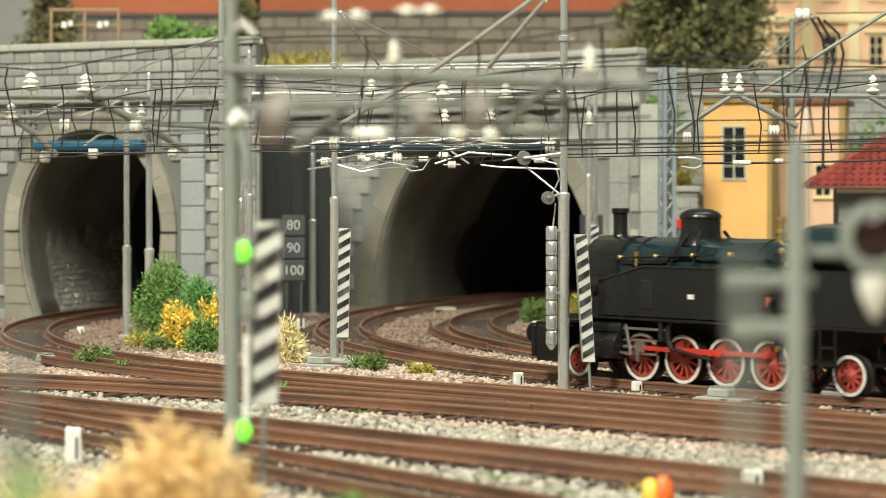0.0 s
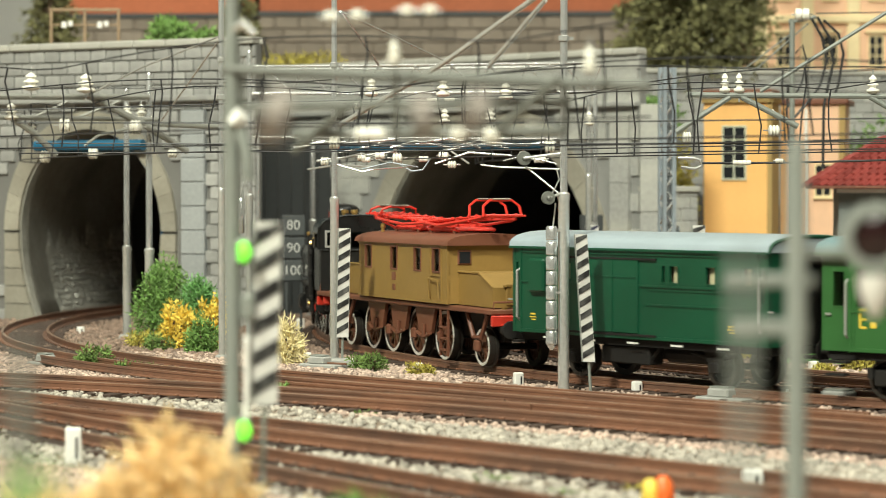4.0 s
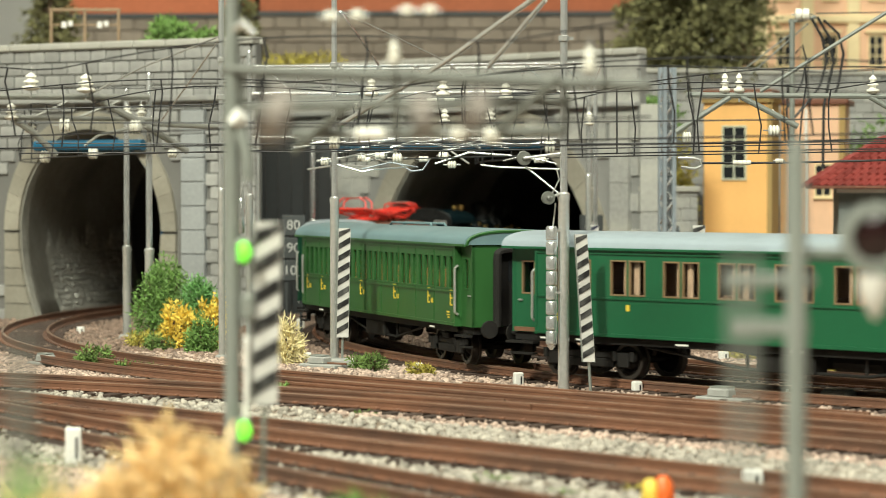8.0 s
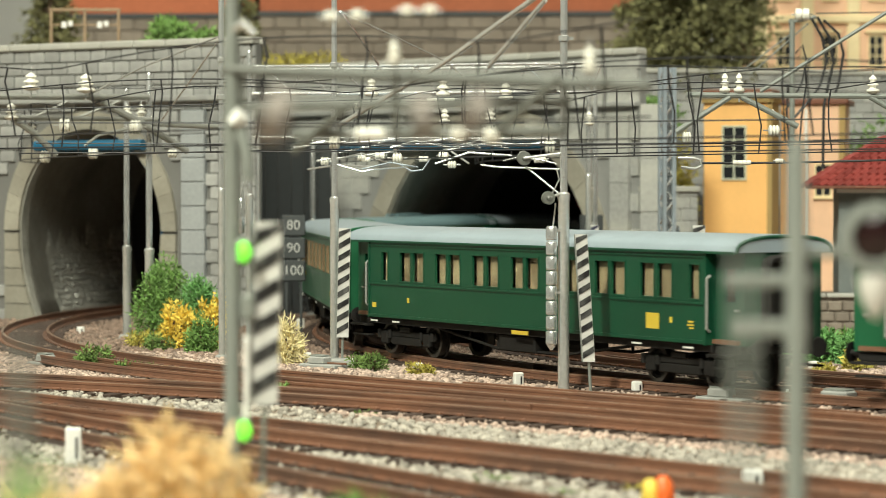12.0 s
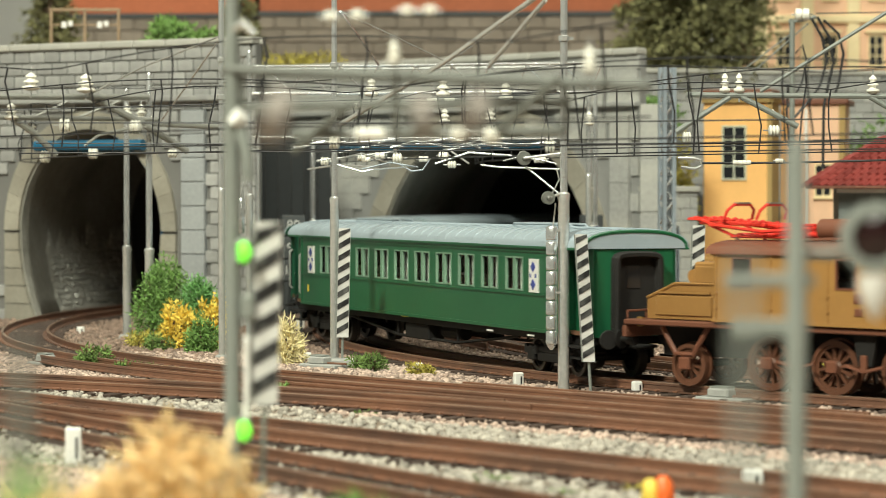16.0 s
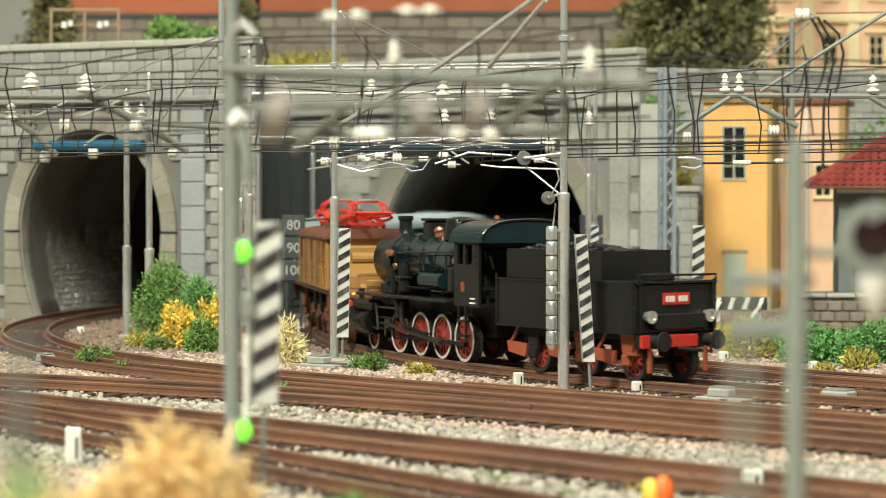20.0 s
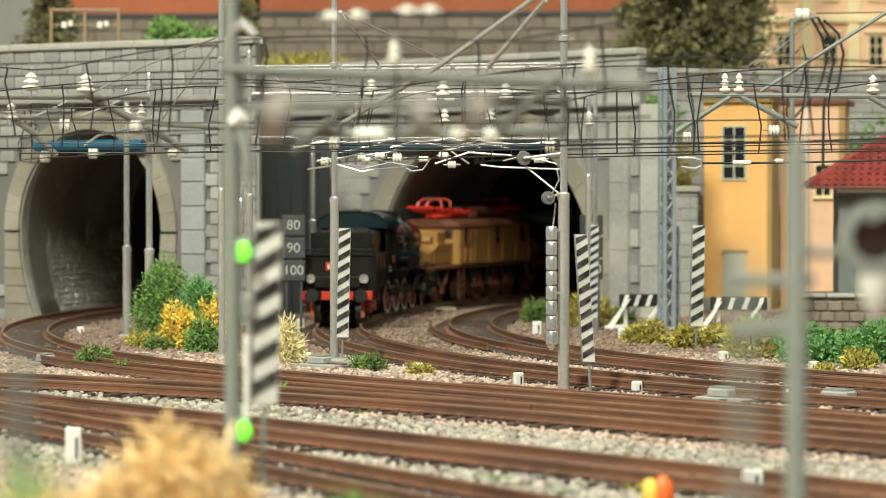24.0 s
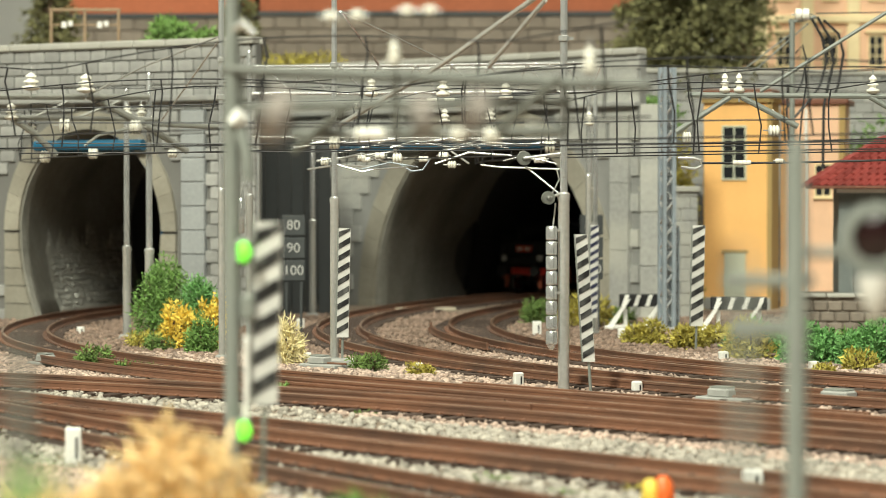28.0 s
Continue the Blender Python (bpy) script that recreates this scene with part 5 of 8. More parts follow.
def valve_gear(parent, s, x_link, x_chest, x_pin, r, material, bright):
    """Expansion link, radius rod, eccentric rod and combination lever."""
    y = s * 13.3
    part("expansion_link", Shape().tube([(x_link - 0.8, y, 18.2), (x_link + 0.7, y, 15.2), (x_link + 0.4, y, 12.0), (x_link - 1.0, y, 9.8)], 0.75, 6), material, parent)
    part("radius_rod", Shape().box((x_link + x_chest) / 2, y, 15.2, abs(x_chest - x_link), 0.6, 0.8, 0.15), bright, parent)
    part("eccentric_rod", Shape().rod((x_link - 0.8, y, 10.0), (x_pin, y, r + 0.6), 0.5, 6), material, parent)
    part("combination_lever", Shape().rod((x_chest - 1, y, 16.4), (x_chest - 3, y, 7.6), 0.5, 6).rod((x_chest - 3, y, 7.6), (x_chest + 1.6, y, 8.2), 0.4, 6), bright, parent)
    part("gear_bracket", Shape().box(x_link + 2.6, s * 12.2, 15.4, 1.2, 5.0, 7.0, 0.2), UNDER, parent)


def boiler(parent, x0, x1, z, r, mat_b, bands):
    part("boiler", Shape().lathe((x0, 0, z), (1, 0, 0), [(0, r), (x1 - x0 - 0.8, r), (x1 - x0, r - 0.6), (x1 - x0 + 0.4, r - 2), (x1 - x0 + 0.9, 0.5)], 24), mat_b, parent, "dark green boiler", smooth=True)
    for x in bands:
        b = Shape()
        v = Shape().lathe((x - 0.3, 0, z), (1, 0, 0), [(0, r), (0.05, r + 0.14), (0.55, r + 0.14), (0.6, r)], 24)
        part("boiler_band", v, LOCO_BLACK, parent)


def chimney(parent, x, z0, z1, r):
    part("chimney", Shape().lathe((x, 0, z0 - 1.5), (0, 0, 1), [(0, r + 1.2), (1.5, r + 0.4), (2.4, r), (z1 - z0 - 0.6, r), (z1 - z0, r + 0.5), (z1 - z0 + 1.2, r + 0.5), (z1 - z0 + 1.3, r - 0.6), (z1 - z0, r - 0.6)], 16), LOCO_BLACK, parent, smooth=True)


def tank_locomotive():
    c = vehicle("tank_locomotive", "black steam tank locomotive with red spoked wheels and white rims", "steam locomotive", 4, 40)
    boiler(c, -36, 53, 31.5, 9.6, LOCO_GREEN, (-14, 2, 18, 32))
    part("smokebox", Shape().lathe((38, 0, 31.5), (1, 0, 0), [(0, 9.9), (14, 9.9), (15, 9.2), (15.6, 6), (16.4, 0.8)], 24), LOCO_BLACK, c, smooth=True)
    part("smokebox_saddle", Shape().box(45, 0, 20, 14, 13, 8, 0.6), LOCO_BLACK, c)
    chimney(c, 46, 41, 49.6, 2.1)
    part("dome", Shape().lathe((14.5, 0, 39), (0, 0, 1), [(0, 6.6), (1.2, 6.1), (3.2, 5.8), (7.6, 5.8), (7.7, 6.1), (8.5, 6.0), (9.4, 5.2), (10.2, 3.4), (10.5, 0.4)], 20), LOCO_BLACK, c, smooth=True)
    part("sand_valve", Shape().box(18.6, 4.4, 45.0, 2.8, 1.4, 3.0, 0.2, -0.8), RED, c, "orange-red valve box")
    for y in (2.2, -1.4):
        part("safety_valve", Shape().lathe((-17, y, 40), (0, 0, 1), [(0, 1.3), (2.4, 1.2), (2.6, 1.6), (3.6, 1.6), (3.8, 1.0), (6.0, 1.1), (6.2, 1.5), (7.2, 1.4), (7.4, 0.5)], 12), BRASS, c, smooth=True)
    for s in (1, -1):
        out = [(-27, 18.8), (40, 18.8), (40, 28.6), (22, 33.0), (-27, 33.0)]
        t = part("side_tank", Shape().prism(out, (0, s * 8.5, 0), (1, 0, 0), (0, 0, 1), (0, s * 7.0, 0)), LOCO_BLACK, c)
        part("tank_edge", Shape().tube([(40, s * 15.5, 28.6), (22, s * 15.5, 33), (-27, s * 15.5, 33)], 0.4, 5).box(6.5, s * 15.6, 19.4, 66, 0.4, 0.8), LOCO_BLACK, t)
        part("tank_plate", Shape().box(4, s * 15.62, 25, 2.2, 0.2, 1.3), WHITE, t, "pale maker's plate")
        part("tank_hatch", Shape().box(21, s * 15.5, 25.2, 4.2, 0.5, 8.0, 0.2), COAL, t)
        rivets = Shape()
        for k in range(22):
            rivets.rod((-25 + k * 2.9, s * 15.5, 20.8), (-25 + k * 2.9, s * 15.75, 20.8), 0.28, 5)
        tagged(part("rivets", rivets, LOCO_BLACK, t), kind="stuff")
        part("handrail", Shape().tube([(40, s * 10.4, 35), (0, s * 10.4, 36.5)], 0.28, 5), LOCO_BLACK, c)
        part("boiler_pipe", Shape().tube([(36, s * 9.9, 33.5), (20, s * 10.0, 34.0), (16, s * 9.6, 36), (4, s * 9.8, 35), (-20, s * 9.8, 35.6)], 0.42, 6).tube([(14, s * 4, 44), (15, s * 9.4, 38), (17, s * 10.2, 33)], 0.5, 6).tube([(10, s * 5, 43), (8, s * 9.6, 37), (8, s * 10.2, 33)], 0.5, 6), LOCO_BLACK, c)
        for x in (36, 22, 8, -6):
            part("rail_knob", Shape().lathe((x, s * 9.4, 35.2 + (40 - x) * 0.037), (0, s, 0), [(0, 0.5), (1.2, 0.45), (1.5, 0.7), (1.9, 0.4)], 8), BRASS, c)
        part("injector", Shape().tube([(-28.6, s * 16.0, 38), (-28.2, s * 16.4, 30), (-28.8, s * 16.2, 20), (-28.4, s * 15.6, 9)], 0.9, 7).box(-28.6, s * 16.2, 36.6, 3.2, 2.0, 3.4, 0.5).box(-28.2, s * 16.2, 31.4, 2.6, 1.8, 2.4, 0.5).box(-28.8, s * 16.2, 23.6, 2.4, 1.6, 2.6, 0.5).box(-28.5, s * 16, 14.0, 3.0, 1.8, 2.2, 0.4).tube([(-28.4, s * 16, 27), (-25, s * 16.2, 24), (-25.4, s * 15.8, 14)], 0.5, 6), UNDER, c, "black injector with pipes")
        part("injector_valve", Shape().lathe((-30.0, s * 16.6, 38.4), (0, s, 0), [(0, 0.7), (0.8, 0.9), (1.1, 0.4)], 8).lathe((-28.6, s * 16.4, 12.2), (0, s, 0), [(0, 0.8), (0.9, 0.8)], 8).lathe((-31.2, s * 16, 35), (0, s, 0), [(0, 0.9), (0.8, 0.7)], 8), BRASS, c)
        part("cylinder", Shape().lathe((33, s * 12.4, 10.0), (1, 0, 0), [(0, 3.9), (0.4, 4.1), (13.6, 4.1), (14, 3.8), (15.5, 1.8)], 14), LOCO_BLACK, c, smooth=True)
        part("valve_chest", Shape().rod((32, s * 12.2, 15.2), (48, s * 12.2, 15.2), 2.4, 10), LOCO_BLACK, c)
        part("slide_bar", Shape().box(27, s * 11.8, 11.8, 14, 0.8, 0.7).box(27, s * 11.8, 8.0, 14, 0.8, 0.7), TYRE_STEEL, c)
        drive(c, s, -4.2, 7.0, 2.6, 30.0, 9.8, RED, TYRE_STEEL)
        valve_gear(c, s, 14, 32, -2, 7.0, UNDER, TYRE_STEEL)
        part("step", Shape().box(-44, s * 14.4, 8.4, 6, 1.6, 0.7).box(-44, s * 14.4, 13, 6, 1.6, 0.7).box(-41.4, s * 14.8, 12, 0.6, 0.6, 13).box(-46.6, s * 14.8, 12, 0.6, 0.6, 13), LOCO_BLACK, c)
        part("red_lantern", Shape().box(-24, s * 15.6, 24.5, 1.6, 0.4, 2.6, 0.1), TENDER_ORANGE, c)
        part("lubricator", Shape().rod((30, s * 9.8, 33), (30, s * 9.8, 37), 0.7, 8), BRASS, c)
    part("running_board", Shape().box(-8, 0, 18.2, 114, 30.5, 1.1, 0.2).box(51, 0, 16.4, 6, 28, 1.0, 0.2), LOCO_BLACK, c)
    part("frame", Shape().box(-4, 0, 13, 134, 12, 10), UNDER, c)
    # cab and bunker
    for sg in (1, -1):
        part("cab_side", Shape().box(-48.6, sg * 14.9, 26.0, 25.6, 0.9, 14.6).box(-37, sg * 14.9, 36.6, 3.0, 0.9, 7.0).box(-57, sg * 14.9, 36.6, 9.0, 0.9, 7.0).box(-48.6, sg * 14.9, 39.8, 25.6, 0.9, 1.6), LOCO_BLACK, c)
        part("firebox_side", Shape().box(-31, sg * 11, 27, 10, 6, 12, 0.5), LOCO_BLACK, c)
    part("cab_front", Shape().box(-36.2, 0, 30, 0.9, 29.5, 21), LOCO_BLACK, c)
    n_arc = 12
    upper = [(15.6, 33.2)] + [(15.8 * math.copysign(abs(math.cos(math.pi * k / n_arc)) ** 0.8, math.cos(math.pi * k / n_arc)), 38.9 + 6.8 * math.sin(math.pi * k / n_arc) ** 0.75) for k in range(n_arc + 1)] + [(-15.6, 33.2)]
    part("cab_rear", Shape().prism([(-14.9, 19.4), (14.9, 19.4), (14.9, 33.9), (-14.9, 33.9)], (-61, 0, 0), (0, 1, 0), (0, 0, 1), (-0.9, 0, 0)).box(-61.4, 14.0, 37.0, 0.9, 1.8, 6.6).box(-61.4, -14.0, 37.0, 0.9, 1.8, 6.6).box(-61.4, 5.1, 37.0, 0.9, 3.4, 6.6).box(-61.4, -5.1, 37.0, 0.9, 3.4, 6.6).prism([(14.6, 39.6)] + [p for p in upper if p[1] > 39.6] + [(-14.6, 39.6)] , (-61, 0, 0), (0, 1, 0), (0, 0, 1), (-0.9, 0, 0)), LOCO_BLACK, c)
    for y0, y1 in ((7.0, 12.8), (-12.8, -7.0)):
        fr = Shape()
        for z in (34.2, 39.8):
            fr.box(-62.1, (y0 + y1) / 2, z, 0.5, y1 - y0 + 0.7, 0.75)
        fr.box(-62.1, y0, 37.0, 0.5, 0.75, 5.6).box(-62.1, y1, 37.0, 0.5, 0.75, 5.6)
        w = part("rear_window", fr, SILVER, c, "pale framed rear cab window")
        part("pane", Shape().box(-61.7, (y0 + y1) / 2, 37.0, 0.2, y1 - y0, 5.6), GLASS, w)
    part("cab_roof", roof_shape(-60.9, -33, 15.2, 38.8, 45.6), LOCO_GREEN, c, "dark green curved cab roof", smooth=True)
    part("bunker", Shape().box(-62.2, 0, 25.6, 8.4, 30.4, 15.2, 0.5).box(-62.4, 0, 33.0, 9.2, 31.0, 0.5, 0.1), LOCO_BLACK, c)
    part("cab_edge", Shape().tube([(-61.95, p, z) for p, z in upper], 0.35, 5), LOCO_BLACK, c)
    part("whistle_valve", Shape().lathe((-38, 3, 44.5), (0, 0, 1), [(0, 1.4), (1.0, 1.2), (1.6, 0.6)], 10), LOCO_BLACK, c)
    part("rear_lamp", Shape().lathe((-66.4, 9, 22.4), (-1, 0, 0), [(0, 1.5), (1.8, 1.7), (2.0, 1.1)], 12).lathe((-66.4, -9, 22.4), (-1, 0, 0), [(0, 1.5), (1.8, 1.7), (2.0, 1.1)], 12), BRASS, c, smooth=True)
    for e, x in ((1, 68), (-1, -71)):
        part("buffer_beam", Shape().box(x, 0, 10.0 if e > 0 else 15.0, 1.8, 29, 9.4 if e > 0 else 2.8, 0.3), LOCO_BLACK if e > 0 else RED, c)
        buffers(c, x, e)
    part("front_plate", Shape().box(60, 0, 15.2, 16, 27, 1.2, 0.3).box(62, 12, 9.6, 10, 4.6, 10.6, 0.5).box(62, -12, 9.6, 10, 4.6, 10.6, 0.5).box(66.6, 10.6, 7.0, 1.2, 6.4, 0.6, 0.1).box(66.6, -10.6, 7.0, 1.2, 6.4, 0.6, 0.1).box(66.8, 13.4, 9, 0.8, 0.8, 8).box(66.8, -13.4, 9, 0.8, 0.8, 8), LOCO_BLACK, c)
    part("front_lamp", Shape().rod((65, 8.5, 15.8), (65, 8.5, 19.5), 1.3, 10).rod((65, -8.5, 15.8), (65, -8.5, 19.5), 1.3, 10), BRASS, c)
    part("rear_frame", Shape().box(-65, 9.5, 15.6, 12, 1.2, 2.0).box(-65, -9.5, 15.6, 12, 1.2, 2.0).box(-69.8, 5.6, 10.6, 1.0, 2.4, 7.6, 0.2).box(-69.8, -5.6, 10.6, 1.0, 2.4, 7.6, 0.2), RED, c, "red rear frame")
    wheelset(c, 53, 4.8, WHEEL_RED, WHITE, 9)
    for x in (27.8, 11.8, -4.2, -20.2):
        wheelset(c, x, 7.0, WHEEL_RED, WHITE, 12, True)
    wheelset(c, -47.5, 5.6, WHEEL_RED, WHITE, 10)
    coupling(c, 27.8, -20.2, 7.0, 2.6, RED)


tank_locomotive()


def tender_locomotive():
    c = vehicle("steam_locomotive", "black steam locomotive with dark green boiler and white-rimmed red wheels", "steam locomotive", -1466, 38)
    boiler(c, -28, 50, 31.0, 9.2, LOCO_GREEN, (-12, 0, 12, 24, 36))
    part("smokebox", Shape().lathe((36, 0, 31), (1, 0, 0), [(0, 9.6), (14, 9.6), (15, 9.0), (15.6, 6), (16.4, 0.8)], 24), LOCO_BLACK, c, smooth=True)
    part("smokebox_saddle", Shape().box(44, 0, 20, 15, 13, 6, 0.6), LOCO_BLACK, c)
    chimney(c, 44, 40, 46.2, 2.2)
    part("dome", Shape().lathe((-1, 0, 38.5), (0, 0, 1), [(0, 5.8), (3, 5.4), (5.4, 5.2), (6.8, 4.6), (7.4, 3), (7.6, 0.4)], 20), LOCO_BLACK, c, smooth=True)
    for x in (18, -11):
        part("sand_box", Shape().box(x, 0, 41.4, 6.4, 8, 6.4, 0.8).box(x, 0, 44.9, 7.2, 8.8, 0.9, 0.2), LOCO_BLACK, c)
    part("safety_valve", Shape().lathe((-19, 1.5, 39.5), (0, 0, 1), [(0, 1.2), (2, 1.0), (4.4, 1.1), (4.6, 0.5)], 10).lathe((-19, -1.5, 39.5), (0, 0, 1), [(0, 1.2), (2, 1.0), (4.4, 1.1), (4.6, 0.5)], 10), COPPER, c)
    part("turret", Shape().lathe((9, 3, 39.6), (0, 0.3, 1), [(0, 1.8), (1.2, 1.5), (2.2, 1.9), (3.2, 0.8)], 10), COPPER, c, "copper boiler turret")
    part("roof_whistle", Shape().lathe((-34, 3, 44.2), (0, 0, 1), [(0, 0.9), (1.2, 0.7), (1.4, 1.0), (2.4, 0.9), (2.6, 0.3)], 8), COPPER, c)
    pipes = Shape()
    for s in (1, -1):
        pipes.tube([(40, s * 9.6, 33), (20, s * 10.1, 34), (-20, s * 10.1, 35)], 0.35, 5)
        pipes.tube([(14, s * 9.6, 28), (4, s * 10.4, 26), (-8, s * 10.4, 30), (-20, s * 10, 28)], 0.45, 5)
        pipes.tube([(30, s * 9.4, 34), (30, s * 10.4, 28), (28, s * 11, 21)], 0.5, 5)
        part("air_pump", Shape().rod((20, s * 11.2, 21), (20, s * 11.2, 30), 2.0, 10).box(20, s * 11.4, 25.6, 4.8, 4.4, 1.0, 0.2), LOCO_BLACK, c)
        part("side_tank", Shape().rod((2, s * 12, 25.4), (-14, s * 12, 25.4), 2.6, 12), LOCO_GREEN, c, smooth=True)
        part("copper_joint", Shape().lathe((30, s * 10.4, 33.4), (1, s * 0.4, 0.1), [(0, 0.9), (1.2, 1.2), (3.4, 1.0), (4.0, 0.6)], 8).lathe((-20, s * 10.2, 31.6), (1, 0, 0.3), [(0, 0.8), (2.2, 1.1), (3.0, 0.5)], 8).lathe((3.4, s * 12, 25.4), (1, 0, 0), [(0, 1.2), (1.4, 0.9)], 8), COPPER, c)
        pipes.tube([(36, s * 9.8, 27), (26, s * 10.8, 24), (16, s * 11.2, 22.5), (-24, s * 11.2, 22.5)], 0.4, 5)
        pipes.tube([(8, s * 9.4, 34), (6, s * 10.4, 30), (3, s * 11.4, 28)], 0.5, 5)
        pipes.tube([(-10, s * 9.6, 34), (-12, s * 10.6, 28), (-12, s * 11.6, 21)], 0.45, 5)
        pipes.tube([(-16, s * 10, 36), (-22, s * 10.6, 30), (-24, s * 11.4, 21)], 0.45, 5)
        part("feed_pump", Shape().rod((30, s * 11.0, 20), (30, s * 11.0, 29), 1.7, 10).rod((30, s * 11.0, 24), (30, s * 13.4, 24), 1.2, 8).box(-20, s * 11.4, 26, 3.4, 3.4, 8, 0.5), LOCO_BLACK, c)
        part("valve_wheel", Shape().lathe((28, s * 10.6, 29), (0, s, 0), [(0, 1.2), (0.8, 1.2)], 10).lathe((34, s * 10.4, 32.8), (0, s, 0), [(0, 0.9), (0.8, 0.9)], 8), COPPER, c)
        part("running_board", Shape().box(14, s * 12.6, 19.4, 74, 6.4, 1.0, 0.2), LOCO_BLACK, c)
        part("cylinder", Shape().lathe((42, s * 12.2, 9.6), (1, 0, 0), [(0, 3.9), (0.4, 4.1), (12.6, 4.1), (13, 3.8), (14.4, 1.6)], 14).rod((40, s * 12.0, 15), (57, s * 12.0, 15), 2.4, 10), LOCO_BLACK, c, smooth=True)
        part("slide_bar", Shape().box(35, s * 11.8, 11.6, 16, 0.8, 0.7).box(35, s * 11.8, 7.8, 16, 0.8, 0.7), UNDER, c)
        drive(c, s, -8, 7.4, 2.6, 42.0, 9.6, TREAD, TREAD)
        valve_gear(c, s, 17, 40, -4, 7.4, UNDER, TREAD)
        part("cab_side", Shape().box(-37, s * 14.7, 25, 18, 0.9, 13).box(-45, s * 14.7, 35, 2, 0.9, 7.2).box(-29.2, s * 14.7, 35, 2.4, 0.9, 7.2).box(-35.5, s * 14.7, 35, 1.4, 0.9, 7.2).box(-37, s * 14.7, 38.6, 18, 0.9, 1.6).box(-43, s * 14.7, 35, 3.4, 0.9, 7.2), LOCO_BLACK, c)
        part("cab_plate", Shape().box(-34.5, s * 15.25, 24.5, 2.2, 0.3, 3.0), TENDER_ORANGE, c, "small red number plate")
        part("cab_lettering", Shape().box(-41.6, s * 15.2, 19.6, 4, 0.2, 0.5).box(-41.6, s * 15.2, 21, 3.4, 0.2, 0.5), WHITE, c)
        part("cab_step", Shape().box(-33, s * 14.2, 9, 6, 1.6, 0.7).box(-33, s * 14.2, 13.6, 6, 1.6, 0.7).box(-30.4, s * 14.6, 13, 0.6, 0.6, 11).box(-35.6, s * 14.6, 13, 0.6, 0.6, 11), LOCO_BLACK, c)
    part("pipework", pipes, LOCO_BLACK, c)
    part("frame", Shape().box(10, 0, 13.5, 100, 12, 10), UNDER, c)
    part("cab_front", Shape().box(-28.4, 0, 29, 0.9, 29, 20), LOCO_BLACK, c)
    part("cab_floor", Shape().box(-37, 0, 18.9, 20, 29, 1.2), LOCO_BLACK, c)
    part("backhead", Shape().box(-31, 0, 28, 4, 14, 17, 1.0), LOCO_BLACK, c)
    part("cab_controls", Shape().rod((-33.4, 4, 30), (-35, 6, 34), 0.5, 6).lathe((-33.2, -3, 32), (-1, 0, 0), [(0, 1.6), (0.5, 1.6)], 10).rod((-33.4, 9, 26), (-33.8, 10, 36), 0.5, 6).tube([(-33.4, 11, 32), (-35, 12, 28), (-34, 12, 22)], 0.6, 6), TYRE_STEEL, c)
    part("cab_roof", roof_shape(-50, -26, 15.2, 38.4, 45.4), LOCO_GREEN, c, "dark green curved cab roof", smooth=True)
    part("roof_edge", Shape().tube([(-50, 15.9 * math.copysign(abs(math.cos(a)) ** 0.8, math.cos(a)), 38.5 + 7.0 * math.sin(a) ** 0.75) for a in np.linspace(0.05, math.pi - 0.05, 15)], 0.5, 6), LOCO_BLACK, c)
    part("seat", Shape().box(-44, 11, 24, 4, 5, 1, 0.2).rod((-44, 11, 19), (-44, 11, 24), 0.6, 6), LOCO_BLACK, c)
    part("front_beam", Shape().box(64, 0, 13.4, 1.8, 29, 4.8, 0.3), LOCO_BLACK, c)
    part("front_deck", Shape().box(58, 0, 16.6, 13, 26, 1.4, 0.2), LOCO_BLACK, c)
    part("front_lamp", Shape().rod((62, 9, 17), (62, 9, 20.5), 1.3, 10).rod((62, -9, 17), (62, -9, 20.5), 1.3, 10), LOCO_BLACK, c)
    buffers(c, 64, 1)
    wheelset(c, 48, 4.6, WHEEL_RED, WHITE, 9)
    for x in (26, 9, -8, -25):
        wheelset(c, x, 7.4, WHEEL_RED, WHITE, 12, True)
    coupling(c, 26, -25, 7.4, 2.6, UNDER)

    t = vehicle("tender", "black steam locomotive tender loaded with coal", "tender", -1553.5, 20)
    part("tank", Shape().box(0.6, 0, 20.8, 66.4, 30.4, 14.6, 0.5).box(-33.6, 0, 17.2, 3.0, 19, 4.6, 0.4), LOCO_BLACK, t)
    bin_ = Shape().box(8, 12.6, 32.6, 46, 0.8, 8.8).box(8, -12.6, 32.6, 46, 0.8, 8.8).box(-14.6, 0, 32.6, 0.8, 25, 8.8).box(30.6, 0, 30.2, 0.8, 25, 4.2)
    part("coal_bunker", bin_, LOCO_BLACK, t)
    seams = Shape()
    for s in (1, -1):
        seams.box(0.6, s * 15.3, 27.9, 66, 0.5, 0.6).box(0.6, s * 15.3, 13.9, 66, 0.4, 0.7).box(-8, s * 15.3, 21, 0.4, 0.3, 12)
        for x in (33, -32):
            seams.rod((x, s * 15.5, 14.5), (x, s * 15.5, 29.4), 0.35, 5)
        seams.rod((-33.2, s * 13.6, 14), (-33.2, s * 13.6, 29), 0.4, 5)
    part("tank_seams", seams, LOCO_BLACK, t)
    coal = Shape()
    rnd = random.Random(12)
    for k in range(330):
        x, y = rnd.uniform(-13, 29), rnd.uniform(-11.5, 11.5)
        z = 34.2 + 3.8 * (1 - ((x - 14) / 30) ** 2) - 0.012 * y * y + rnd.uniform(-0.3, 0.5)
        r = rnd.uniform(0.8, 1.5)
        coal.box(x, y, z, r * 1.6, r * 1.3, r * 1.2, 0.3 * r, rnd.uniform(0, 3))
    coal.box(8, 0, 31, 44, 24, 5)
    tagged(part("coal", coal, COAL, t, "heap of black coal"), kind="stuff")
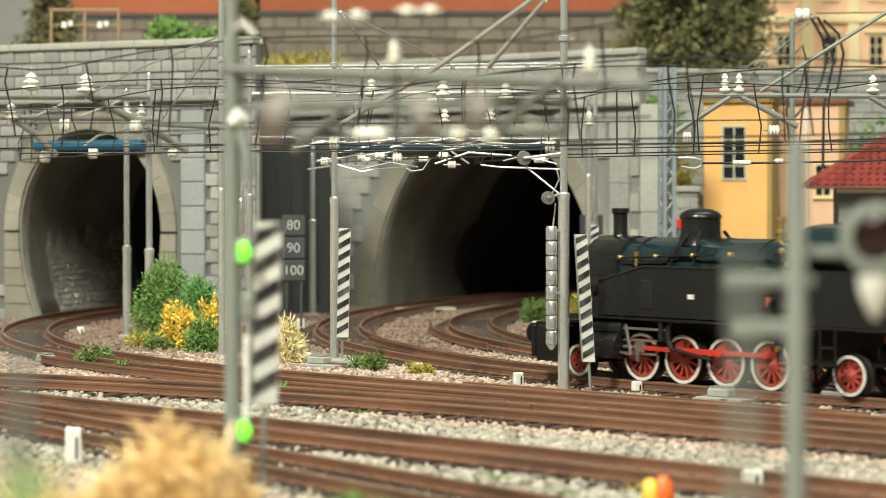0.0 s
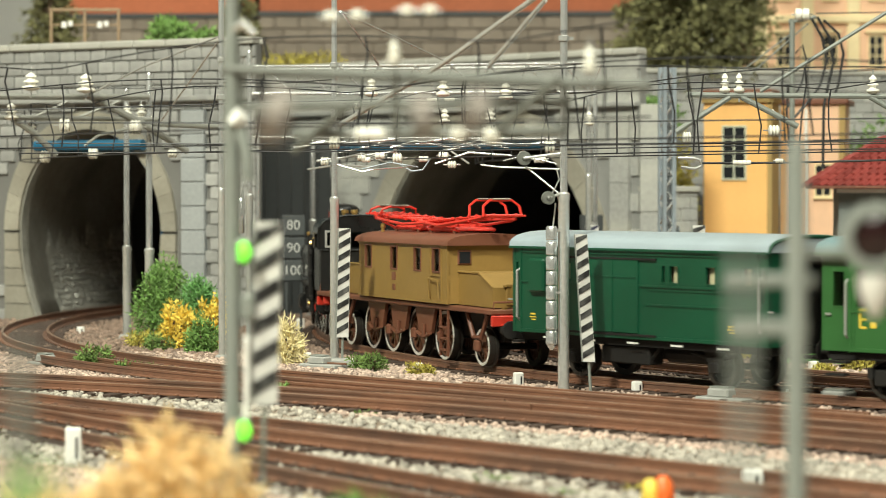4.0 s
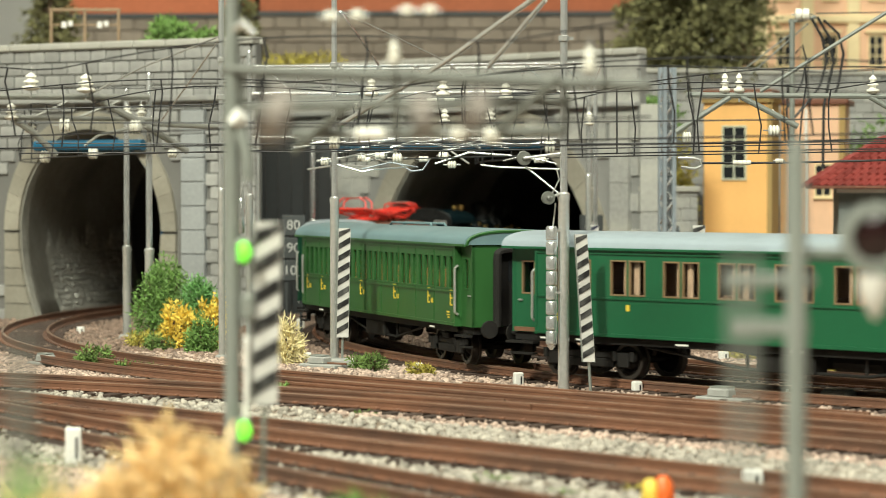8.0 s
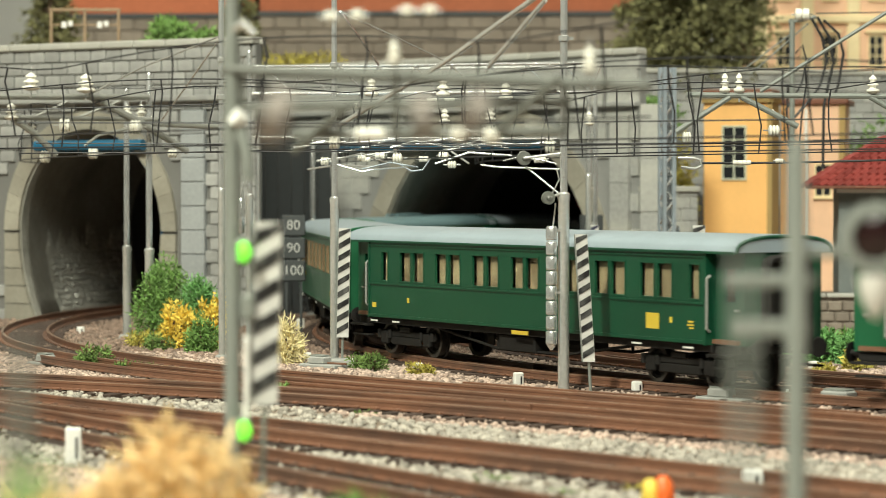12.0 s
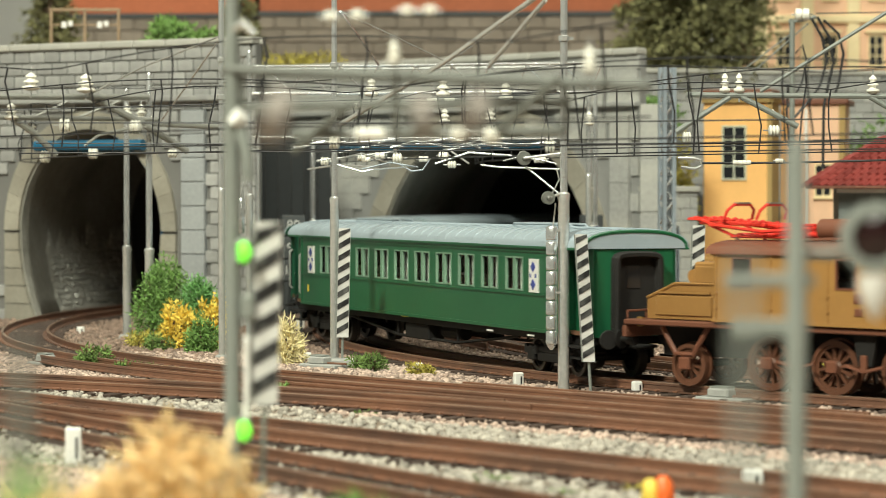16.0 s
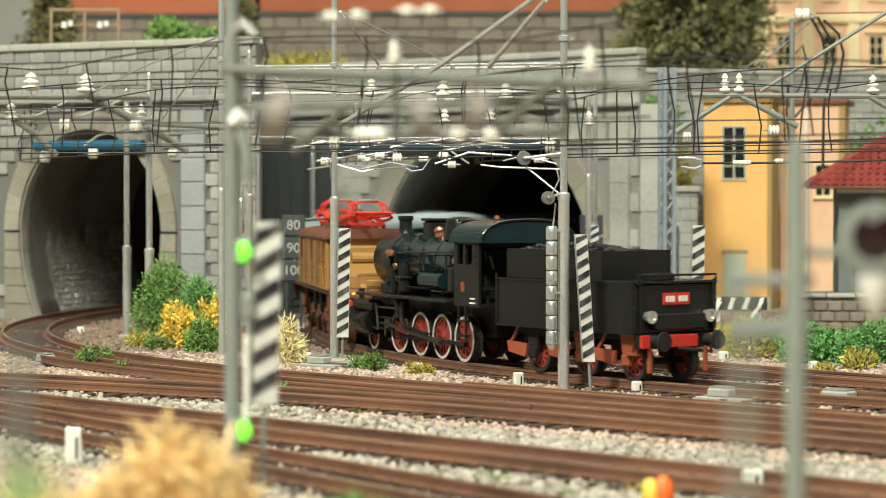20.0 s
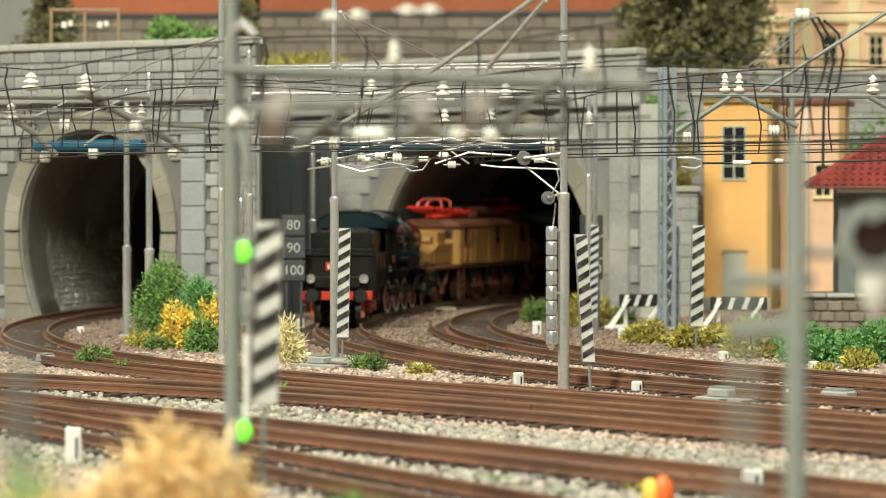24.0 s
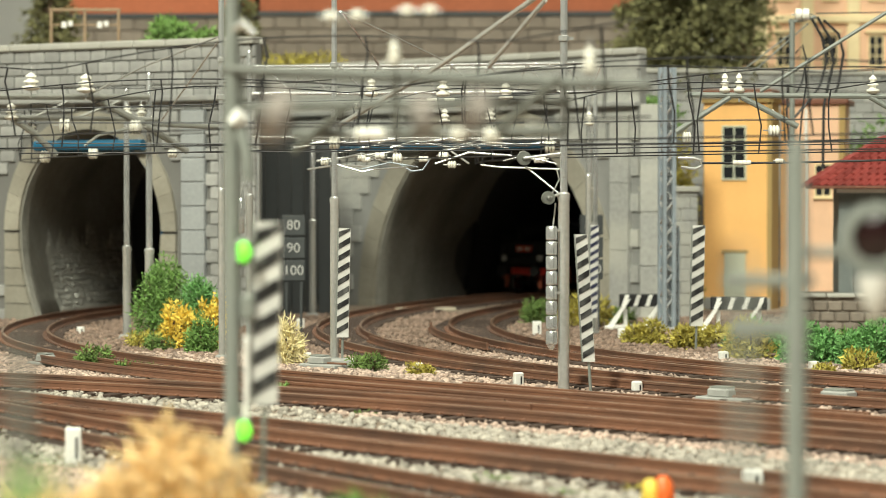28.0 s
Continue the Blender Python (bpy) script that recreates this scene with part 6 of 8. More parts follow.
    part("rear_deck", Shape().box(-24.5, 0, 28.3, 18, 30.8, 0.7, 0.2).box(-25, 0, 29.6, 6, 8, 2.2, 0.4), LOCO_BLACK, t)
    part("rear_rail", Shape().tube([(-33.4, -14.6, 27.6), (-33.4, -14.6, 30.4), (-33.4, 14.6, 30.4), (-33.4, 14.6, 27.6)], 0.35, 5), LOCO_BLACK, t)
    bars = Shape()
    for y in (3.7, 2.5, 1.3, -1.1, -2.3, -3.5):
        bars.box(-33.25, y, 23.6, 0.2, 0.75, 1.7)
    plate = part("number_plate", Shape().box(-32.9, 0, 23.6, 0.5, 9.8, 3.4, 0.1), RED, t, "red plate with pale bars")
    part("plate_bars", bars, WHITE, plate)
    part("rear_lamp", Shape().lathe((-33, 11, 18.6), (-1, 0, 0), [(0, 1.5), (2.0, 1.9), (2.4, 1.9), (2.4, 1.3), (1.8, 1.2)], 14).lathe((-33, -11, 18.6), (-1, 0, 0), [(0, 1.5), (2.0, 1.9), (2.4, 1.9), (2.4, 1.3), (1.8, 1.2)], 14), STEEL_BRIGHT, t, smooth=True)
    part("buffer_beam", Shape().box(-34.4, 12.8, 11.6, 1.2, 3.2, 3.8, 0.2).box(-34.4, -12.8, 11.6, 1.2, 3.2, 3.8, 0.2).box(-34.4, 0, 11.6, 1.2, 13, 3.6, 0.2), RED, t, "red buffer beam")
    part("beam_backing", Shape().box(-33.0, 0, 11.6, 1.6, 29.4, 4.2), LOCO_BLACK, t)
    buffers(t, -35, -1, 11.8)
    part("guard_iron", Shape().box(-33.6, 10.4, 6.2, 0.8, 1.6, 7.4, 0.2).box(-33.6, -10.4, 6.2, 0.8, 1.6, 7.4, 0.2), TENDER_ORANGE, t)
    part("frame", Shape().box(0, 0, 11.6, 62, 13, 4.4), UNDER, t)
    for s in (1, -1):
        for x in (18.5, -4.5, -26):
            part("axle_guard", Shape().prism([(-3.2, 13.5), (3.2, 13.5), (1.6, 5.2), (-1.6, 5.2)], (x, s * 11.4, 0), (1, 0, 0), (0, 0, 1), (0, s * 1.1, 0)).box(x, s * 12.6, 6, 3.4, 1.8, 3.4, 0.4), TENDER_ORANGE if x < 10 else UNDER, t)
        part("side_frame", Shape().box(-2, s * 11.9, 12.4, 60, 1.0, 1.6, 0.2), UNDER, t)
        for x in (7, -15.2, 27):
            part("brake_hanger", Shape().prism([(-5.4, 8.4), (4.6, 9.0), (3.8, 5.6), (-4.6, 4.4)], (x, s * 11.6, 0), (1, 0, 0), (0, 0, 1), (0, s * 1.0, 0)).rod((x - 1, s * 12, 13.4), (x + 3, s * 12, 8.6), 0.6, 6), TENDER_ORANGE, t)
        part("brake_step", Shape().box(-30, s * 13.6, 8, 5, 1.4, 0.7).box(-32, s * 14, 11, 0.6, 0.6, 7), TENDER_ORANGE, t)
    for x in (18.5, -4.5, -26):
        wheelset(t, x, 5.4, WHEEL_RED, TREAD, 10)


tender_locomotive()


# ---- masts ----
MAST_GROUP = "catenary masts"


def mast(x, y, r_low, z_step, r_up, z_top, label="grey steel tube mast of the overhead line", material=None, foot=True):
    r_low, r_up = r_low * 1.17, r_up * 1.12
    m = thing("catenary_mast", label, "mast", (x, y, 0), group=MAST_GROUP)
    material = material or STEEL
    part("lower_tube", Shape().lathe((0, 0, -5), (0, 0, 1), [(0, r_low), (z_step + 4, r_low), (z_step + 5, r_low * 1.12), (z_step + 6, r_low * 1.12), (z_step + 6.6, r_up)], 12), material, m, smooth=True)
    part("upper_tube", Shape().lathe((0, 0, z_step), (0, 0, 1), [(0, r_up), (z_top - z_step - 1, r_up * 0.92), (z_top - z_step, r_up * 0.6)], 12), STEEL_BRIGHT, m, smooth=True)
    for z in (z_step + 32, z_step + 45):
        if z_top > 120:
            part("clamp", Shape().lathe((0, 0, z), (0, 0, 1), [(0, r_up), (0.2, r_up + 0.5), (1.6, r_up + 0.5), (1.8, r_up)], 10).box(r_up + 0.8, 0, z + 0.9, 1.6, 0.8, 0.9), STEEL, m)
    if foot:
        part("foot", Shape().box(0, 0, -3.6, r_low * 3.6, r_low * 3.6, 2.6, 0.4), CONCRETE, m, "square concrete foot")
    return m


mast(-36.6, 834, 1.3, 51, 0.9, 136)
mast(34.9, 715.5, 1.45, 52.5, 1.0, 142, foot=False)
mast(-76.6, 857, 1.05, 54, 1.0, 142)
mast(-113.1, 953, 1.5, 31, 1.1, 100)
mast(-125.1, 979, 1.4, 31.5, 1.0, 95)
mast(-60.6, 1150, 1.4, 40, 1.2, 79)
mast(58.3, 990, 1.1, 60, 0.9, 99)
mast(61.5, 1000, 1.1, 30, 0.9, 100)
mast(-73.5, 940, 1.2, 52, 0.9, 108)
mast(-69.5, 930, 0.9, 40, 0.6, 80)
# weights on the tension pulleys
weights = thing("tension_weight", "stack of bright steel tension weights hanging beside a mast", "tension weight")
for k in range(8):
    part("weight_block", Shape().lathe((31.3, 713.5, 40.2 - k * 4.3), (0, 0, 1), [(0, 1.45), (0.3, 1.7), (3.6, 1.7), (3.9, 1.5), (4.1, 1.2)], 12), STEEL_BRIGHT, weights, smooth=True)
part("weight_foot", Shape().lathe((31.3, 713.5, 8.6), (0, 0, 1), [(0, 0.5), (1.0, 1.2), (1.6, 1.4)], 10), STEEL_BRIGHT, weights)
part("guide", Shape().box(33.1, 714.4, 25, 3.4, 0.6, 0.8).box(33.1, 714.4, 43, 3.4, 0.6, 0.8), STEEL, weights)
for x, y, z, r in ((23.2, 716, 63.8, 2.0), (30.1, 714.6, 52.4, 1.9)):
    pu = thing("pulley", "grey steel tension pulley wheel on a mast", "pulley", group="tension pulleys")
    part("sheave", Shape().lathe((x, y - 1, z), (0.25, -1, 0), [(0, r), (0.3, r), (0.7, r - 0.5), (1.1, r), (1.5, r), (1.6, r * 0.4), (2.0, r * 0.3)], 18), MAST_GREY, pu, smooth=True)
    part("bearing", Shape().rod((x, y - 3, z), (34.9, 715.5, z + 1.5), 0.4, 6), STEEL, pu)
second = thing("tension_weight", "thin stack of grey tension weights on a mast", "tension weight")
part("weight_block", Shape().lathe((-73.9, 905, 39), (0, 0, 1), [(0, 1.1), (0.4, 1.3), (12.4, 1.3), (13, 0.9)], 10), STEEL_BRIGHT, second, smooth=True)
part("rope", Shape().rod((-73.9, 905, 52), (-73.5, 938, 74), 0.2, 5), STEEL, second)


def lattice_mast(x, y, w, z_top, label):
    m = thing("lattice_mast", label, "mast", (x, y, 0), 20, group=MAST_GROUP)
    for sx in (-1, 1):
        for sy in (-1, 1):
            part("leg", Shape().box(sx * w / 2, sy * w / 2, z_top / 2 - 2, w * 0.36, w * 0.36, z_top + 4, 0.1), LATTICE, m)
    n = int(z_top / (w * 1.15))
    for k in range(n):
        z0, z1 = z_top * k / n, z_top * (k + 1) / n
        e = 1 if k % 2 else -1
        part("lattice_bar", Shape().rod((-e * w / 2, -w / 2, z0), (e * w / 2, -w / 2, z1), w * 0.11, 5).rod((-e * w / 2, w / 2, z0), (e * w / 2, w / 2, z1), w * 0.11, 5).rod((-w / 2, -e * w / 2, z0), (-w / 2, e * w / 2, z1), w * 0.11, 5).rod((w / 2, -e * w / 2, z0), (w / 2, e * w / 2, z1), w * 0.11, 5), STEEL_BRIGHT, m)
    part("foot", Shape().box(0, 0, -3.4, w * 1.8, w * 1.8, 2.4, 0.4), CONCRETE, m)


lattice_mast(93.3, 1031, 4.3, 106, "bright steel lattice mast of the overhead line")
lattice_mast(97.2, 1034, 1.9, 40, "short bright steel lattice post beside a mast")


# ---- overhead fittings ----
def rig(name, label, category, rods, group=""):
    t = thing(name, label, category, group=group)
    for nm, material, r, pts in rods:
        part(nm, Shape().tube(pts, r, 8), material, t, smooth=True)
    return t


INSULATORS = {}


def insulator(at, r, h, kind):
    key = (round(r, 1), round(h, 1), kind)
    if key not in INSULATORS:
        sh = Shape()
        if kind == "shed":
            pr = [(0, 0.35), (0.06, 0.75), (0.14, 1.0), (0.24, 0.95), (0.3, 0.5), (0.4, 0.5), (0.46, 0.85), (0.54, 0.8), (0.62, 0.42), (0.7, 0.42), (0.76, 0.62), (0.84, 0.55), (0.95, 0.25), (1.0, 0.1)]
            sh.lathe((0, 0, -h / 2), (0, 0, 1), [(a * h, b * r) for a, b in pr], 14)
        elif kind == "ball":
            for dx in (-0.45, 0.0, 0.45):
                sh.lathe((dx * r - r * 0.3, 0, 0), (1, 0, 0), [(0, r * 0.3), (r * 0.12, h * 0.42), (r * 0.32, h * 0.5), (r * 0.5, h * 0.4), (r * 0.62, r * 0.25)], 12)
        else:
            sh.lathe((-r, 0, 0), (1, 0, 0), [(0, h * 0.3), (r * 0.15, h * 0.5), (r * 0.9, h * 0.5), (r * 1.0, h * 0.36), (r * 1.15, h * 0.5), (r * 1.85, h * 0.5), (r * 2, h * 0.3)], 12)
        INSULATORS[key] = (mesh_of("porcelain", sh, PORCELAIN, True), mesh_of("pin", Shape().rod((0, 0, -h * 0.9), (0, 0, h * 0.8), 0.25, 6), STEEL) if kind == "shed" else mesh_of("pin", Shape().rod((-r * 1.5, 0, 0), (r * 1.5, 0, 0), 0.22, 6), STEEL))
    body, pin = INSULATORS[key]
    t = thing("insulator", "glossy white porcelain insulator on the overhead line", "insulator", at, random.uniform(-12, 12), group="insulators of the overhead line")
    part("porcelain", body, PORCELAIN, t)
    part("pin", pin, STEEL, t)


rig("cantilever_bracket", "grey steel cantilever bracket of the overhead line", "bracket", [
    ("tube", GALVANISED, 1.15, [(-164.3, 905.0, 89.0), (-113.1, 950.0, 90.5)]),
    ("strut", GALVANISED, 1.30, [(-133.1, 935.0, 90.0), (-115.1, 945.0, 80.5), (-98.5, 955.0, 69.8)]),
    ("strut", GALVANISED, 1.20, [(-160.5, 915.0, 82.3), (-152.0, 920.0, 76.2), (-144.4, 925.0, 67.9)]),
    ("strut", GALVANISED, 0.90, [(-165.7, 915.0, 81.7), (-109.2, 950.0, 81.9)]),
], "overhead line brackets")
rig("cantilever_bracket", "thin grey bracket with stay rods", "bracket", [
    ("arm", GALVANISED, 0.50, [(-158.5, 960.0, 83.1), (-145.4, 960.0, 89.2)]),
    ("arm", GALVANISED, 0.50, [(-145.4, 960.0, 81.5), (-124.6, 960.0, 89.6), (-114.0, 958.0, 90.9)]),
    ("tube", GALVANISED, 0.90, [(-112.0, 955.0, 80.3), (-76.5, 858.0, 76.5)]),
    ("arm", GALVANISED, 0.55, [(-138.9, 960.0, 72.1), (-133.4, 960.0, 76.1), (-118.5, 955.0, 79.2)]),
], "overhead line brackets")
rig("stay_wire", "thin stay rods of a catenary mast", "stay wire", [
    ("stay", STEEL, 0.35, [(-76.6, 857.0, 108.2), (-109.6, 900.0, 99.3), (-135.2, 935.0, 90.0)]),
    ("stay", STEEL_BRIGHT, 0.35, [(-76.6, 857.0, 107.7), (-105.3, 925.0, 80.5)]),
], "stay wires")
rig("stay_wire", "steel stay rods above the tracks", "stay wire", [
    ("stay", STEEL_BRIGHT, 0.40, [(-34.4, 834.0, 114.9), (-22.9, 880.0, 99.3)]),
    ("stay", STEEL_BRIGHT, 0.40, [(-34.4, 834.0, 114.9), (2.3, 900.0, 100.9)]),
], "stay wires")
rig("stay_wire", "thick grey stay rods above the tracks", "stay wire", [
    ("stay", STEEL, 0.70, [(24.2, 620.0, 103.5), (0.1, 650.0, 87.9), (-28.5, 680.0, 72.4)]),
    ("stay", STEEL, 0.60, [(25.6, 620.0, 102.1), (11.8, 640.0, 86.5)]),
], "stay wires")
rig("lattice_gantry", "bright steel lattice gantry carrying the overhead wires", "gantry", [
    ("chord", STEEL_BRIGHT, 0.65, [(-74.2, 965.0, 92.4), (58.1, 965.0, 93.1)]),
    ("chord", STEEL_BRIGHT, 0.50, [(-73.5, 965.0, 102.8), (58.1, 965.0, 104.3)]),
    ("chord", STEEL, 0.50, [(-74.0, 972.0, 101.8), (58.5, 972.0, 103.3)]),
    ("chord", STEEL, 0.40, [(-74.2, 965.0, 75.7), (47.6, 965.0, 74.9)]),
    ("lattice_bar", STEEL_BRIGHT, 0.42, [(-69.1, 965.0, 102.6), (-59.0, 965.0, 92.9), (-54.6, 965.0, 102.8)]),
    ("lattice_bar", STEEL_BRIGHT, 0.42, [(-54.6, 965.0, 102.7), (-44.5, 965.0, 92.9), (-40.0, 965.0, 102.9)]),
    ("lattice_bar", STEEL_BRIGHT, 0.42, [(-40.0, 965.0, 102.9), (-29.9, 965.0, 92.9), (-25.5, 965.0, 103.1)]),
    ("lattice_bar", STEEL_BRIGHT, 0.42, [(-25.5, 965.0, 103.0), (-15.4, 965.0, 92.9), (-11.0, 965.0, 103.2)]),
    ("lattice_bar", STEEL_BRIGHT, 0.42, [(-11.0, 965.0, 103.2), (-0.9, 965.0, 92.9), (3.5, 965.0, 103.4)]),
    ("lattice_bar", STEEL_BRIGHT, 0.42, [(3.5, 965.0, 103.3), (13.6, 965.0, 92.9), (18.0, 965.0, 103.5)]),
    ("lattice_bar", STEEL_BRIGHT, 0.42, [(18.0, 965.0, 103.5), (28.2, 965.0, 92.9), (32.6, 965.0, 103.7)]),
    ("lattice_bar", STEEL_BRIGHT, 0.42, [(32.6, 965.0, 103.6), (42.7, 965.0, 92.9), (47.1, 965.0, 103.8)]),
    ("lattice_bar", STEEL_BRIGHT, 0.42, [(47.1, 965.0, 103.8), (57.2, 965.0, 92.9), (61.6, 965.0, 104.0)]),
], "")
rig("registration_arm", "curved bright steel registration arms under the wires", "bracket", [
    ("arm", STEEL_BRIGHT, 0.24, [(-36.9, 834.0, 63.7), (-27.4, 834.0, 61.0), (-23.2, 834.0, 61.8), (-12.3, 840.0, 62.6)]),
    ("arm", LATTICE, 0.26, [(-15.0, 840.0, 63.7), (-10.7, 840.0, 61.2), (-6.9, 840.0, 61.6), (-4.6, 840.0, 64.9)]),
    ("arm", STEEL, 0.36, [(-18.2, 850.0, 69.3), (-9.5, 850.0, 71.6), (3.1, 850.0, 69.3), (12.8, 850.0, 72.0)]),
    ("arm", STEEL_BRIGHT, 0.43, [(-54.2, 900.0, 70.2), (-42.9, 900.0, 72.2)]),
    ("arm", STEEL_BRIGHT, 0.26, [(-36.9, 880.0, 68.2), (-20.9, 880.0, 71.2), (-12.8, 880.0, 69.8)]),
    ("arm", STEEL, 0.32, [(12.8, 850.0, 63.5), (18.6, 850.0, 62.7), (40.0, 850.0, 61.9)]),
    ("arm", STEEL_BRIGHT, 0.26, [(19.3, 880.0, 70.6), (40.4, 880.0, 71.8)]),
    ("arm", STEEL_BRIGHT, 0.26, [(-0.8, 860.0, 68.3), (12.9, 860.0, 70.8), (22.8, 860.0, 69.4)]),
    ("arm", STEEL, 0.29, [(-44.5, 870.0, 65.1), (-16.7, 870.0, 68.4)]),
    ("arm", STEEL_BRIGHT, 0.24, [(-17.2, 900.0, 73.7), (-29.6, 900.0, 70.2)]),
], "overhead line brackets")
rig("tensioning_bracket", "bright steel tensioning rod on a mast", "bracket", [
    ("arm", STEEL_BRIGHT, 0.29, [(24.0, 719.0, 61.5), (33.4, 717.0, 53.8)]),
    ("rope", STEEL, 0.22, [(32.9, 717.0, 60.7), (33.7, 717.0, 57.7), (31.4, 717.0, 53.3)]),
    ("rope", STEEL, 0.25, [(32.6, 717.0, 50.9), (31.9, 717.0, 44.0)]),
], "overhead line brackets")
rig("registration_arm", "bright steel arms and clamps crowded under the gantry", "bracket", [
    ("arm", STEEL_BRIGHT, 0.65, [(-54.5, 905.0, 70.3), (-43.2, 905.0, 72.7)]),
    ("arm", STEEL_BRIGHT, 0.58, [(-35.3, 890.0, 71.4), (-17.1, 890.0, 73.2)]),
    ("arm", STEEL, 0.36, [(-35.7, 850.0, 65.4), (-28.3, 860.0, 67.5), (-18.2, 850.0, 63.8)]),
    ("arm", STEEL_BRIGHT, 0.50, [(-9.8, 880.0, 71.2), (3.2, 880.0, 73.4), (13.3, 880.0, 69.8)]),
    ("arm", LATTICE, 0.24, [(-27.8, 845.0, 61.9), (-18.1, 845.0, 64.2), (-8.5, 845.0, 62.6)]),
    ("arm", STEEL, 0.32, [(-7.7, 870.0, 74.8), (1.2, 870.0, 69.6), (9.0, 860.0, 64.0)]),
    ("arm", STEEL, 0.36, [(-2.7, 850.0, 63.8), (8.9, 850.0, 67.7), (23.5, 850.0, 66.6)]),
    ("arm", STEEL_BRIGHT, 0.43, [(13.4, 890.0, 72.4), (29.6, 890.0, 70.8), (40.8, 890.0, 73.2)]),
    ("arm", STEEL_BRIGHT, 0.24, [(20.6, 850.0, 64.8), (27.3, 850.0, 66.6), (39.0, 850.0, 63.8)]),
    ("arm", STEEL, 0.36, [(-48.0, 880.0, 62.2), (-36.5, 870.0, 63.7), (-24.3, 860.0, 62.8)]),
    ("clamp", STEEL_BRIGHT, 1.00, [(-8.0, 900.0, 81.9), (-7.6, 900.0, 79.6)]),
    ("clamp", STEEL_BRIGHT, 1.00, [(-16.9, 880.0, 69.8), (-16.1, 880.0, 67.8)]),
    ("clamp", STEEL, 1.20, [(27.2, 850.0, 68.1), (27.7, 850.0, 65.0)]),
    ("cable", WIRE, 0.50, [(24.3, 880.0, 89.1), (35.3, 880.0, 89.5), (40.3, 880.0, 90.3)]),
], "overhead line brackets")
rig("gantry_beam", "grey gantry beam close above the near tracks", "gantry", [
    ("beam", MAST_GREY, 0.85, [(-35.4, 400.0, 73.8), (30.6, 365.0, 69.7)]),
    ("beam", MAST_GREY, 0.70, [(-32.3, 400.0, 67.8), (-3.9, 385.0, 67.8), (19.3, 375.0, 67.6)]),
    ("beam", MAST_GREY, 0.80, [(-24.0, 398.0, 63.3), (18.6, 375.0, 63.3)]),
    ("strut", MAST_GREY, 0.70, [(-14.6, 390.0, 67.9), (-24.0, 398.0, 60.6)]),
    ("strut", MAST_GREY, 0.65, [(17.3, 368.0, 70.9), (8.2, 375.0, 63.3)]),
    ("hanger", MAST_GREY, 0.45, [(-7.3, 382.0, 72.5), (-7.4, 385.0, 63.2)]),
    ("hanger", MAST_GREY, 0.45, [(18.2, 370.0, 70.4), (18.3, 372.0, 63.1)]),
    ("hanger", MAST_GREY, 0.45, [(-32.2, 399.0, 73.5), (-32.3, 400.0, 67.8)]),
], "")
rig("signal_bracket", "pale grey curved bracket on the near signal mast", "bracket", [
    ("arm", PALE_GREY, 1.00, [(-34.3, 400.0, 68.2), (-32.7, 399.0, 64.6), (-31.6, 398.0, 60.4), (-31.2, 398.0, 55.9)]),
    ("arm", STEEL, 0.70, [(-34.3, 400.0, 79.6), (-32.1, 398.0, 81.3), (-30.3, 398.0, 79.3)]),
    ("cap", WHITE, 1.40, [(-33.6, 398.0, 66.3), (-32.4, 399.0, 65.5)]),
], "overhead line brackets")
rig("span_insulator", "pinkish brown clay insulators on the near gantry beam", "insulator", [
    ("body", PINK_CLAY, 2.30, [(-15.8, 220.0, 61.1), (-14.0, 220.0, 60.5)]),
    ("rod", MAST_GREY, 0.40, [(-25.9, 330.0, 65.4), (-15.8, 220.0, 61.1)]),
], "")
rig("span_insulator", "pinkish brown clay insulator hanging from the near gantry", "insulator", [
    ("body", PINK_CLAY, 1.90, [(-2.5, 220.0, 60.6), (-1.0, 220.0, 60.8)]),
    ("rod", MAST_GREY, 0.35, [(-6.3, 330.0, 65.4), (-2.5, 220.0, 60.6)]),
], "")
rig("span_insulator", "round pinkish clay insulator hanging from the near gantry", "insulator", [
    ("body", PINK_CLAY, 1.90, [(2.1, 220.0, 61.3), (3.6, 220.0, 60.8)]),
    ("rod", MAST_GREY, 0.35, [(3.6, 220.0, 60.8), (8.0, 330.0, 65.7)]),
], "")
rig("cantilever_bracket", "pale grey cantilever bracket with white insulators", "bracket", [
    ("tube", PALE_GREY, 0.85, [(78.8, 800.0, 85.5), (145.2, 800.0, 85.0)]),
    ("strut", PALE_GREY, 0.90, [(75.2, 800.0, 73.5), (92.7, 800.0, 84.8)]),
    ("strut", PALE_GREY, 0.95, [(96.3, 800.0, 84.8), (114.6, 800.0, 75.3)]),
    ("stay", PALE_GREY, 0.62, [(102.5, 800.0, 86.6), (146.0, 800.0, 113.9)]),
    ("strut", PALE_GREY, 0.90, [(137.9, 800.0, 84.8), (145.2, 800.0, 80.6)]),
], "overhead line brackets")
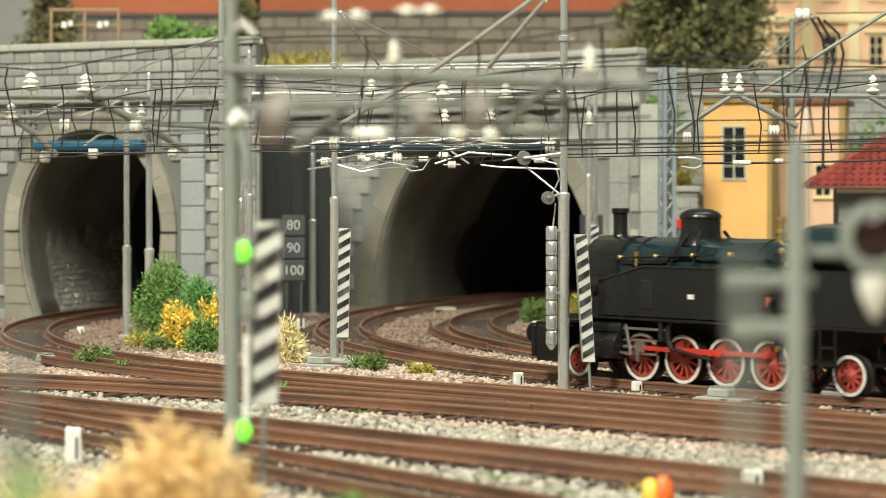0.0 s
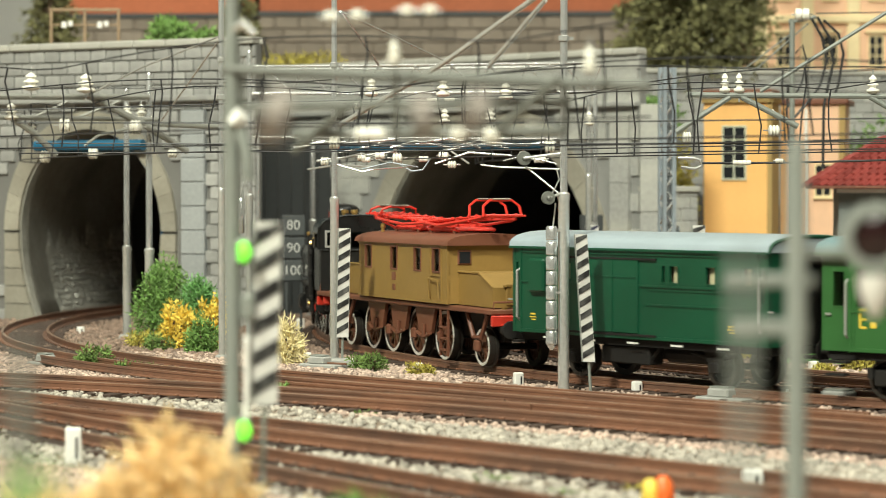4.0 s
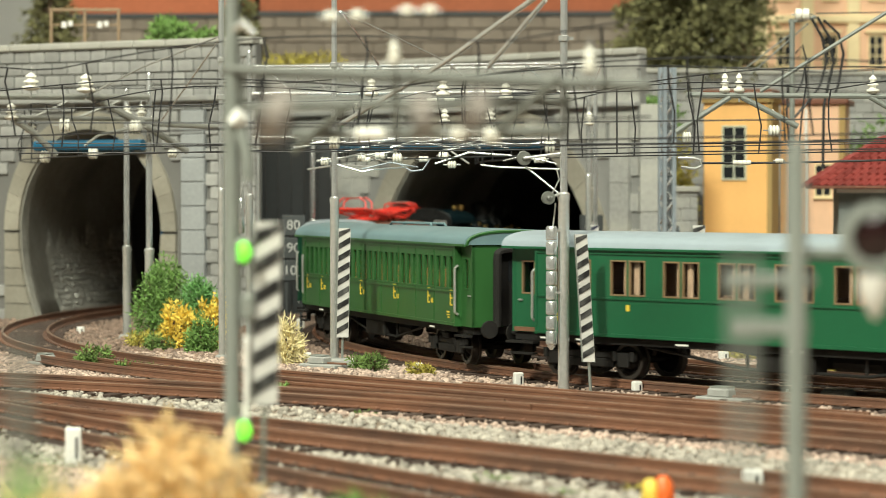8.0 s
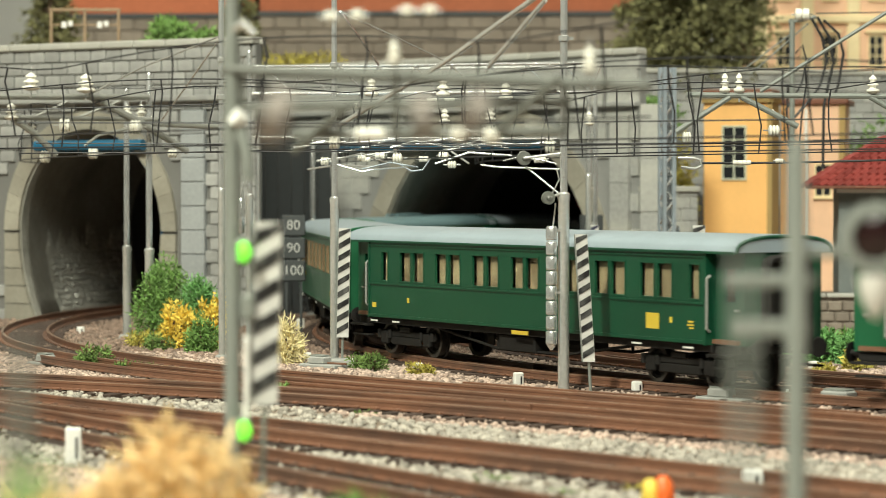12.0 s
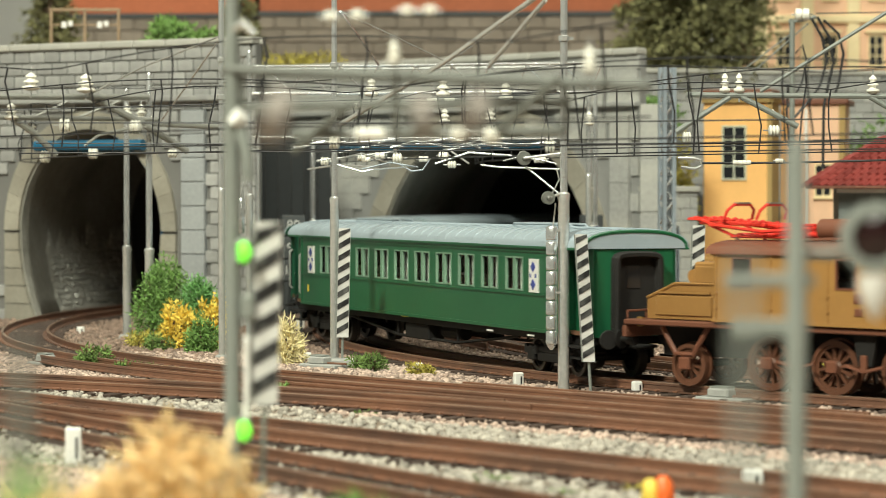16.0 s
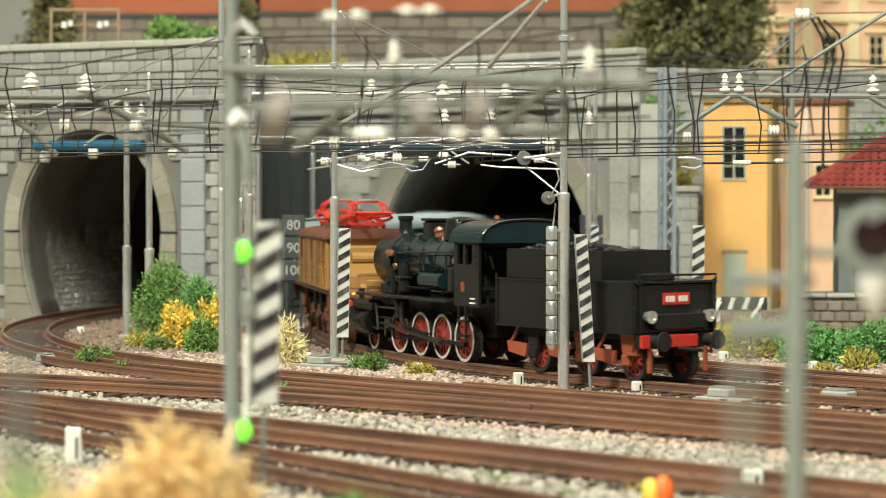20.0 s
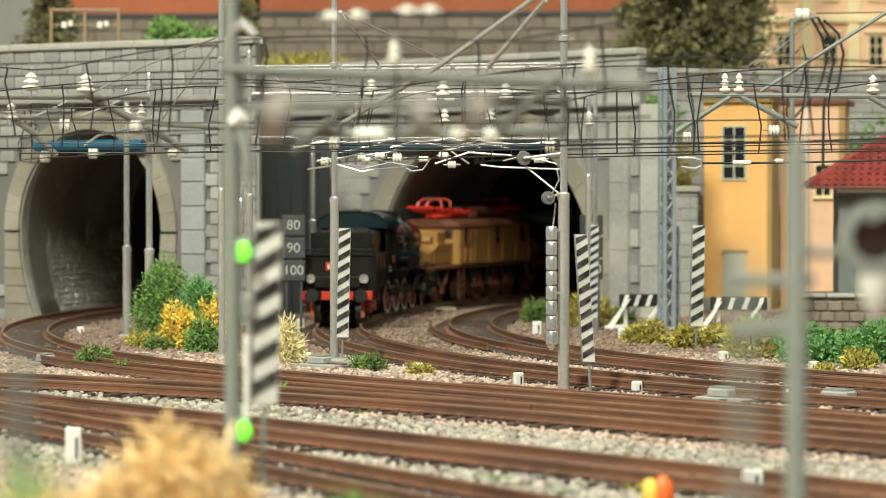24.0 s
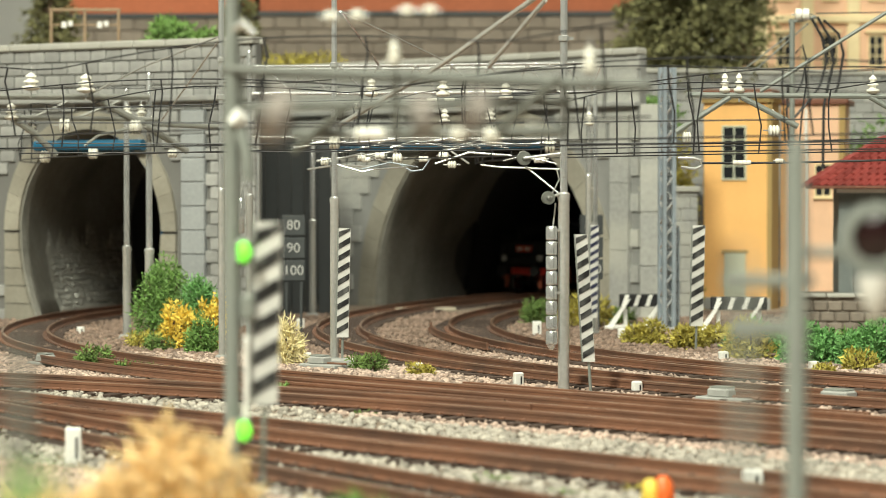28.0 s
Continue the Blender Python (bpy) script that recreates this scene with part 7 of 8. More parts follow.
rig("feeder_cable", "black drooping feeder cables on a pole", "cable", [
    ("cable", WIRE, 0.55, [(148.6, 1000.0, 124.3), (152.9, 1000.0, 116.6), (154.8, 1000.0, 106.6), (152.3, 1000.0, 97.5), (149.1, 1000.0, 92.5), (140.5, 1000.0, 82.7)]),
    ("cable", WIRE, 0.60, [(150.9, 1000.0, 124.8), (155.9, 1000.0, 116.6), (157.5, 1000.0, 106.1), (155.5, 1000.0, 97.5), (153.7, 1000.0, 88.4), (153.4, 1000.0, 63.3)]),
    ("cable", WIRE, 0.55, [(153.6, 1000.0, 123.4), (159.5, 1000.0, 118.0), (161.6, 1000.0, 110.0), (159.6, 1000.0, 97.5), (158.3, 1000.0, 94.1)]),
    ("cable", WIRE, 0.40, [(142.2, 1000.0, 110.0), (145.0, 1000.0, 113.4), (146.8, 1000.0, 106.6), (144.6, 1000.0, 97.5), (138.2, 1000.0, 87.2)]),
    ("cable", WIRE, 0.45, [(139.3, 1000.0, 97.5), (138.7, 1000.0, 86.1), (139.9, 1000.0, 72.4)]),
], "")
rig("feeder_pole", "pale grey feeder pole with stays", "pole", [
    ("pole", PALE_GREY, 1.10, [(141.2, 1000.0, 2.5), (140.8, 1000.0, 123.9)]),
    ("arm", PALE_GREY, 0.80, [(139.5, 1000.0, 122.5), (150.4, 1000.0, 124.8)]),
    ("stay", PALE_GREY, 0.30, [(140.4, 1000.0, 118.0), (119.9, 1000.0, 102.5)]),
    ("stay", PALE_GREY, 0.30, [(147.2, 1000.0, 122.1), (124.0, 1000.0, 101.6)]),
    ("wire", WIRE, 0.25, [(150.4, 1000.0, 126.2), (181.4, 1000.0, 126.6)]),
], "")
rig("strain_wire", "black strain wire with a ring and white insulators", "wire", [
    ("wire", WIRE, 0.35, [(83.8, 800.0, 63.4), (112.5, 800.0, 63.6), (147.1, 800.0, 64.5)]),
    ("ring", STEEL, 0.50, [(75.9, 800.0, 65.1), (81.0, 800.0, 65.1), (83.2, 800.0, 64.4), (83.6, 800.0, 62.5), (81.4, 800.0, 61.6), (76.9, 800.0, 62.2)]),
], "")
insulator((-149.6, 900.0, 94.2), 3.5, 6.6, "shed")
insulator((-133.3, 925.0, 94.6), 3.6, 7.2, "shed")
insulator((-159.4, 915.0, 83.8), 2.7, 6.3, "shed")
insulator((-116.3, 955.0, 84.6), 2.6, 6.5, "shed")
insulator((-153.8, 925.0, 78.4), 2.5, 4.6, "shed")
insulator((-122.4, 960.0, 84.8), 2.4, 5.7, "shed")
insulator((-141.2, 925.0, 79.0), 2.9, 5.3, "ball")
insulator((-116.6, 940.0, 78.8), 2.9, 5.4, "ball")
insulator((-149.4, 930.0, 67.3), 2.5, 4.7, "ball")
insulator((-132.8, 940.0, 68.7), 2.6, 4.3, "ball")
insulator((-102.7, 940.0, 68.7), 2.4, 3.4, "ball")
insulator((-23.7, 820.0, 88.7), 2.4, 6.4, "shed")
insulator((0.0, 820.0, 88.7), 2.4, 6.7, "shed")
insulator((21.0, 830.0, 87.8), 2.5, 6.1, "shed")
insulator((0.6, 900.0, 81.7), 2.1, 5.8, "shed")
insulator((17.2, 900.0, 82.5), 2.1, 5.8, "shed")
insulator((56.1, 950.0, 82.3), 2.0, 5.6, "shed")
insulator((32.8, 760.0, 68.4), 2.1, 4.2, "ball")
insulator((-30.7, 700.0, 68.2), 2.1, 4.2, "ball")
insulator((-26.4, 850.0, 65.2), 1.6, 1.9, "bar")
insulator((-21.7, 850.0, 66.6), 1.7, 2.3, "bar")
insulator((-6.6, 850.0, 65.4), 1.7, 2.1, "bar")
insulator((0.2, 850.0, 66.6), 1.7, 2.5, "bar")
insulator((-15.7, 850.0, 65.8), 2.3, 3.5, "ball")
insulator((-42.0, 880.0, 65.0), 2.0, 3.2, "ball")
insulator((-27.9, 850.0, 65.8), 1.4, 1.9, "bar")
insulator((-3.7, 860.0, 86.3), 2.0, 1.6, "bar")
insulator((2.2, 860.0, 86.3), 1.8, 1.8, "bar")
insulator((-29.8, 860.0, 84.0), 1.0, 2.0, "bar")
insulator((33.6, 860.0, 65.5), 2.0, 2.7, "bar")
insulator((3.1, 860.0, 63.6), 2.0, 2.7, "ball")
insulator((-16.8, 370.0, 80.2), 1.1, 1.9, "ball")
insulator((-12.8, 370.0, 80.4), 1.1, 1.9, "ball")
insulator((-5.4, 370.0, 81.1), 1.1, 1.7, "ball")
insulator((-2.0, 370.0, 81.2), 1.1, 1.7, "ball")
insulator((-7.5, 380.0, 75.5), 1.2, 3.5, "shed")
insulator((21.6, 365.0, 73.5), 1.2, 3.8, "shed")
insulator((-11.3, 385.0, 63.1), 2.3, 1.9, "bar")
insulator((2.4, 380.0, 62.9), 1.6, 2.3, "ball")
insulator((7.5, 380.0, 62.8), 1.7, 2.6, "ball")
insulator((14.0, 380.0, 63.8), 1.6, 2.6, "ball")
insulator((91.0, 800.0, 89.2), 1.8, 6.6, "shed")
insulator((95.6, 800.0, 89.2), 1.8, 6.6, "shed")
insulator((138.8, 800.0, 88.8), 2.2, 6.2, "shed")
insulator((78.7, 800.0, 71.8), 1.8, 3.7, "ball")
insulator((106.9, 800.0, 74.0), 2.4, 3.7, "ball")
insulator((95.1, 800.0, 63.6), 1.5, 1.6, "bar")
insulator((98.0, 800.0, 63.6), 1.5, 1.6, "bar")
insulator((108.6, 800.0, 64.2), 1.3, 1.5, "bar")
insulator((144.9, 1000.0, 125.7), 3.0, 5.0, "bar")
insulator((108.5, 820.0, 80.7), 1.1, 1.5, "bar")



# ---- wires: a contact wire, a carrying wire and droppers along each track ----
def catenary(line, left, s0, s1, zc, zm, seed):
    rnd = random.Random(seed)
    t = thing("overhead_line", "thin black overhead contact wire with its droppers", "overhead wire", group="overhead lines of the tracks")
    n = int((s1 - s0) / 12)
    low, high = [], []
    for k in range(n + 1):
        s = s0 + (s1 - s0) * k / n
        x, y, h = line.at(s, left + 2.4 * math.sin(s / 45.0 + seed))
        low.append((x, y, zc))
        sag = 4.5 * (1 - abs(math.sin(s * math.pi / 170.0 + seed)))
        x, y, h = line.at(s, left)
        high.append((x, y, zm - sag))
    part("contact_wire", Shape().tube(low, 0.22, 5), WIRE, t)
    part("carrying_wire", Shape().tube(high, 0.2, 5), WIRE, t)
    for k in range(1, n, 3):
        a, b = low[k], high[k]
        j = rnd.uniform(-1.2, 1.2)
        part("dropper", Shape().tube([a, (a[0] + j, a[1], (a[2] * 0.6 + b[2] * 0.4)), (b[0] + j * 0.7, b[1], a[2] * 0.2 + b[2] * 0.8), b], 0.25, 5), WIRE, t)


catenary(MAIN, 0.0, -60, 560, 65.5, 88, 1)
catenary(MAIN, -54.0, -60, 460, 66.0, 89, 2)
catenary(LEFT_LOOP, 0.0, -60, 560, 66.5, 87, 3)
catenary(SIDING, 0.0, -60, 420, 67.0, 86, 4)
catenary(FRONT, 0.0, 30, 330, 69.0, 90, 5)
cross = thing("cross_wire", "black cross wires between the masts", "overhead wire")
for a, b in (((-200, 905, 84), (60, 1000, 92)), ((-160, 800, 80), (200, 800, 92)), ((-110, 640, 72), (140, 660, 74)), ((-76.6, 857, 92), (-36.6, 834, 92)), ((-36.6, 834, 70), (58.3, 990, 71)), ((35.4, 726.5, 68), (160, 800, 72)), ((-190, 960, 94), (93, 1031, 100)), ((-120, 730, 68.5), (130, 730, 69)), ((-130, 760, 66), (150, 800, 70))):
    mid = [(a[i] + b[i]) / 2 for i in range(3)]
    part("wire", Shape().tube([a, (mid[0], mid[1], mid[2] - 0.8), b], 0.21, 5), WIRE, cross)


# ---- black and white striped boards ----
def striped_board(x, y, z0, z1, w, lean, label, dark=None, rz=0.0):
    t = thing("striped_board", label, "warning board", (x, y, -5), rz, group="striped warning boards")
    tilt = math.tan(radians(lean))
    dark = dark or BOARD_BLACK

    def shift(z):
        return tilt * (z + 5)
    h = z1 - z0
    q = [(shift(z0) - w / 2, z0 + 5), (shift(z0) + w / 2, z0 + 5), (shift(z1) + w / 2, z1 + 5), (shift(z1) - w / 2, z1 + 5)]
    part("panel", Shape().prism(q, (0, -0.3, 0), (1, 0, 0), (0, 0, 1), (0, 0.9, 0)), BOARD_WHITE, t)
    step = w * 1.0
    n = int(h / step)
    for k in range(n):
        a = z0 + (k + 0.25) * h / n
        b = a + h / n * 0.48
        up = w * 0.55
        pts = []
        for dx, z in ((-0.5, a), (0.5, a + up), (0.5, b + up), (-0.5, b)):
            z = min(max(z, z0), z1)
            pts.append((shift(z) + dx * w * 0.94, z + 5))
        if pts[2][1] - pts[1][1] > 0.2 or pts[3][1] - pts[0][1] > 0.2:
            part("stripe", Shape().prism(pts, (0, -0.48, 0), (1, 0, 0), (0, 0, 1), (0, 0.2, 0)), dark, t)
    part("rim", Shape().prism([(shift(z0) - w / 2 - 0.35, z0 + 5), (shift(z0) - w / 2, z0 + 5), (shift(z1) - w / 2, z1 + 5), (shift(z1) - w / 2 - 0.35, z1 + 5)], (0, -0.5, 0), (1, 0, 0), (0, 0, 1), (0, 1.1, 0)), PALE_GREY, t)
    part("post", Shape().rod((shift(-5), 0.9, 0), (shift(z1 - 2), 0.9, z1 + 3), 0.45, 6), PALE_GREY, t)


striped_board(-33.8, 826, 5.6, 42, 4.0, 1.2, "upright black and white striped warning board beside a mast")
striped_board(42.2, 703, 5.8, 42.1, 3.45, -3.6, "leaning black and white striped warning board on a thin post")
striped_board(59.6, 985, 4, 41, 3.3, 1.0, "dark blue and white striped warning board beside a pole", BLUE_BLACK := mat("blue_black_paint", (0.015, 0.018, 0.05), 0.45, vary=0.3, scale=0.05, bump=0.2, stain=0.15, second=(0.2, 0.2, 0.24)))
striped_board(92.3, 902, 5.2, 42, 4.6, 1.2, "wide black and white striped warning board on a post")
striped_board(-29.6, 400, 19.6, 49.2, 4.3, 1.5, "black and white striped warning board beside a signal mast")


# ---- speed boards with numbers ----
def text_mesh(words, size, material):
    cu = bpy.data.curves.new("number", "FONT")
    cu.body, cu.size, cu.extrude, cu.align_x, cu.align_y = words, size * MM, 0.12 * MM, "CENTER", "CENTER"
    ob = new("number", cu)
    bpy.context.view_layer.update()
    me = bpy.data.meshes.new_from_object(ob.evaluated_get(bpy.context.evaluated_depsgraph_get()))
    bpy.data.objects.remove(ob)
    me.materials.clear()
    me.materials.append(material)
    return me


NUMBER_GREY = mat("dull_white_paint", (0.45, 0.45, 0.43), 0.6, vary=0.1, bump=0)
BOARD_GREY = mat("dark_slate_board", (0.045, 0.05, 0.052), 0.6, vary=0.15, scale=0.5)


def speed_board(x, y, rz):
    t = thing("speed_board", "dark speed board with white numbers 80, 90 and 100", "speed sign", (x, y, 0), rz, group="speed boards")
    for z, words in ((40.5, "80"), (31.2, "90"), (22.0, "100")):
        p = part("plate", Shape().box(0, 0, z, 9.6, 0.8, 8.4, 0.3), BOARD_GREY, t)
        n = part("number", text_mesh(words, 5.6, NUMBER_GREY), NUMBER_GREY, p)
        n.matrix_basis = pose(0, -0.55 * MM, z * MM, 90, 0, 0)
    part("post", Shape().box(-3, 0.7, 19, 1.0, 0.8, 48).box(3, 0.7, 19, 1.0, 0.8, 48), BOARD_GREY, t)


speed_board(-61.0, 1010, 0)
speed_board(61.8, 1030, 0)


# ---- the near signals ----
def near_signal():
    t = thing("colour_light_signal", "pale grey signal mast with two lit green lamps", "railway signal", (-34.1, 400, 0))
    part("mast", Shape().lathe((0, 0, -5), (0, 0, 1), [(0, 1.9), (4, 1.35), (60, 1.3), (120, 1.2)], 14), PALE_GREY, t, smooth=True)
    part("foot", Shape().box(0, 0, -4, 7, 7, 3, 0.6), CONCRETE, t)
    for z in (44.4, 15.6):
        h = part("lamp_housing", Shape().box(1.9, -0.4, z, 2.5, 2.4, 4.4, 0.5), PALE_GREY, t)
        part("lamp_glass", Shape().lathe((2.0, -1.4, z), (0.25, -1, 0), [(0, 1.05), (1.4, 1.1), (2.0, 0.9), (2.2, 0.3)], 14).box(2.0, -2.0, z, 1.9, 1.2, 3.4, 0.5), GREEN_GLOW, h, "lit green lamp", smooth=True)
    part("box", Shape().box(2.6, -0.4, 35.5, 2.4, 2.4, 4.0, 0.4), PALE_GREY, t)
    part("number_panel", Shape().box(2.4, -1.0, 23, 0.9, 0.6, 16, 0.2), WHITE, t)


near_signal()


def right_signal():
    t = thing("disc_signal", "pale grey signal with a round dark lens on a post", "railway signal", (40.0, 280, 0))
    part("post", Shape().lathe((0, 0, -6), (0, 0, 1), [(0, 1.7), (5, 1.25), (64, 1.2), (66, 0.8)], 14), PALE_GREY, t, smooth=True)
    part("foot", Shape().box(0, 0, -4.5, 5, 5, 3, 0.6), CONCRETE, t)
    part("cross_arm", Shape().box(-3, 0.4, 44.0, 10.5, 1.0, 1.5, 0.3), PALE_GREY, t)
    part("cross_arm", Shape().box(-3, 0.4, 38.6, 9, 1.0, 2.0, 0.3), PALE_GREY, t)
    part("bracket", Shape().box(4, 0.5, 47.2, 8, 1.0, 1.2, 0.3), PALE_GREY, t)
    h = part("head", Shape().lathe((8.8, 1.2, 48.9), (0, -1, 0), [(0, 3.2), (0.7, 3.9), (2.4, 4.1), (2.6, 2.8), (1.6, 2.5)], 22), PALE_GREY, t, "round pale signal head", smooth=True)
    part("lens", Shape().lathe((8.8, 0.4, 48.9), (0, -1, 0), [(0, 2.6), (1.2, 2.6), (1.6, 1.9), (1.8, 0.3)], 18), LENS_DARK, h, "dark round lens", smooth=True)
    part("hood", Shape().lathe((8.9, 0, 44.6), (0, 0, -1), [(0, 2.1), (2.1, 1.8), (4.2, 0.8), (5, 0.3)], 12), WHITE, t, "pale pointed housing", smooth=True)
    n = thing("relay_post", "short dark grey-green post on a concrete foot", "post", (-25.6, 150, 0))
    part("post", Shape().lathe((0, 0, -6), (0, 0, 1), [(0, 1.1), (4, 0.66), (50, 0.62), (51, 0.4)], 12), MAST_GREY, n, smooth=True)
    part("foot", Shape().box(0, 0, -4.5, 4, 4, 3, 0.5), CONCRETE, n)
    r = thing("relay_post", "thin grey post on a concrete foot", "post", (15.8, 130, 0))
    part("post", Shape().lathe((0, 0, -6), (0, 0, 1), [(0, 0.8), (4, 0.42), (56.4, 0.4), (57, 0.25)], 12), PALE_GREY, r, smooth=True)
    part("foot", Shape().box(0, 0, -4.5, 4, 4, 3, 0.5), CONCRETE, r)


right_signal()


# ---- small things beside the tracks ----
def marker_post(x, y, h=4.6, w=3.0, rz=0.0):
    t = thing("marker_post", "small white marker post with a dark mark beside the track", "marker post", (x, y, 0), rz, group="white marker posts")
    part("block", Shape().box(0, 0, h / 2 - 4.6, w, w * 0.7, h + 1, 0.35), WHITE, t)
    part("mark", Shape().box(w * 0.18, -w * 0.36, h / 2 - 4.2, w * 0.16, 0.1, h * 0.55), BLACK, t)


for x, y, h, w, rz in ((22.4, 735, 4.6, 3.0, 20), (55.4, 706, 4.2, 2.9, 25), (120.3, 802, 3.4, 3.2, 10), (96.2, 848, 3.6, 3.4, 10), (70.2, 971, 4.6, 3.0, 0), (-78.4, 524, 8.2, 3.4, 10), (60, 478, 4.5, 4.0, 0), (-148, 1010, 3.2, 3.0, 0), (-60, 1040, 5.0, 3.4, 0), (97, 690, 3.6, 3.0, 20), (-29, 812, 3.6, 2.2, 15), (-8, 800, 3.0, 3.0, 10), (-46, 842, 3.6, 2.4, 0), (135, 640, 4.0, 3.0, 10), (38, 1000, 6.0, 3.6, 0)):
    marker_post(x, y, h, w, rz)


def point_motor(x, y, w, rz, label="grey concrete point motor box on a slab"):
    t = thing("point_motor", label, "point motor", (x, y, 0), rz, group="point motor boxes")
    part("slab", Shape().box(0, 0, -3.2, w, w * 0.5, 1.8, 0.3), CONCRETE, t)
    part("box", Shape().box(-w * 0.12, 0, -1.2, w * 0.42, w * 0.3, 2.6, 0.5), CONCRETE, t)
    part("lid", Shape().box(-w * 0.12, 0, 0.3, w * 0.36, w * 0.24, 0.6, 0.2), PALE_GREY, t)
    part("rod", Shape().rod((w * 0.1, 0, -2), (w * 0.62, 0, -2), 0.4, 6), RAIL, t)


point_motor(-39, 812, 16, -40)
slab = thing("mast_slab", "flat grey concrete slab at the foot of a mast", "concrete slab", (-37, 826, 0), -12)
part("slab", Shape().box(0, 0, -2.6, 15, 9, 2.2, 0.4), CONCRETE, slab)
part("bolt_box", Shape().box(-4.5, -2, -1.0, 4, 3, 1.6, 0.3), CONCRETE, slab)
point_motor(78.5, 680, 17, -42)
point_motor(109.5, 671, 20, -42)
point_motor(-131, 822, 14, -35)
tip = thing("dwarf_lamp", "small orange and yellow lamp beside the near track", "lamp", (37.6, 430, 0))
part("body", Shape().lathe((0.7, 0, -5), (0, 0, 1), [(0, 2.0), (6, 2.0), (8.6, 1.7), (9.6, 0.8)], 14), ORANGE_LAMP, tip, smooth=True)
part("side_body", Shape().lathe((-1.6, -0.6, -5), (0, 0, 1), [(0, 1.6), (5.6, 1.6), (8.4, 1.3), (9.2, 0.6)], 14), LEMON, tip, smooth=True)


# ---- buffer stops: white trestles with striped beams ----
def barrier(x, y, w, rz):
    t = thing("buffer_stop", "white timber buffer stop with a black and white striped beam", "buffer stop", (x, y, 0), rz, group="white buffer stops")
    part("beam", Shape().box(0, 0, 8.6, w, 1.6, 5.4, 0.3), BLACK, t)
    n = 4
    for k in range(n):
        u = -w / 2 + w * (k + 0.55) / n
        part("stripe", Shape().prism([(-0.9, 0), (0.9, 0), (2.5, 4.8), (0.7, 4.8)], (u - 1, -0.95, 6.2), (1, 0, 0), (0, 0, 1), (0, 0.2, 0)), WHITE, t)
    for e in (-1, 1):
        part("post", Shape().box(e * w * 0.36, 1.4, 2.8, 1.8, 1.6, 15, 0.3), WHITE, t)
        part("brace", Shape().prism([(0, 8.5), (1.8, 9.5), (-6.5, -4.0), (-9.5, -4.0)], (e * w * 0.36, -1.2, 0), (1, 0, 0), (0, 0, 1), (0, -1.4, 0)), WHITE, t)
        part("sill", Shape().box(e * w * 0.36 - 3, -3.4, -2.6, 13, 1.6, 1.8, 0.3), WHITE, t)
    part("cross_sill", Shape().box(-3, -5.4, -2.2, w * 1.0, 1.6, 1.6, 0.3), WHITE, t)


barrier(84, 1040, 20, 4)
barrier(121, 1012, 23, -6)


# ---- buildings ----
def window_unit(parent, x, z, w, h, y, frame_mat, bars=(1, 2), sill=True):
    fr = Shape().box(x, y, z - h / 2, w + 1, 1.0, 0.9).box(x, y, z + h / 2, w + 1, 1.0, 0.9).box(x - w / 2, y, z, 0.9, 1.0, h).box(x + w / 2, y, z, 0.9, 1.0, h)
    for k in range(bars[0]):
        fr.box(x - w / 2 + w * (k + 1) / (bars[0] + 1), y, z, 0.7, 0.8, h)
    for k in range(bars[1]):
        fr.box(x, y, z - h / 2 + h * (k + 1) / (bars[1] + 1), w, 0.8, 0.6)
    f = part("window_frame", fr, frame_mat, parent)
    part("pane", Shape().box(x, y + 0.35, z, w, 0.3, h), DARK_GLASS, f)
    if sill:
        part("window_sill", Shape().box(x, y - 0.6, z - h / 2 - 0.9, w + 2.4, 2.0, 0.9, 0.2), frame_mat, f)


def signal_tower():
    t = thing("signal_tower", "narrow orange rendered station tower with a barred window and pale door", "tower", (129.2, 1226, 0), -21)
    part("wall", Shape().box(16.6, 8.2, 48, 33.2, 16.4, 104), ORANGE_WALL, t)
    part("corner_strip", Shape().box(33.2, 0.6, 48, 2.4, 2.0, 104, 0.2), TRIM_AND_SHADE_BROWN, t)
    # the side turned from the lamps: its shade is painted on in brown
    part("side_wall", Shape().box(33.6, 8.6, 48, 0.8, 15.6, 103.5), TRIM_AND_SHADE_BROWN, t, "side wall with its shade painted in ochre brown")
    part("plinth", Shape().box(16.7, 7.8, -1, 34.4, 17.6, 6, 0.4), CONCRETE, t)
    roof = part("roof", Shape().box(16.6, 8, 101.5, 39, 23, 2.6, 0.6), CAP, t, "flat grey overhanging roof")
    part("roof_cap", Shape().box(16.6, 8, 103.6, 35, 19, 2.2, 0.5), ROOF_BROWN, roof)
    part("eaves_board", Shape().box(16.6, -1.6, 99.2, 35, 1.2, 2.2, 0.2), TRIM_AND_SHADE_BROWN, t)
    part("eaves_board", Shape().box(34.8, 8, 99.2, 1.2, 19, 2.2, 0.2), TRIM_AND_SHADE_BROWN, t)
    window_unit(t, 15.4, 73.5, 11.6, 26, -0.4, FRAME_PALE, (1, 3), sill=False)
    d = part("door", Shape().box(16.0, -0.3, 12, 10.5, 0.8, 24.5, 0.2), FRAME_PALE, t, "pale grey-green double door")
    part("door_leaf", Shape().box(13.5, -0.9, 12, 4.6, 0.4, 23, 0.1), FRAME_PALE, d)
    part("door_leaf", Shape().box(18.5, -0.9, 12, 4.6, 0.4, 23, 0.1), FRAME_PALE, d)
    part("lintel", Shape().box(16, -0.5, 24.8, 13, 1.2, 1.6, 0.2), TRIM_AND_SHADE_BROWN, t)
    part("step", Shape().box(16, -2.6, -3, 13, 5, 3.0, 0.3), CONCRETE, t)


signal_tower()


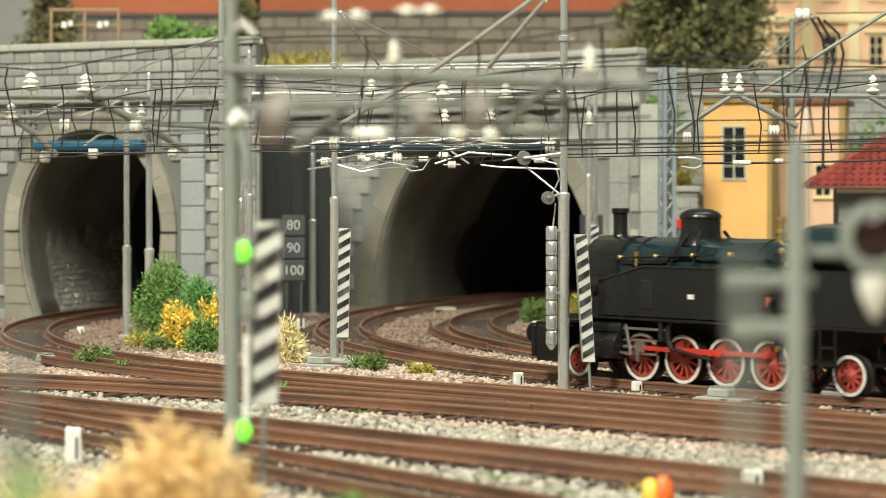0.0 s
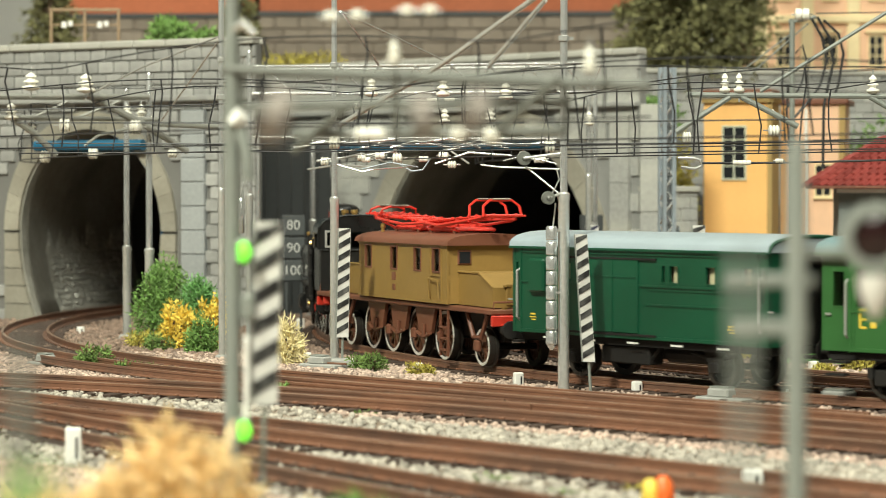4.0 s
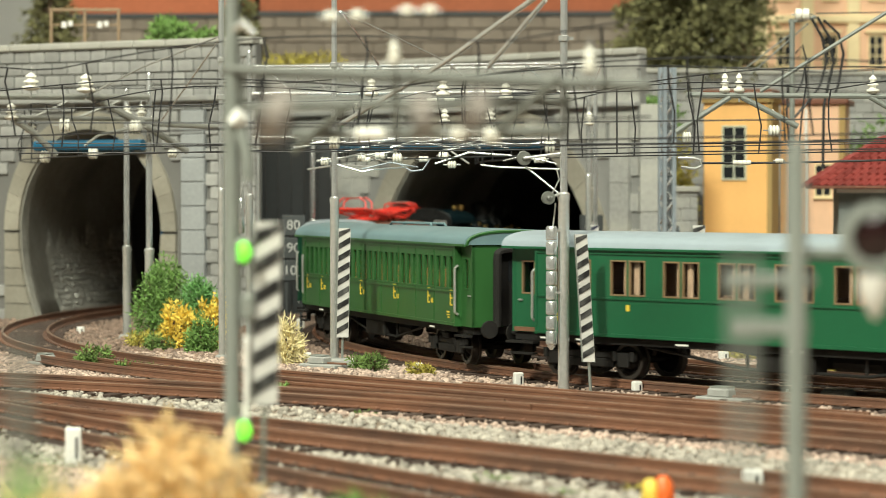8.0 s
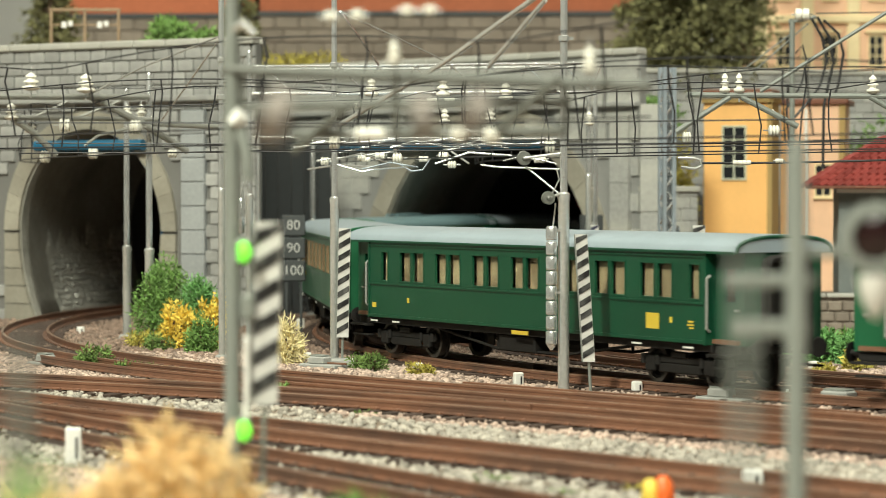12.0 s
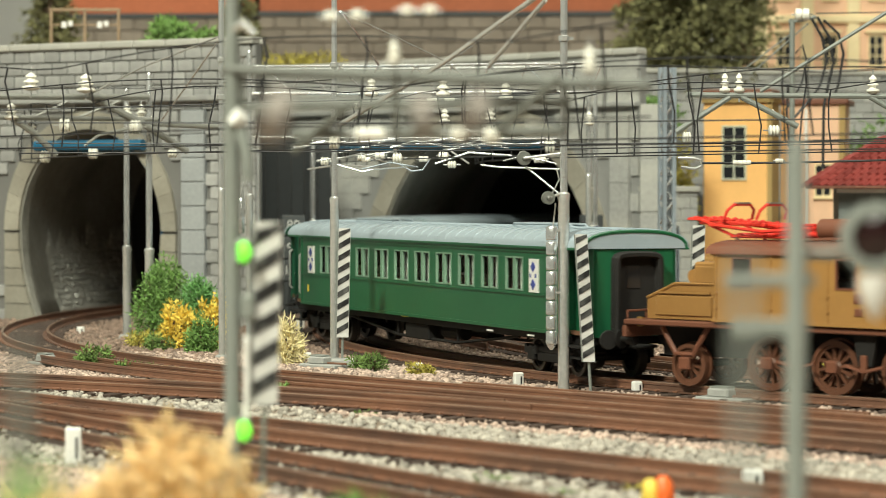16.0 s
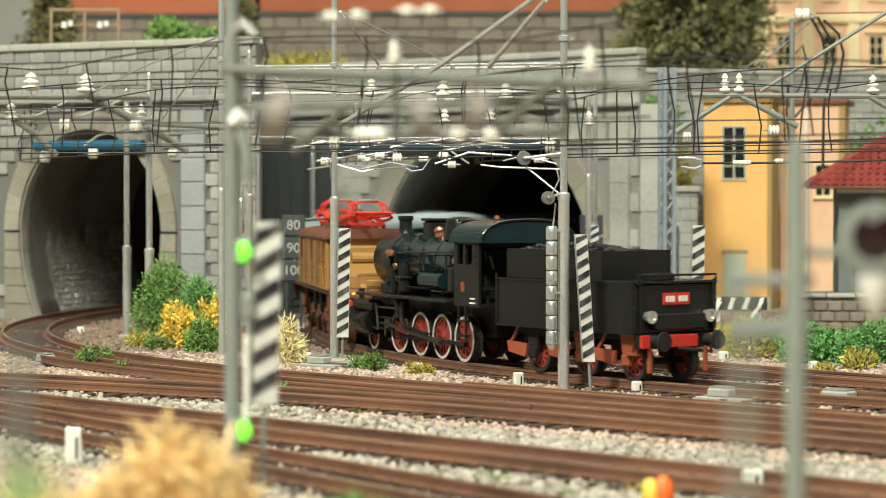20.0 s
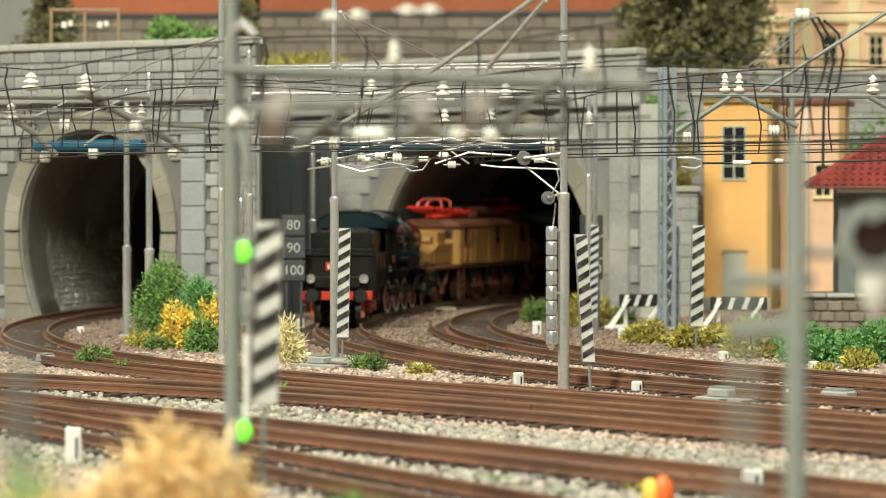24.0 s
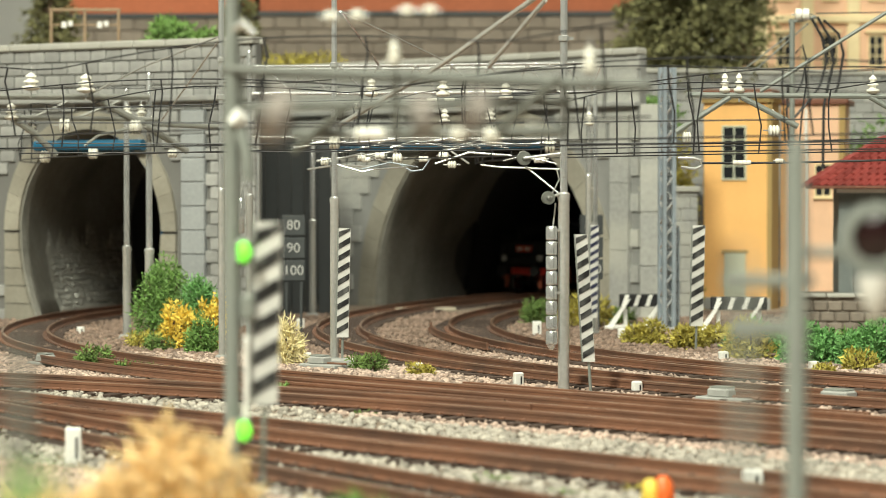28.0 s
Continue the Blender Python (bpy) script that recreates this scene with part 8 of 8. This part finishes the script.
def shed():
    t = thing("annex_building", "terracotta rendered annex with ochre corners", "building", (171, 1245, 0), -14)
    part("wall", Shape().box(15, 18, 47, 30, 36, 102), PINK, t)
    part("corner_strip", Shape().box(0.6, 0.2, 47, 3.2, 2.2, 102, 0.3), ORANGE_WALL, t)
    part("corner_strip", Shape().box(29.4, 0.2, 47, 3.2, 2.2, 102, 0.3), TRIM_AND_SHADE_BROWN, t)
    part("roof", Shape().box(15, 18, 99.4, 35, 41, 2.8, 0.5), ROOF_BROWN, t)
    part("downpipe", Shape().rod((11.5, -1.4, -4), (11.5, -1.4, 96), 0.9, 8), WHITE, t, "pale downpipe")
    window_unit(t, 20, 60, 8, 16, -0.4, CREAM, (1, 2))


shed()


def red_roof_hut():
    t = thing("goods_shed", "small grey goods shed with a red tiled hip roof", "shed", (150, 1016, 0), -6)
    part("plinth", Shape().box(36, 32, 3.5, 78, 58, 15), BASE_STONE, t)
    for k in range(13):
        for r in range(3):
            part("plinth_stone", Shape().box(-1 + k * 6.1 + (3 if r % 2 else 0), 2.6, -1.6 + r * 4.4, 5.7, 1.6, 4.0, 0.5), BASE_STONE, t)
    for k in range(7):
        part("plinth_slab", Shape().box(1.5 + k * 12, 4, 11.6, 11.6, 6.0, 1.6, 0.3), CAP, t)
    part("wall", Shape().box(46, 34, 34, 66, 44, 46), PALE_BLUE, t, "blue-grey plank wall")
    for k in range(10):
        part("plank", Shape().box(16 + k * 6.6, 11.7, 34, 6.2, 0.8, 45, 0.15), PALE_BLUE, t)
    part("door", Shape().box(34, 11.0, 28, 14, 1.0, 33, 0.2), BOARD_GREY, t)
    part("wall_plate", Shape().box(46, 11.0, 55, 68, 2.4, 2.4, 0.2), WHITE, t)
    # hip roof and its tiles
    A, Bp, C, D = (-1, 2, 56.5), (92, 2, 56.5), (92, 66, 56.5), (-1, 66, 56.5)
    r0, r1 = (32, 34, 77), (60, 34, 77)
    base = Shape().add([A, Bp, C, D, r0, r1], [(0, 1, 5, 4), (1, 2, 5), (2, 3, 4, 5), (3, 0, 4), (3, 2, 1, 0)])
    roof = part("roof", base, ROOF_TILE, t, "red tiled hip roof")
    front = (Vector(r0) - Vector(A))
    rows = 9
    for i in range(rows):
        f0, f1 = i / rows, (i + 1.15) / rows
        for face in (0, 1):
            if face == 0:
                P0, P1, Q0, Q1 = Vector(A), Vector(Bp), Vector(r0), Vector(r1)
            else:
                P0, P1, Q0, Q1 = Vector(D), Vector(A), Vector(r0), Vector(r0)
            a, b = P0.lerp(Q0, f0), P1.lerp(Q1, f0)
            c, d = P0.lerp(Q0, min(1, f1)), P1.lerp(Q1, min(1, f1))
            n = max(2, int((b - a).length / 3.4))
            nrm = (P1 - P0).cross(Q0 - P0).normalized()
            for k in range(n):
                u0, u1 = (k + 0.06) / n, (k + 0.94) / n
                mid = (u0 + u1) / 2
                lo = [a.lerp(b, u0) + nrm * 0.3, a.lerp(b, mid) + nrm * 1.3, a.lerp(b, u1) + nrm * 0.3]
                hi = [c.lerp(d, u0) + nrm * 0.1, c.lerp(d, mid) + nrm * 0.8, c.lerp(d, u1) + nrm * 0.1]
                part("roof_tile", Shape().add(lo + hi, [(0, 1, 4, 3), (1, 2, 5, 4), (0, 2, 1), (3, 4, 5), (0, 3, 5, 2)]), ROOF_TILE, roof)
    part("ridge", Shape().rod(r0, r1, 1.2, 8).rod(A, r0, 0.9, 6).rod(D, r0, 0.9, 6), ROOF_TILE, roof)
    part("gutter", Shape().box(45.5, 1.2, 56.0, 94, 1.2, 1.2, 0.3), ROOF_BROWN, t)


PALE_BLUE = mat("blue_grey_planks", (0.15, 0.17, 0.165), 0.7, vary=0.15, scale=0.5, bump=0.2)
red_roof_hut()


def brick_block(x, y, w, d, storeys, label):
    t = thing("brick_building", label, "building", (x, y, 117), 0, group="brick buildings on the terrace")
    h = 34 * storeys
    part("base", Shape().box(w / 2, d / 2, 26, w, d, 52), BASE_STONE, t, "brown stone base")
    for r in range(6):
        sh = Shape()
        u = -(6 if r % 2 else 0)
        while u < w:
            a, b = max(0, u), min(w, u + 16)
            if b - a > 2:
                sh.box((a + b) / 2, -0.6, 4.4 + r * 8.7, b - a - 0.8, 2.4, 8.0, 0.5)
            u += 16
        tagged(part("base_course", sh, BASE_STONE, t), kind="stuff")
    part("string_course", Shape().box(w / 2, -1.0, 53.5, w + 3, 4.0, 3.4, 0.6), BOARD_GREY, t, "dark string course")
    part("brick_wall", Shape().box(w / 2, d / 2, 55 + h / 2, w - 1, d - 1, h), BRICK, t)
    k = 0
    for s in range(storeys):
        u = 26
        while u < w - 20:
            window_unit(t, u, 92 + s * 34, 12, 20, 0.2, CREAM, (1, 1))
            u += 52
    part("roof", Shape().box(w / 2, d / 2, 56 + h + 2, w + 8, d + 8, 5, 1), ROOF_TILE, t)
    return t


brick_block(-262, 1640, 138, 60, 3, "orange brick building on a brown stone base above the wall")
brick_block(-120, 1620, 245, 70, 3, "long orange brick building on a brown stone base")


def palace():
    t = thing("apartment_house", "cream and pink stucco apartment house on the terrace", "building", (196, 1560, 117))
    w, h = 210, 190
    part("wall", Shape().box(w / 2, 35, h / 2, w, 70, h), PINK, t)
    for k in range(8):
        part("pilaster", Shape().box(4 + k * 29, -0.8, h / 2, 8, 3.4, h, 0.5), CREAM, t)
    for z in (6, 46, 88, 130, 176):
        part("string_course", Shape().box(w / 2, -1.4, z, w + 2, 4.6, 5, 0.6), CREAM, t)
    for k in range(7):
        for z in (26, 68, 110, 152):
            window_unit(t, 18.5 + k * 29, z, 9, 19, -0.6, CREAM, (1, 2))
            part("window_hood", Shape().box(18.5 + k * 29, -1.6, z + 12, 14, 3.4, 2.0, 0.4), CREAM, t)
    part("roof", Shape().box(w / 2, 35, h + 3, w + 10, 80, 6, 1), ROOF_TILE, t)


palace()
fence = thing("notice_frame", "low wooden frame fence with two pale notices on the terrace", "fence", (-196, 1215, 117))
for x in (4, 20.5, 37):
    part("post", Shape().box(x, 0, 13, 1.3, 1.3, 27, 0.2), FENCE_WOOD := mat("weathered_wood", (0.34, 0.24, 0.15), 0.8, vary=0.2, scale=0.4, bump=0.3), fence)
part("rail", Shape().box(20.5, 0, 26.4, 35, 1.3, 1.4, 0.2), FENCE_WOOD, fence)
part("rail", Shape().box(20.5, 0, 3, 35, 1.2, 1.4, 0.2), FENCE_WOOD, fence)
part("rail", Shape().box(20.5, 0, 19, 35, 0.9, 0.8, 0.1), FENCE_WOOD, fence)
for x in (12, 29.5):
    part("notice", Shape().box(x - 1.6, -0.9, 19, 2.4, 0.5, 3, 0.1).box(x + 1.6, -0.9, 19.6, 2.2, 0.5, 2.6, 0.1), WHITE, fence)


# ---- dark panels added to darken the gap between the portals, pipes on the portals ----
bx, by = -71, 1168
board = thing("dark_gap_panels", "dark slate panels added to darken the gap beside the portal", "boarding", (bx, by, 0), 0, kind="structure")
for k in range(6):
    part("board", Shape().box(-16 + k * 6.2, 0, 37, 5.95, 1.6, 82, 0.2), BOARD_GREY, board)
BLUE_GLOSS = mat("glossy_blue_tube", (0.02, 0.11, 0.2), 0.13, vary=0.1, bump=0, stain=0)
x0, y0 = along(LEFT_WALL, LEFT_TURN, 24, -5)
x1, y1 = along(LEFT_WALL, LEFT_TURN, 82, -5)
tube = thing("pipe", "glossy dark blue pipe across a tunnel portal", "pipe")
part("tube", Shape().rod((x0, y0, 74.5), (x1, y1, 74.5), 2.5, 14), BLUE_GLOSS, tube, smooth=True)
part("bracket", Shape().rod((x0 + 4, y0 - 2, 74.5), (x0 + 6, y0 + 6, 78), 0.7, 6).rod((x1 - 4, y1 + 2, 74.5), (x1 - 2, y1 + 6, 78), 0.7, 6), STEEL, tube)
x0, y0 = along(RIGHT_WALL, RIGHT_TURN, -42, -6)
x1, y1 = along(RIGHT_WALL, RIGHT_TURN, 142, -6)
tube = thing("pipe", "glossy silver pipe across the wide tunnel portal", "pipe")
part("tube", Shape().rod((x0, y0, 79.5), (x1, y1, 79.5), 1.5, 12), STEEL_BRIGHT, tube, smooth=True)
part("tube_below", Shape().rod((x0 + 8, y0 - 7, 76), (x1 - 8, y1 + 7, 76), 1.2, 12), BLUE_GLOSS, tube, smooth=True)
for u in (-38, 138):
    ax_, ay_ = along(RIGHT_WALL, RIGHT_TURN, u, -6)
    part("bracket", Shape().rod((ax_, ay_, 78), (ax_ + 3, ay_ + 7, 80), 0.8, 6), STEEL, tube)


# ---- plants ----
def leaves(n, radius, height, size, seed, squash=1.0, fibre=0.3, base=0.0, cone=0.0):
    """Many small bent leaves filling a lumpy mound."""
    rnd = np.random.default_rng(seed)
    lumps = [(rnd.uniform(-0.5, 0.5) * radius, rnd.uniform(-0.4, 0.4) * radius, rnd.uniform(0.1, 0.65) * height, rnd.uniform(0.38, 0.62) * radius, rnd.uniform(0.3, 0.42) * height) for _ in range(9)]
    lumps = [(a * (1 + cone * (0.2 - 1.2 * c / height)), b * (1 + cone * (0.2 - 1.2 * c / height)), c, d * (1 + cone * (0.2 - 0.65 * c / height)), e) for a, b, c, d, e in lumps]
    sh = Shape()
    v, f = [], []
    for i in range(n):
        lx, ly, lz, lr, lh = lumps[rnd.integers(0, len(lumps))]
        d = rnd.normal(0, 1, 3)
        d /= np.linalg.norm(d) + 1e-6
        k = rnd.uniform(0.55, 1.05)
        p = np.array([lx + d[0] * lr * k, (ly + d[1] * lr * k) * squash, max(-0.5, lz + d[2] * lh * k)])
        t = d * 0.7 + rnd.normal(0, 0.6, 3) + np.array([0, 0, 0.3])
        t /= np.linalg.norm(t) + 1e-6
        w = np.cross(t, rnd.normal(0, 1, 3))
        w /= np.linalg.norm(w) + 1e-6
        L = size * rnd.uniform(0.6, 1.3)
        wd = L * fibre
        b = p + t * L * 0.55 + np.array([0, 0, -0.08 * L])
        c = p + t * L + rnd.normal(0, 0.14 * L, 3)
        m = len(v)
        v += [tuple(p - w * wd * 0.4), tuple(p + w * wd * 0.4), tuple(b + w * wd * 0.5), tuple(b - w * wd * 0.5), tuple(c)]
        f += [(m, m + 1, m + 2, m + 3), (m + 3, m + 2, m + 4)]
    return sh.add([(x, y, z + base) for x, y, z in v], f)


def plain_mesh(name, sh, material):
    me = bpy.data.meshes.new(name)
    me.from_pydata([(x * MM, y * MM, z * MM) for x, y, z in sh.v], [], sh.f)
    me.materials.append(material)
    me.update()
    return me


def bush(x, y, radius, height, material, label, seed, n=900, size=2.2, fibre=0.3, squash=0.8, group="bushes beside the tracks", z=-4.2, cone=0.0):
    t = thing("bush", label, "bush", (x, y, z), group=group)
    part("foliage", plain_mesh("foliage", leaves(n, radius, height, size, seed, squash, fibre, cone=cone), material), material, t)
    st = Shape()
    rnd = random.Random(seed)
    for k in range(5):
        a = rnd.uniform(0, 6.28)
        st.tube([(0, 0, -0.6), (math.cos(a) * radius * 0.2, math.sin(a) * radius * 0.2, height * 0.35), (math.cos(a) * radius * 0.45, math.sin(a) * radius * 0.4, height * 0.6)], 0.35, 5)
    part("stem", st, TRUNK, t)
    return t


bush(-107, 950, 14, 40, LEAF, "tall bright green foam bush beside a mast", 11, 7000, 1.7, cone=1.0)
bush(-93, 925, 12, 28, LEAF_BLUE, "blue-green foam bush beside a mast", 12, 4500, 1.7, cone=0.6)
bush(-97, 905, 7.5, 19, LEAF_YELLOW, "bright yellow flowering foam bush", 13, 1500, 1.9, 0.4)
bush(-84, 900, 6.5, 22, LEAF_YELLOW, "yellow flowering foam bush beside a mast", 14, 900, 1.9, 0.4)
bush(-86, 882, 8, 15, LEAF, "green foam bush low beside the track", 15, 2400, 1.7)
bush(-112, 918, 7, 7, LEAF_OLIVE, "low olive moss cushion", 16, 700, 1.6)
bush(-103, 905, 8, 7, LEAF_DARK, "low dark green moss cushion", 17, 800, 1.6)
bush(-50.5, 824, 7.0, 16, LEAF_CREAM, "pale yellow lichen bush", 18, 1300, 3.6, 0.13)
bush(-22.5, 799, 5.2, 6.5, LEAF_DARK, "small dark green bush in the ballast", 19, 800, 1.5)
bush(-27.5, 806, 3.6, 6.0, LEAF_DARK, "tiny dark green bush in the ballast", 20, 450, 1.4)
bush(-6.9, 777, 5.2, 4.6, LEAF_OLIVE, "small yellow-green moss cushion in the ballast", 21, 800, 1.3)
bush(-116, 812, 8.0, 8.5, LEAF_DARK, "dark green shrub between the tracks", 22, 1100, 1.7)
bush(-101, 790, 6.0, 4.2, LEAF_DARK, "low dark green shrub between the tracks", 23, 500, 1.5)
bush(-94, 786, 4.0, 3.8, LEAF_DARK, "low dark weed between the tracks", 24, 300, 1.4)
bush(-45, 700, 3.0, 4.5, LEAF, "little bright green tuft in the track", 25, 200, 1.5)
bush(106, 855, 11, 15, LEAF_OLIVE, "olive green bush beside the sidings", 26, 1700, 2.3)
bush(133, 838, 10, 13, LEAF, "light green bush between larger bushes", 46, 2600, 1.7)
bush(112, 880, 12, 13, LEAF, "green bush beside the sidings", 27, 1700, 2.3)
bush(124, 830, 13, 15, LEAF_BLUE, "blue-green leafy bush beside the sidings", 28, 4500, 1.8, 0.4)
bush(145, 825, 15, 17,  LEAF_BLUE, "large blue-green leafy bush beside the sidings", 29, 5000, 1.8, 0.4)
bush(135, 800, 7, 8, LEAF_OLIVE, "low olive tuft beside the track", 30, 700, 1.8)
bush(118, 770, 5, 6, LEAF_OLIVE, "low olive grass tuft in the track", 31, 400, 1.6)
bush(76, 940, 10, 10, LEAF_OLIVE, "golden olive moss beside the white posts", 32, 1500, 2.3)
bush(90, 915, 10, 9, LEAF_OLIVE, "golden olive moss under the striped board", 33, 1500, 2.3)
bush(102, 935, 8, 8, LEAF_OLIVE, "golden olive moss beside a buffer stop", 34, 900, 2.2)
bush(63, 1060, 13, 14, LEAF_OLIVE, "olive moss bank beside the tunnel", 35, 1300, 2.5)
bush(42, 1090, 9, 12, LEAF_DARK, "dark green bush at the tunnel mouth", 36, 900, 2.4)
bush(78, 1075, 8, 10, LEAF_DARK, "dark green bush behind a buffer stop", 37, 700, 2.2)
bush(117, 1215, 14, 92, LEAF_OLIVE, "tall olive yellow bush behind the wing wall", 38, 2400, 3.4)
bush(226, 1300, 26, 104, LEAF, "tall green bushes behind the goods shed", 39, 3600, 4.0)
bush(252, 1290, 24, 98, LEAF, "tall green bush behind the goods shed", 40, 2600, 4.0)
TERRACE = "bushes on the terrace"
bush(-130, 1180, 15, 22, LEAF, "bright green bush on the terrace above the wall", 41, 1500, 3.4, group=TERRACE, z=117)
bush(-112, 1165, 10, 15, LEAF, "small green bush on the terrace above the wall", 42, 700, 3.0, group=TERRACE, z=117)
bush(-230, 1190, 16, 18, LEAF, "green bush on the terrace beside the fence", 43, 900, 3.2, group=TERRACE, z=117)
bush(-75, 1330, 22, 12, LEAF_OLIVE, "olive green bank on the terrace", 44, 900, 3.4, group=TERRACE, z=117)
bush(112, 1290, 14, 16, LEAF, "green bush at the edge of the terrace", 45, 900, 3.2, group=TERRACE, z=90)
# at the near edge
NEAR_GRASS = "clumps at the near edge"
for i, (x, y, r, h, m, label) in enumerate(((-34, 322, 9, 26, STRAW, "tall straw yellow grass clump beside the near signal"), (-47, 322, 8, 22, STRAW, "straw grass clump on the near bank"), (-40, 325, 8.5, 31, STRAW, "straw yellow grass clump at the near edge"), (-29, 330, 8, 22, STRAW, "straw yellow grass clump beside the near signal"), (-46, 335, 6, 20, STRAW, "low straw grass clump"), (-23.4, 138, 3.4, 44.5, LEAF, "green grass clump at the near edge"), (-53, 326, 7, 20, STRAW, "wide straw grass clump at the near edge"), (-24, 328, 6, 17, STRAW, "low straw grass clump before the near track"), (-11, 345, 6, 15.5, LEAF, "low green tuft at the near edge"), (-20, 340, 5, 14, STRAW, "low straw tuft at the near edge"))):
    bush(x, y, r, h, m, label, 60 + i, 1500, 3.2, 0.16, group=NEAR_GRASS)
for i, (x, y, r, m, label) in enumerate(((24, 468, 6, LEAF_DARK, "flat dark weeds between near tracks"), (40, 476, 6, LEAF_OLIVE, "flat olive moss between near tracks"), (10, 492, 5, LEAF_DARK, "flat dark moss between near tracks"), (58, 500, 5, LEAF_DARK, "thin dark moss beside a near rail"), (72, 560, 5, LEAF_OLIVE, "thin olive moss beside a rail"), (-20, 640, 4, LEAF_DARK, "thin dark moss beside a rail"), (30, 610, 4, LEAF_OLIVE, "thin olive moss in the ballast"))):
    bush(x, y, r, 1.4, m, label, 90 + i, 220, 1.0, 0.3, group="flat moss between the tracks", z=-3.9)


def conifer(x, y, z, height, radius, material, label, seed, n=5200, limb_count=150):
    t = thing("conifer", label, "tree", (x, y, z), group="trees on the terrace")
    part("trunk", Shape().lathe((0, 0, -1), (0, 0, 1), [(0, radius * 0.11), (height * 0.5, radius * 0.07), (height * 0.98, 0.3)], 9), TRUNK, t, smooth=True)
    rnd = np.random.default_rng(seed)
    v, f = [], []
    limbs = Shape()
    for k in range(limb_count):
        a = rnd.uniform(0, 6.283)
        hz = height * rnd.uniform(0.03, 0.97)
        R = radius * (1 - (hz / height) ** 1.5) * rnd.uniform(0.7, 1.12)
        tip = np.array([math.cos(a) * R, math.sin(a) * R, hz - R * 0.12])
        root = np.array([0, 0, hz + R * 0.05])
        limbs.rod(tuple(root), tuple(tip * 0.9 + root * 0.1), 0.5, 4, 0.15)
        for j in range(n // limb_count):
            q = root + (tip - root) * rnd.uniform(0.25, 1.05) + rnd.normal(0, R * 0.09 + 0.6, 3)
            d = (tip - root) / (R + 1e-6) + rnd.normal(0, 0.7, 3)
            d /= np.linalg.norm(d)
            w = np.cross(d, rnd.normal(0, 1, 3))
            w /= np.linalg.norm(w) + 1e-6
            L = rnd.uniform(2.6, 5.6)
            m = len(v)
            v += [tuple(q - w * L * 0.2), tuple(q + w * L * 0.2), tuple(q + d * L)]
            f.append((m, m + 1, m + 2))
    part("limb", limbs, TRUNK, t)
    part("crown", plain_mesh("crown", Shape().add(v, f), material), material, t)


conifer(139, 1352, 110, 190, 40, NEEDLE, "broad dark green conifer on the terrace", 71, 42000, 300)
conifer(112, 1400, 117, 95, 22, NEEDLE, "dark conifer behind the terrace wall", 72, 3500)
conifer(-225, 1420, 117, 70, 24, NEEDLE, "dim olive conifer on the terrace", 73, 3000)
conifer(-118, 1440, 117, 60, 20, NEEDLE, "dim conifer before the brick building", 74, 2500)


# ---- what moves ----
def motions():
    for ob, middle, pivot in MOVERS:
        rows = []
        t = 0.0
        while t < 28.001:
            s = middle + gone(t)
            ax, ay, _ = MAIN.at(s + pivot)
            bx, by, _ = MAIN.at(s - pivot)
            rows.append((t, pose((ax + bx) / 2 * MM, (ay + by) / 2 * MM, 0, 0, 0, math.degrees(math.atan2(ay - by, ax - bx)))))
            t += 0.5
        walk(ob, rows)
    steps = [k / 15.0 for k in range(421)]
    for axle, x, r in AXLES:
        walk(axle, [(t, pose(x * MM, 0, r * MM, 0, math.degrees(gone(t) / r), 0)) for t in steps])
    for rod, r, crank, ph in RODS:
        walk(rod, [(t, pose(crank * math.sin(gone(t) / r + ph) * MM, 0, (r + crank * math.cos(gone(t) / r + ph)) * MM)) for t in steps])
    for rod, head, x, r, crank, ph, length, z in GEAR:
        rod_rows, head_rows = [], []
        for t in steps:
            a = gone(t) / r + ph
            px, pz = x + crank * math.sin(a), r + crank * math.cos(a)
            rise = math.asin((z - pz) / length)
            rod_rows.append((t, pose(px * MM, 0, pz * MM, 0, -math.degrees(rise), 0)))
            head_rows.append((t, pose((px + length * math.cos(rise)) * MM, 0, z * MM)))
        walk(rod, rod_rows)
        walk(head, head_rows)


motions()
